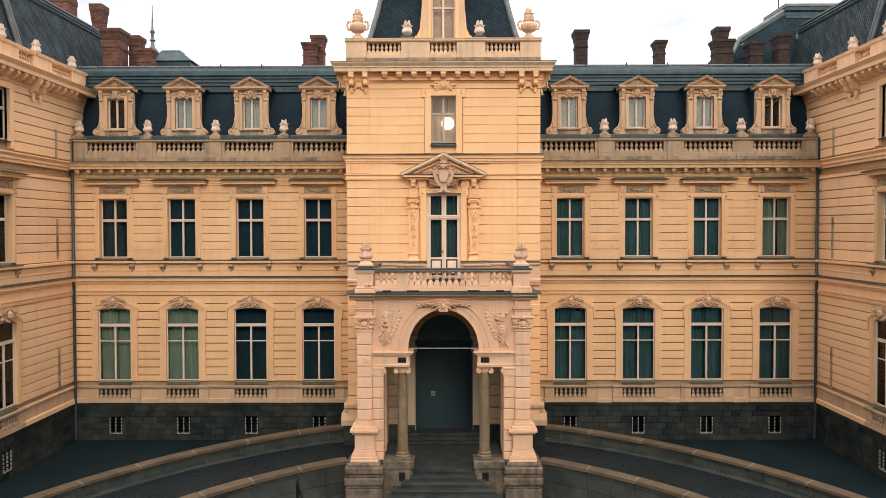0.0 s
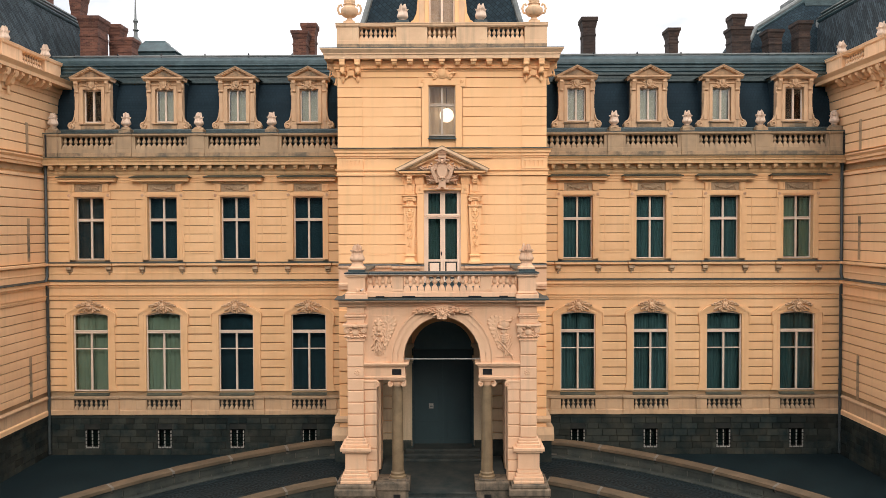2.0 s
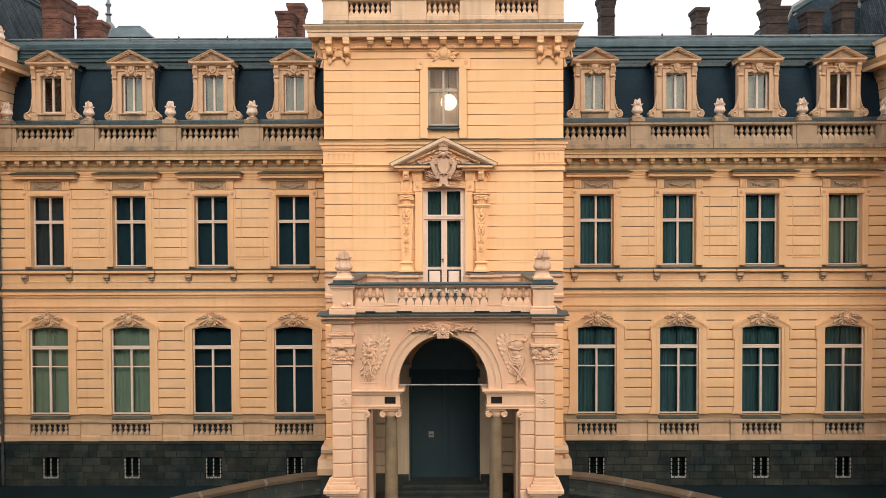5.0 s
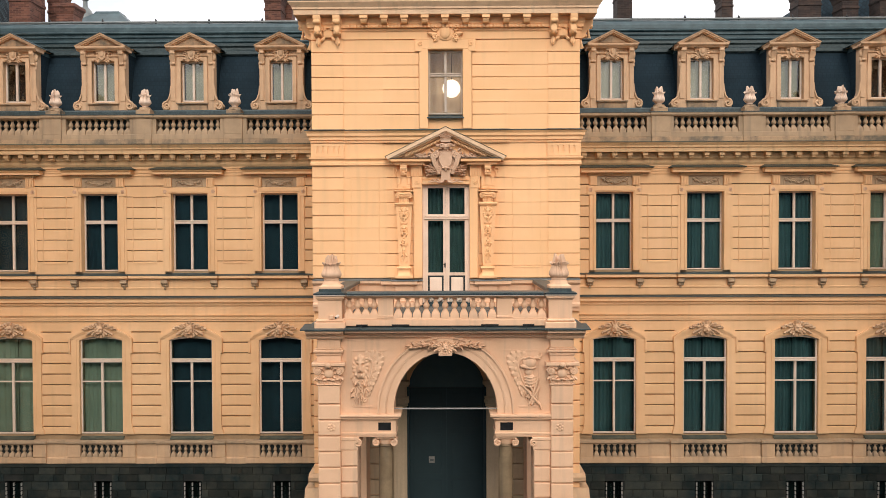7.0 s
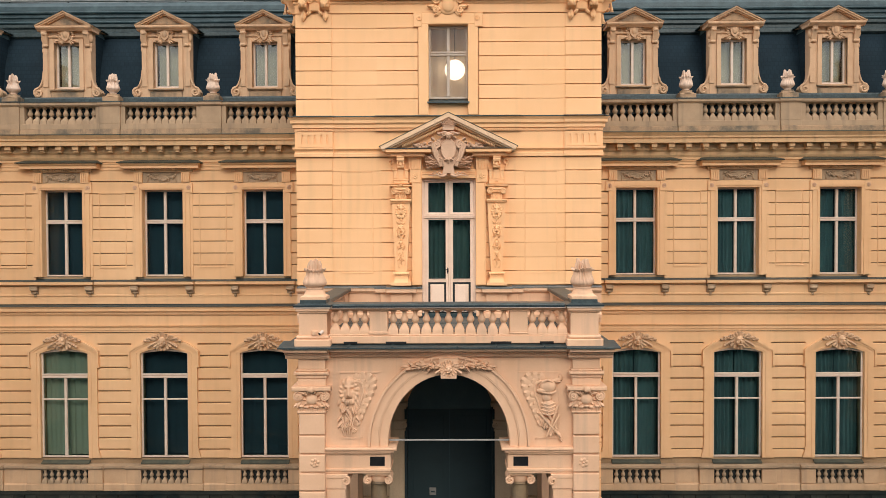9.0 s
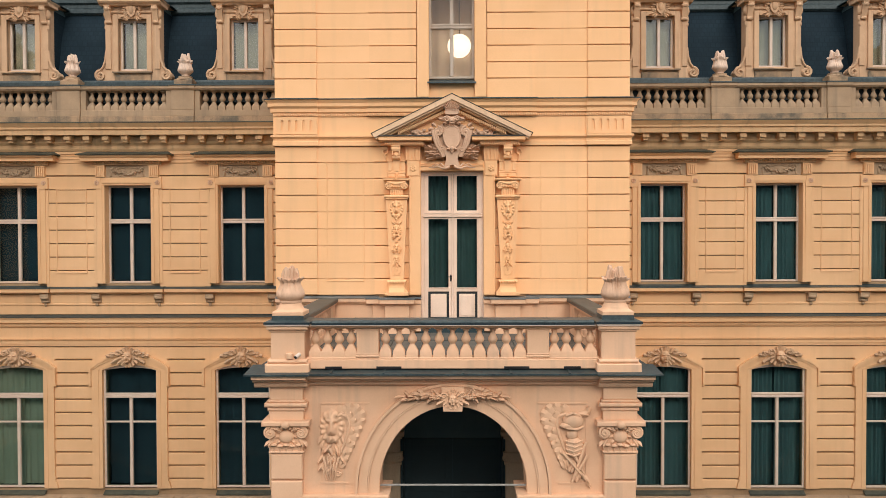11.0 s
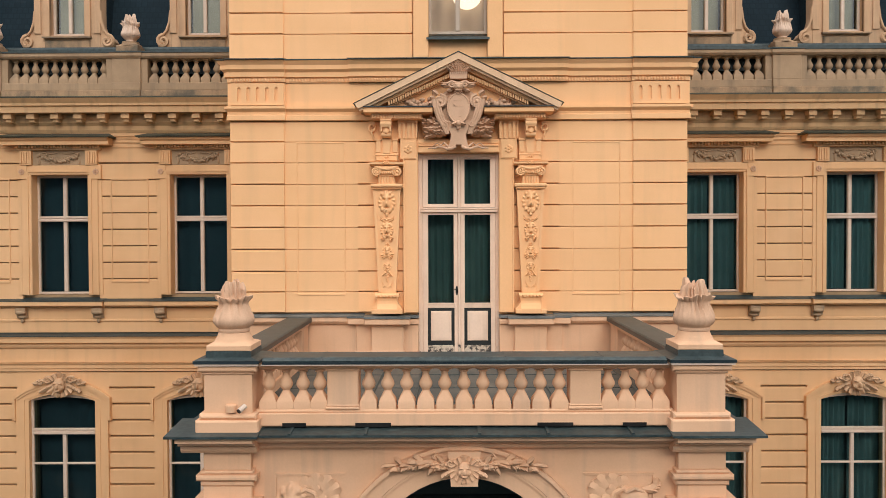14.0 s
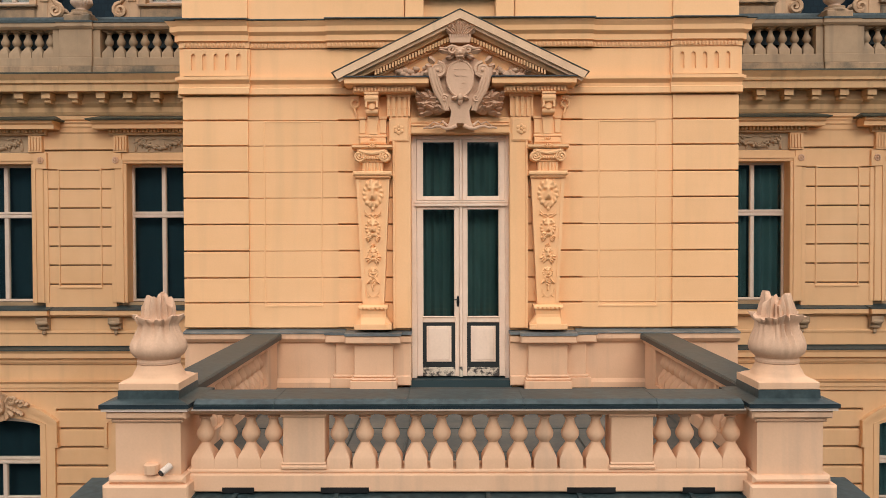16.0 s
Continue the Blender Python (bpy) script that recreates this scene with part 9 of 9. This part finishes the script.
def side_range(side):
    m = pose(side * WING_END, 0, 0, 0, 0, -90 * side)      # local x runs along the wall, local -y looks into the court
    # local u = -side * ... : u grows with world -y on the east side, +y on the west
    def u_of(y):
        return -y if side > 0 else y
    us = sorted(u_of(y) for y in SIDE_BAYS)
    a, b = sorted((u_of(WING_Y + 2.5), u_of(-6)))
    th = wall_shell("wall_side_west" if side < 0 else "wall_side_east", a, b, us, m, "ochre stucco side range closing the court", top=17.0, second=(14.0, 16.3))
    strings(th, a, b, SIDE)
    for c in us:
        m2 = m @ pose(c, 0, 0)
        copy_thing(GW, m2)
        copy_thing(UW, m2)
        w = thing("window_3", m2, "white-framed top floor window of the side range", "window", "top floor windows", "structure")
        s = Shape().box(-0.95, -0.62, -0.06, 0.3, 13.62, 16.3, 0.012).box(0.62, 0.95, -0.06, 0.3, 13.62, 16.3, 0.012).box(-0.95, 0.95, -0.06, 0.3, 16.3, 16.6, 0.012)
        s.make("surround", SIDE, w)
        sash(w, -0.62, 0.62, 14.0, 16.3, 0.2, ((15.4, 0.13),))
        Shape().mould([(0.3, 14.0), (-0.1, 13.88), (-0.1, 13.92), (0.3, 14.03)], -0.66, 0.66).make("sill", LEAD, w)
    Shape().mould([(0.1, 12.45), (-0.06, 12.45), (-0.06, 12.55), (-0.03, 12.57), (-0.03, 12.62), (-0.1, 12.68), (0.1, 12.68)], a, b).make("lower_belt", SIDE, th)
    Shape().mould([(0.1, 13.0), (-0.05, 13.0), (-0.05, 13.12), (-0.12, 13.16), (-0.12, 13.28), (-0.22, 13.4), (-0.22, 13.46), (0.1, 13.52)], a, b).make("string_cornice", SIDE, th)
    for lo, hi, grooves in ((1.86, 6.43, [6.43] + COURSE_G), (8.3, 12.44, [12.44] + COURSE_F + [8.3]), (13.55, 16.6, [16.7 - 0.45 * i for i in range(8)])):
        half = 1.2 if lo < 2 else 1.0
        los, his = [a] + [c + half for c in us], [c - half for c in us] + [b]
        for p, q in zip(los, his):
            p2, q2 = p, q
            if min(abs(p), abs(q)) > 16:
                continue
            for z1, z0 in zip(grooves[:-1], grooves[1:]):
                if z1 - z0 > 0.1 and z0 >= lo - 0.3:
                    course(th, p2, q2, max(z0, lo), z1, SIDE_PIECE)
    # flat dark strips near the corner stand in for shaded upright slots
    for z0, z1 in ((1.76, 3.86), (8.4, 10.47), (13.55, 15.0)):
        c = u_of(3.16)
        Shape().box(c - 0.12, c + 0.12, -0.003, 0.05, z0, z1).make("slot", DIRTY, th, "flat dark strip for the shade in an upright slot")
    # sill course
    Shape().mould([(0.05, 8.1), (-0.06, 8.1), (-0.18, 8.16), (-0.18, 8.26), (0.05, 8.28)], a, b).make("sill_course", SIDE, th)
    Shape().mould([(0.1, 0.98), (-0.01, 0.98), (-0.01, 1.5), (-0.1, 1.56), (-0.1, 1.62), (0.1, 1.66)], a, b).make("dado_panel", DORMERSTUCCO, th)
    # crowning cornice with modillions
    Shape().mould([(0.1, 16.62), (-0.05, 16.62), (-0.05, 16.8), (-0.12, 16.86), (-0.12, 17.1), (0.1, 17.1)], a, b).make("bed_moulding", SIDE, th)
    Shape().mould([(0.3, 17.11), (-0.6, 17.11), (-0.6, 17.28), (-0.75, 17.46), (0.3, 17.52)], a - 0.0, b).make("corona", SIDE, th)
    md = Shape().box(-0.13, 0.13, -0.54, -0.1, 16.96, 17.105).prism([(-0.1, 16.97), (-0.48, 16.97), (-0.48, 16.9), (-0.36, 16.78), (-0.1, 16.74)], "x", -0.1, 0.1).mesh("modillion", SIDE)
    for i in range(17):
        piece("modillion", md, th, u_of(4.4 - 0.62 * i))
    for yc in (1.4, 0.75):
        cs = Shape().prism([(-0.02, 17.1), (-0.56, 17.1), (-0.56, 16.95), (-0.4, 16.75), (-0.3, 16.5), (-0.02, 16.4)], "x", -0.13, 0.13)
        cs.leaf(0, 16.5, -0.12, 0.5, 0.16, -math.pi / 2, 0.09).ball((0, -0.42, 16.88), (0.16, 0.1, 0.12))
        o = cs.make("console", SIDE, th, "", True)
        o.location = (u_of(yc), 0, 0)
    # balustrade and urns
    seg, ur = [], []
    y = WING_Y + 1.7
    for wdt, kind in ((1.56, "p"), (2.12, "r"), (1.72, "p"), (1.37, "r"), (1.72, "p"), (2.2, "r"), (1.7, "p")):
        p, q = sorted((u_of(y), u_of(y - wdt)))
        seg.append((kind, p, q))
        if kind == "p":
            ur.append(y - 0.86)
        y -= wdt
    roof_balustrade("balustrade_side", m @ pose(0, 0.2, 0), seg, 17.52, "ochre roof balustrade of the side range", BAL_TOWER, PALEWEATHER, PALEWEATHER, 0.56, 0.24)
    for yy in ur:
        ob = tagged(new("flame_urn", URN_SMALL), "weathered stone flame urn on the side range", "urn", "roof urns")
        ob.matrix_world = m @ pose(u_of(yy), 0.32, 18.5)
        ob = tagged(Shape().box(-0.26, 0.26, -0.24, 0.24, 18.3, 18.5, 0.01).make("urn_base", DIRTY), "square weathered stone block under an urn", "urn base", "roof urns")
        ob.matrix_world = m @ pose(u_of(yy), 0.32, 0)
    basement(side + 4, m, *sorted((u_of(WING_Y), u_of(-6))), us)
    # mansard roof
    rf = thing("roof_side", m, "blue-grey slate mansard of the side range with lead rolls", "roof", kind="structure")
    far, top = (12.6, 22.2) if side < 0 else (11.2, 22.0)
    e0, e1 = sorted((u_of(far), u_of(-6)))
    uv_roof(Shape().prism([(0.9, 17.5), (1.2, 19.0), (1.75, top - 0.2), (2.6, top - 0.2), (2.6, 17.5)], "x", e0, e1).make("slates", SLATE_DIAMOND, rf))
    Shape().mould([(12, top + 0.4), (2.4, top + 0.3), (2.0, top + 0.24), (1.85, top + 0.16), (1.85, top + 0.08), (2.0, top + 0.06), (12, top + 0.06)], e0, e1).make("crown_roll", LEADLIGHT, rf)
    Shape().mould([(12, top + 0.055), (1.92, top + 0.055), (1.86, top - 0.05), (1.74, top - 0.12), (1.7, top - 0.16), (12, top - 0.16)], e0, e1).make("crown_cove", ZINCDARK, rf)
    Shape().mould([(12, top - 0.165), (1.64, top - 0.165), (1.6, top - 0.2), (1.64, top - 0.25), (12, top - 0.25)], e0, e1).make("crown_fillet", LEADLIGHT, rf)
    Shape().mould([(2.6, top - 0.255), (1.68, top - 0.255), (1.62, top - 0.36), (1.66, top - 0.45), (2.6, top - 0.45)], e0, e1).make("crown_apron", ZINCDARK, rf)
    Shape().tube([(u_of(far), 1.0, 17.6), (u_of(far), 1.2, 19.0), (u_of(far), 1.75, top - 0.2)], 0.12, 8).make("end_roll", LEADLIGHT, rf)
    for du in (0.0, 0.3):
        Shape().tube([(u_of(2.1 - du), 0.98, 18.4), (u_of(1.45 - du), 1.4, 20.9), (u_of(1.2 - du), 1.62, 21.8)], 0.09, 8).make("lead_hip", LEADLIGHT, rf)
    Shape().box(e0, e1, 0.3, 9.0, 17.2, 17.5).make("gutter_floor", LEAD, rf)
    Shape().box(a, b, 9.0, 9.4, GROUND, 21.0).make("rear_wall", ROOM, rf)


side_range(-1)
side_range(1)


# ---- chimneys and roofs behind ----
def chimney(x, y, z0, z1, w, d, mat):
    th = thing("chimney", pose(x, y, 0), ("red" if mat is BRICKRED else "sooty dark") + " brick chimney with stepped cap on the roof", "chimney", "chimneys")
    h = z1 - z0
    s = Shape().box(-w / 2, w / 2, -d / 2, d / 2, z0, z1 - 0.2 * h, 0.01)
    s.make("shaft", mat, th)
    s = Shape().box(-w / 2 - 0.03, w / 2 + 0.03, -d / 2 - 0.03, d / 2 + 0.03, z1 - 0.34 * h, z1 - 0.3 * h, 0.01)
    v = []
    for z, e in ((z1 - 0.2 * h, 0.0), (z1 - 0.17 * h, 0.03), (z1 - 0.09 * h, 0.07), (z1 - 0.06 * h, 0.12), (z1, 0.12)):
        v += [(-w / 2 - e, -d / 2 - e, z), (w / 2 + e, -d / 2 - e, z), (w / 2 + e, d / 2 + e, z), (-w / 2 - e, d / 2 + e, z)]
    s.add(v, [(0, 1, 2, 3), (16, 17, 18, 19)] + [(j * 4 + i, j * 4 + (i + 1) % 4, j * 4 + 4 + (i + 1) % 4, j * 4 + 4 + i) for j in range(4) for i in range(4)])
    s.make("cap", mat, th)


chimney(-7.7, 9.0, 18.3, 20.6, 0.72, 0.9, BRICKRED)
chimney(-7.38, 9.95, 18.3, 21.25, 0.66, 0.8, BRICKRED)
chimney(7.88, 9.0, 18.3, 21.25, 0.66, 0.9, BRICKDARK)
chimney(12.4, 9.0, 18.3, 20.65, 0.48, 0.9, BRICKDARK)
chimney(16.02, 9.0, 18.3, 20.7, 1.0, 0.9, BRICKDARK)
chimney(16.2, 9.8, 18.3, 21.6, 0.6, 0.8, BRICKDARK)
chimney(18.0, 9.4, 18.3, 20.65, 0.72, 0.9, BRICKDARK)
chimney(19.4, 9.0, 18.3, 21.0, 0.62, 0.9, BRICKDARK)
tagged(Shape().box(-25, -20.6, 12.7, 17, GROUND, 18.6).make("rear_range", OCHRE), "ochre rear part of the side range", "building", kind="structure")
chimney(-22.1, 14.0, 18.3, 24.25, 0.58, 0.9, BRICKRED)
chimney(-19.42, 10.0, 18.3, 21.65, 0.98, 1.3, BRICKRED)
chimney(-18.95, 12.0, 18.3, 21.75, 0.6, 0.9, BRICKRED)
chimney(-17.95, 11.0, 18.3, 20.75, 0.8, 0.9, BRICKRED)
chimney(-22.4, 9.2, 18.3, 25.4, 1.7, 1.2, BRICKRED)

th = thing("roof_lantern", pose(-17.9, 15.5, 0), "low grey zinc roof lantern with a tall finial", "roof lantern", kind="structure")
s = Shape()
v = []
for z, e, f0 in ((18.0, 1.9, 1.2), (20.7, 1.5, 1.2), (20.8, 1.6, 1.3), (21.5, 0.7, 0.5), (21.65, 0.6, 0.4)):
    v += [(-e, -f0, z), (e, -f0, z), (e, f0, z), (-e, f0, z)]
s.add(v, [(0, 1, 2, 3), (16, 17, 18, 19)] + [(j * 4 + i, j * 4 + (i + 1) % 4, j * 4 + 4 + (i + 1) % 4, j * 4 + 4 + i) for j in range(4) for i in range(4)])
s.make("lantern_roof", ZINCDARK, th)
Shape().lathe([(0.5, 20.6), (0.45, 21.5), (0.3, 21.8), (0.13, 22.0), (0.11, 22.3), (0.2, 22.4), (0.1, 22.5), (0.09, 22.8), (0.17, 22.95), (0.07, 23.12), (0.045, 23.9), (0.025, 24.7)], -1.35, 0, 10).make("finial", LEADLIGHT, th, "", True)

th = thing("far_roof", pose(24.3, 13.5, 0), "grey lead pavilion roof behind the side range", "roof", kind="structure")
v = []
for z, e, f0 in ((17.5, 8.0, 3.5), (19.6, 7.5, 3.0), (21.3, 6.5, 2.4), (23.3, 3.3, 1.4), (23.4, 3.3, 1.4)):
    v += [(-e, -f0, z), (e, -f0, z), (e, f0, z), (-e, f0, z)]
uv_roof(Shape().add(v, [(0, 1, 2, 3), (16, 17, 18, 19)] + [(j * 4 + i, j * 4 + (i + 1) % 4, j * 4 + 4 + (i + 1) % 4, j * 4 + 4 + i) for j in range(4) for i in range(4)]).make("slates", SLATE_TOWER, th))
Shape().tube([(-8.0, -3.5, 17.6), (-7.5, -3.0, 19.6), (-6.5, -2.4, 21.3), (-3.3, -1.4, 23.3)], 0.14, 8).make("lead_hip", LEADLIGHT, th)
for i, (dz, r) in enumerate(((-0.22, 0.1), (-0.42, 0.07), (-0.6, 0.1))):
    Shape().tube([(-6.5, -2.5, 21.3 + dz), (-3.3, -1.5, 23.3 + dz)], r, 8).make("crown_roll", ZINCDARK if i % 2 == 0 else LEADLIGHT, th)
Shape().mould([(1.6, 22.7), (-1.75, 22.7), (-1.75, 22.85), (-1.62, 22.9), (-1.62, 23.1), (-1.75, 23.2), (-1.75, 23.38), (1.6, 23.38)], -3.45, 3.6).make("crown_band", ZINCDARK, th)
Shape().box(-3.5, 3.5, -1.8, 1.6, 23.385, 23.6, 0.05).make("lead_crown", LEADLIGHT, th)
Shape().tube([(-3.2, 0, 23.6), (-3.2, 0, 25.4)], 0.04, 6).make("rod", IRON, th)
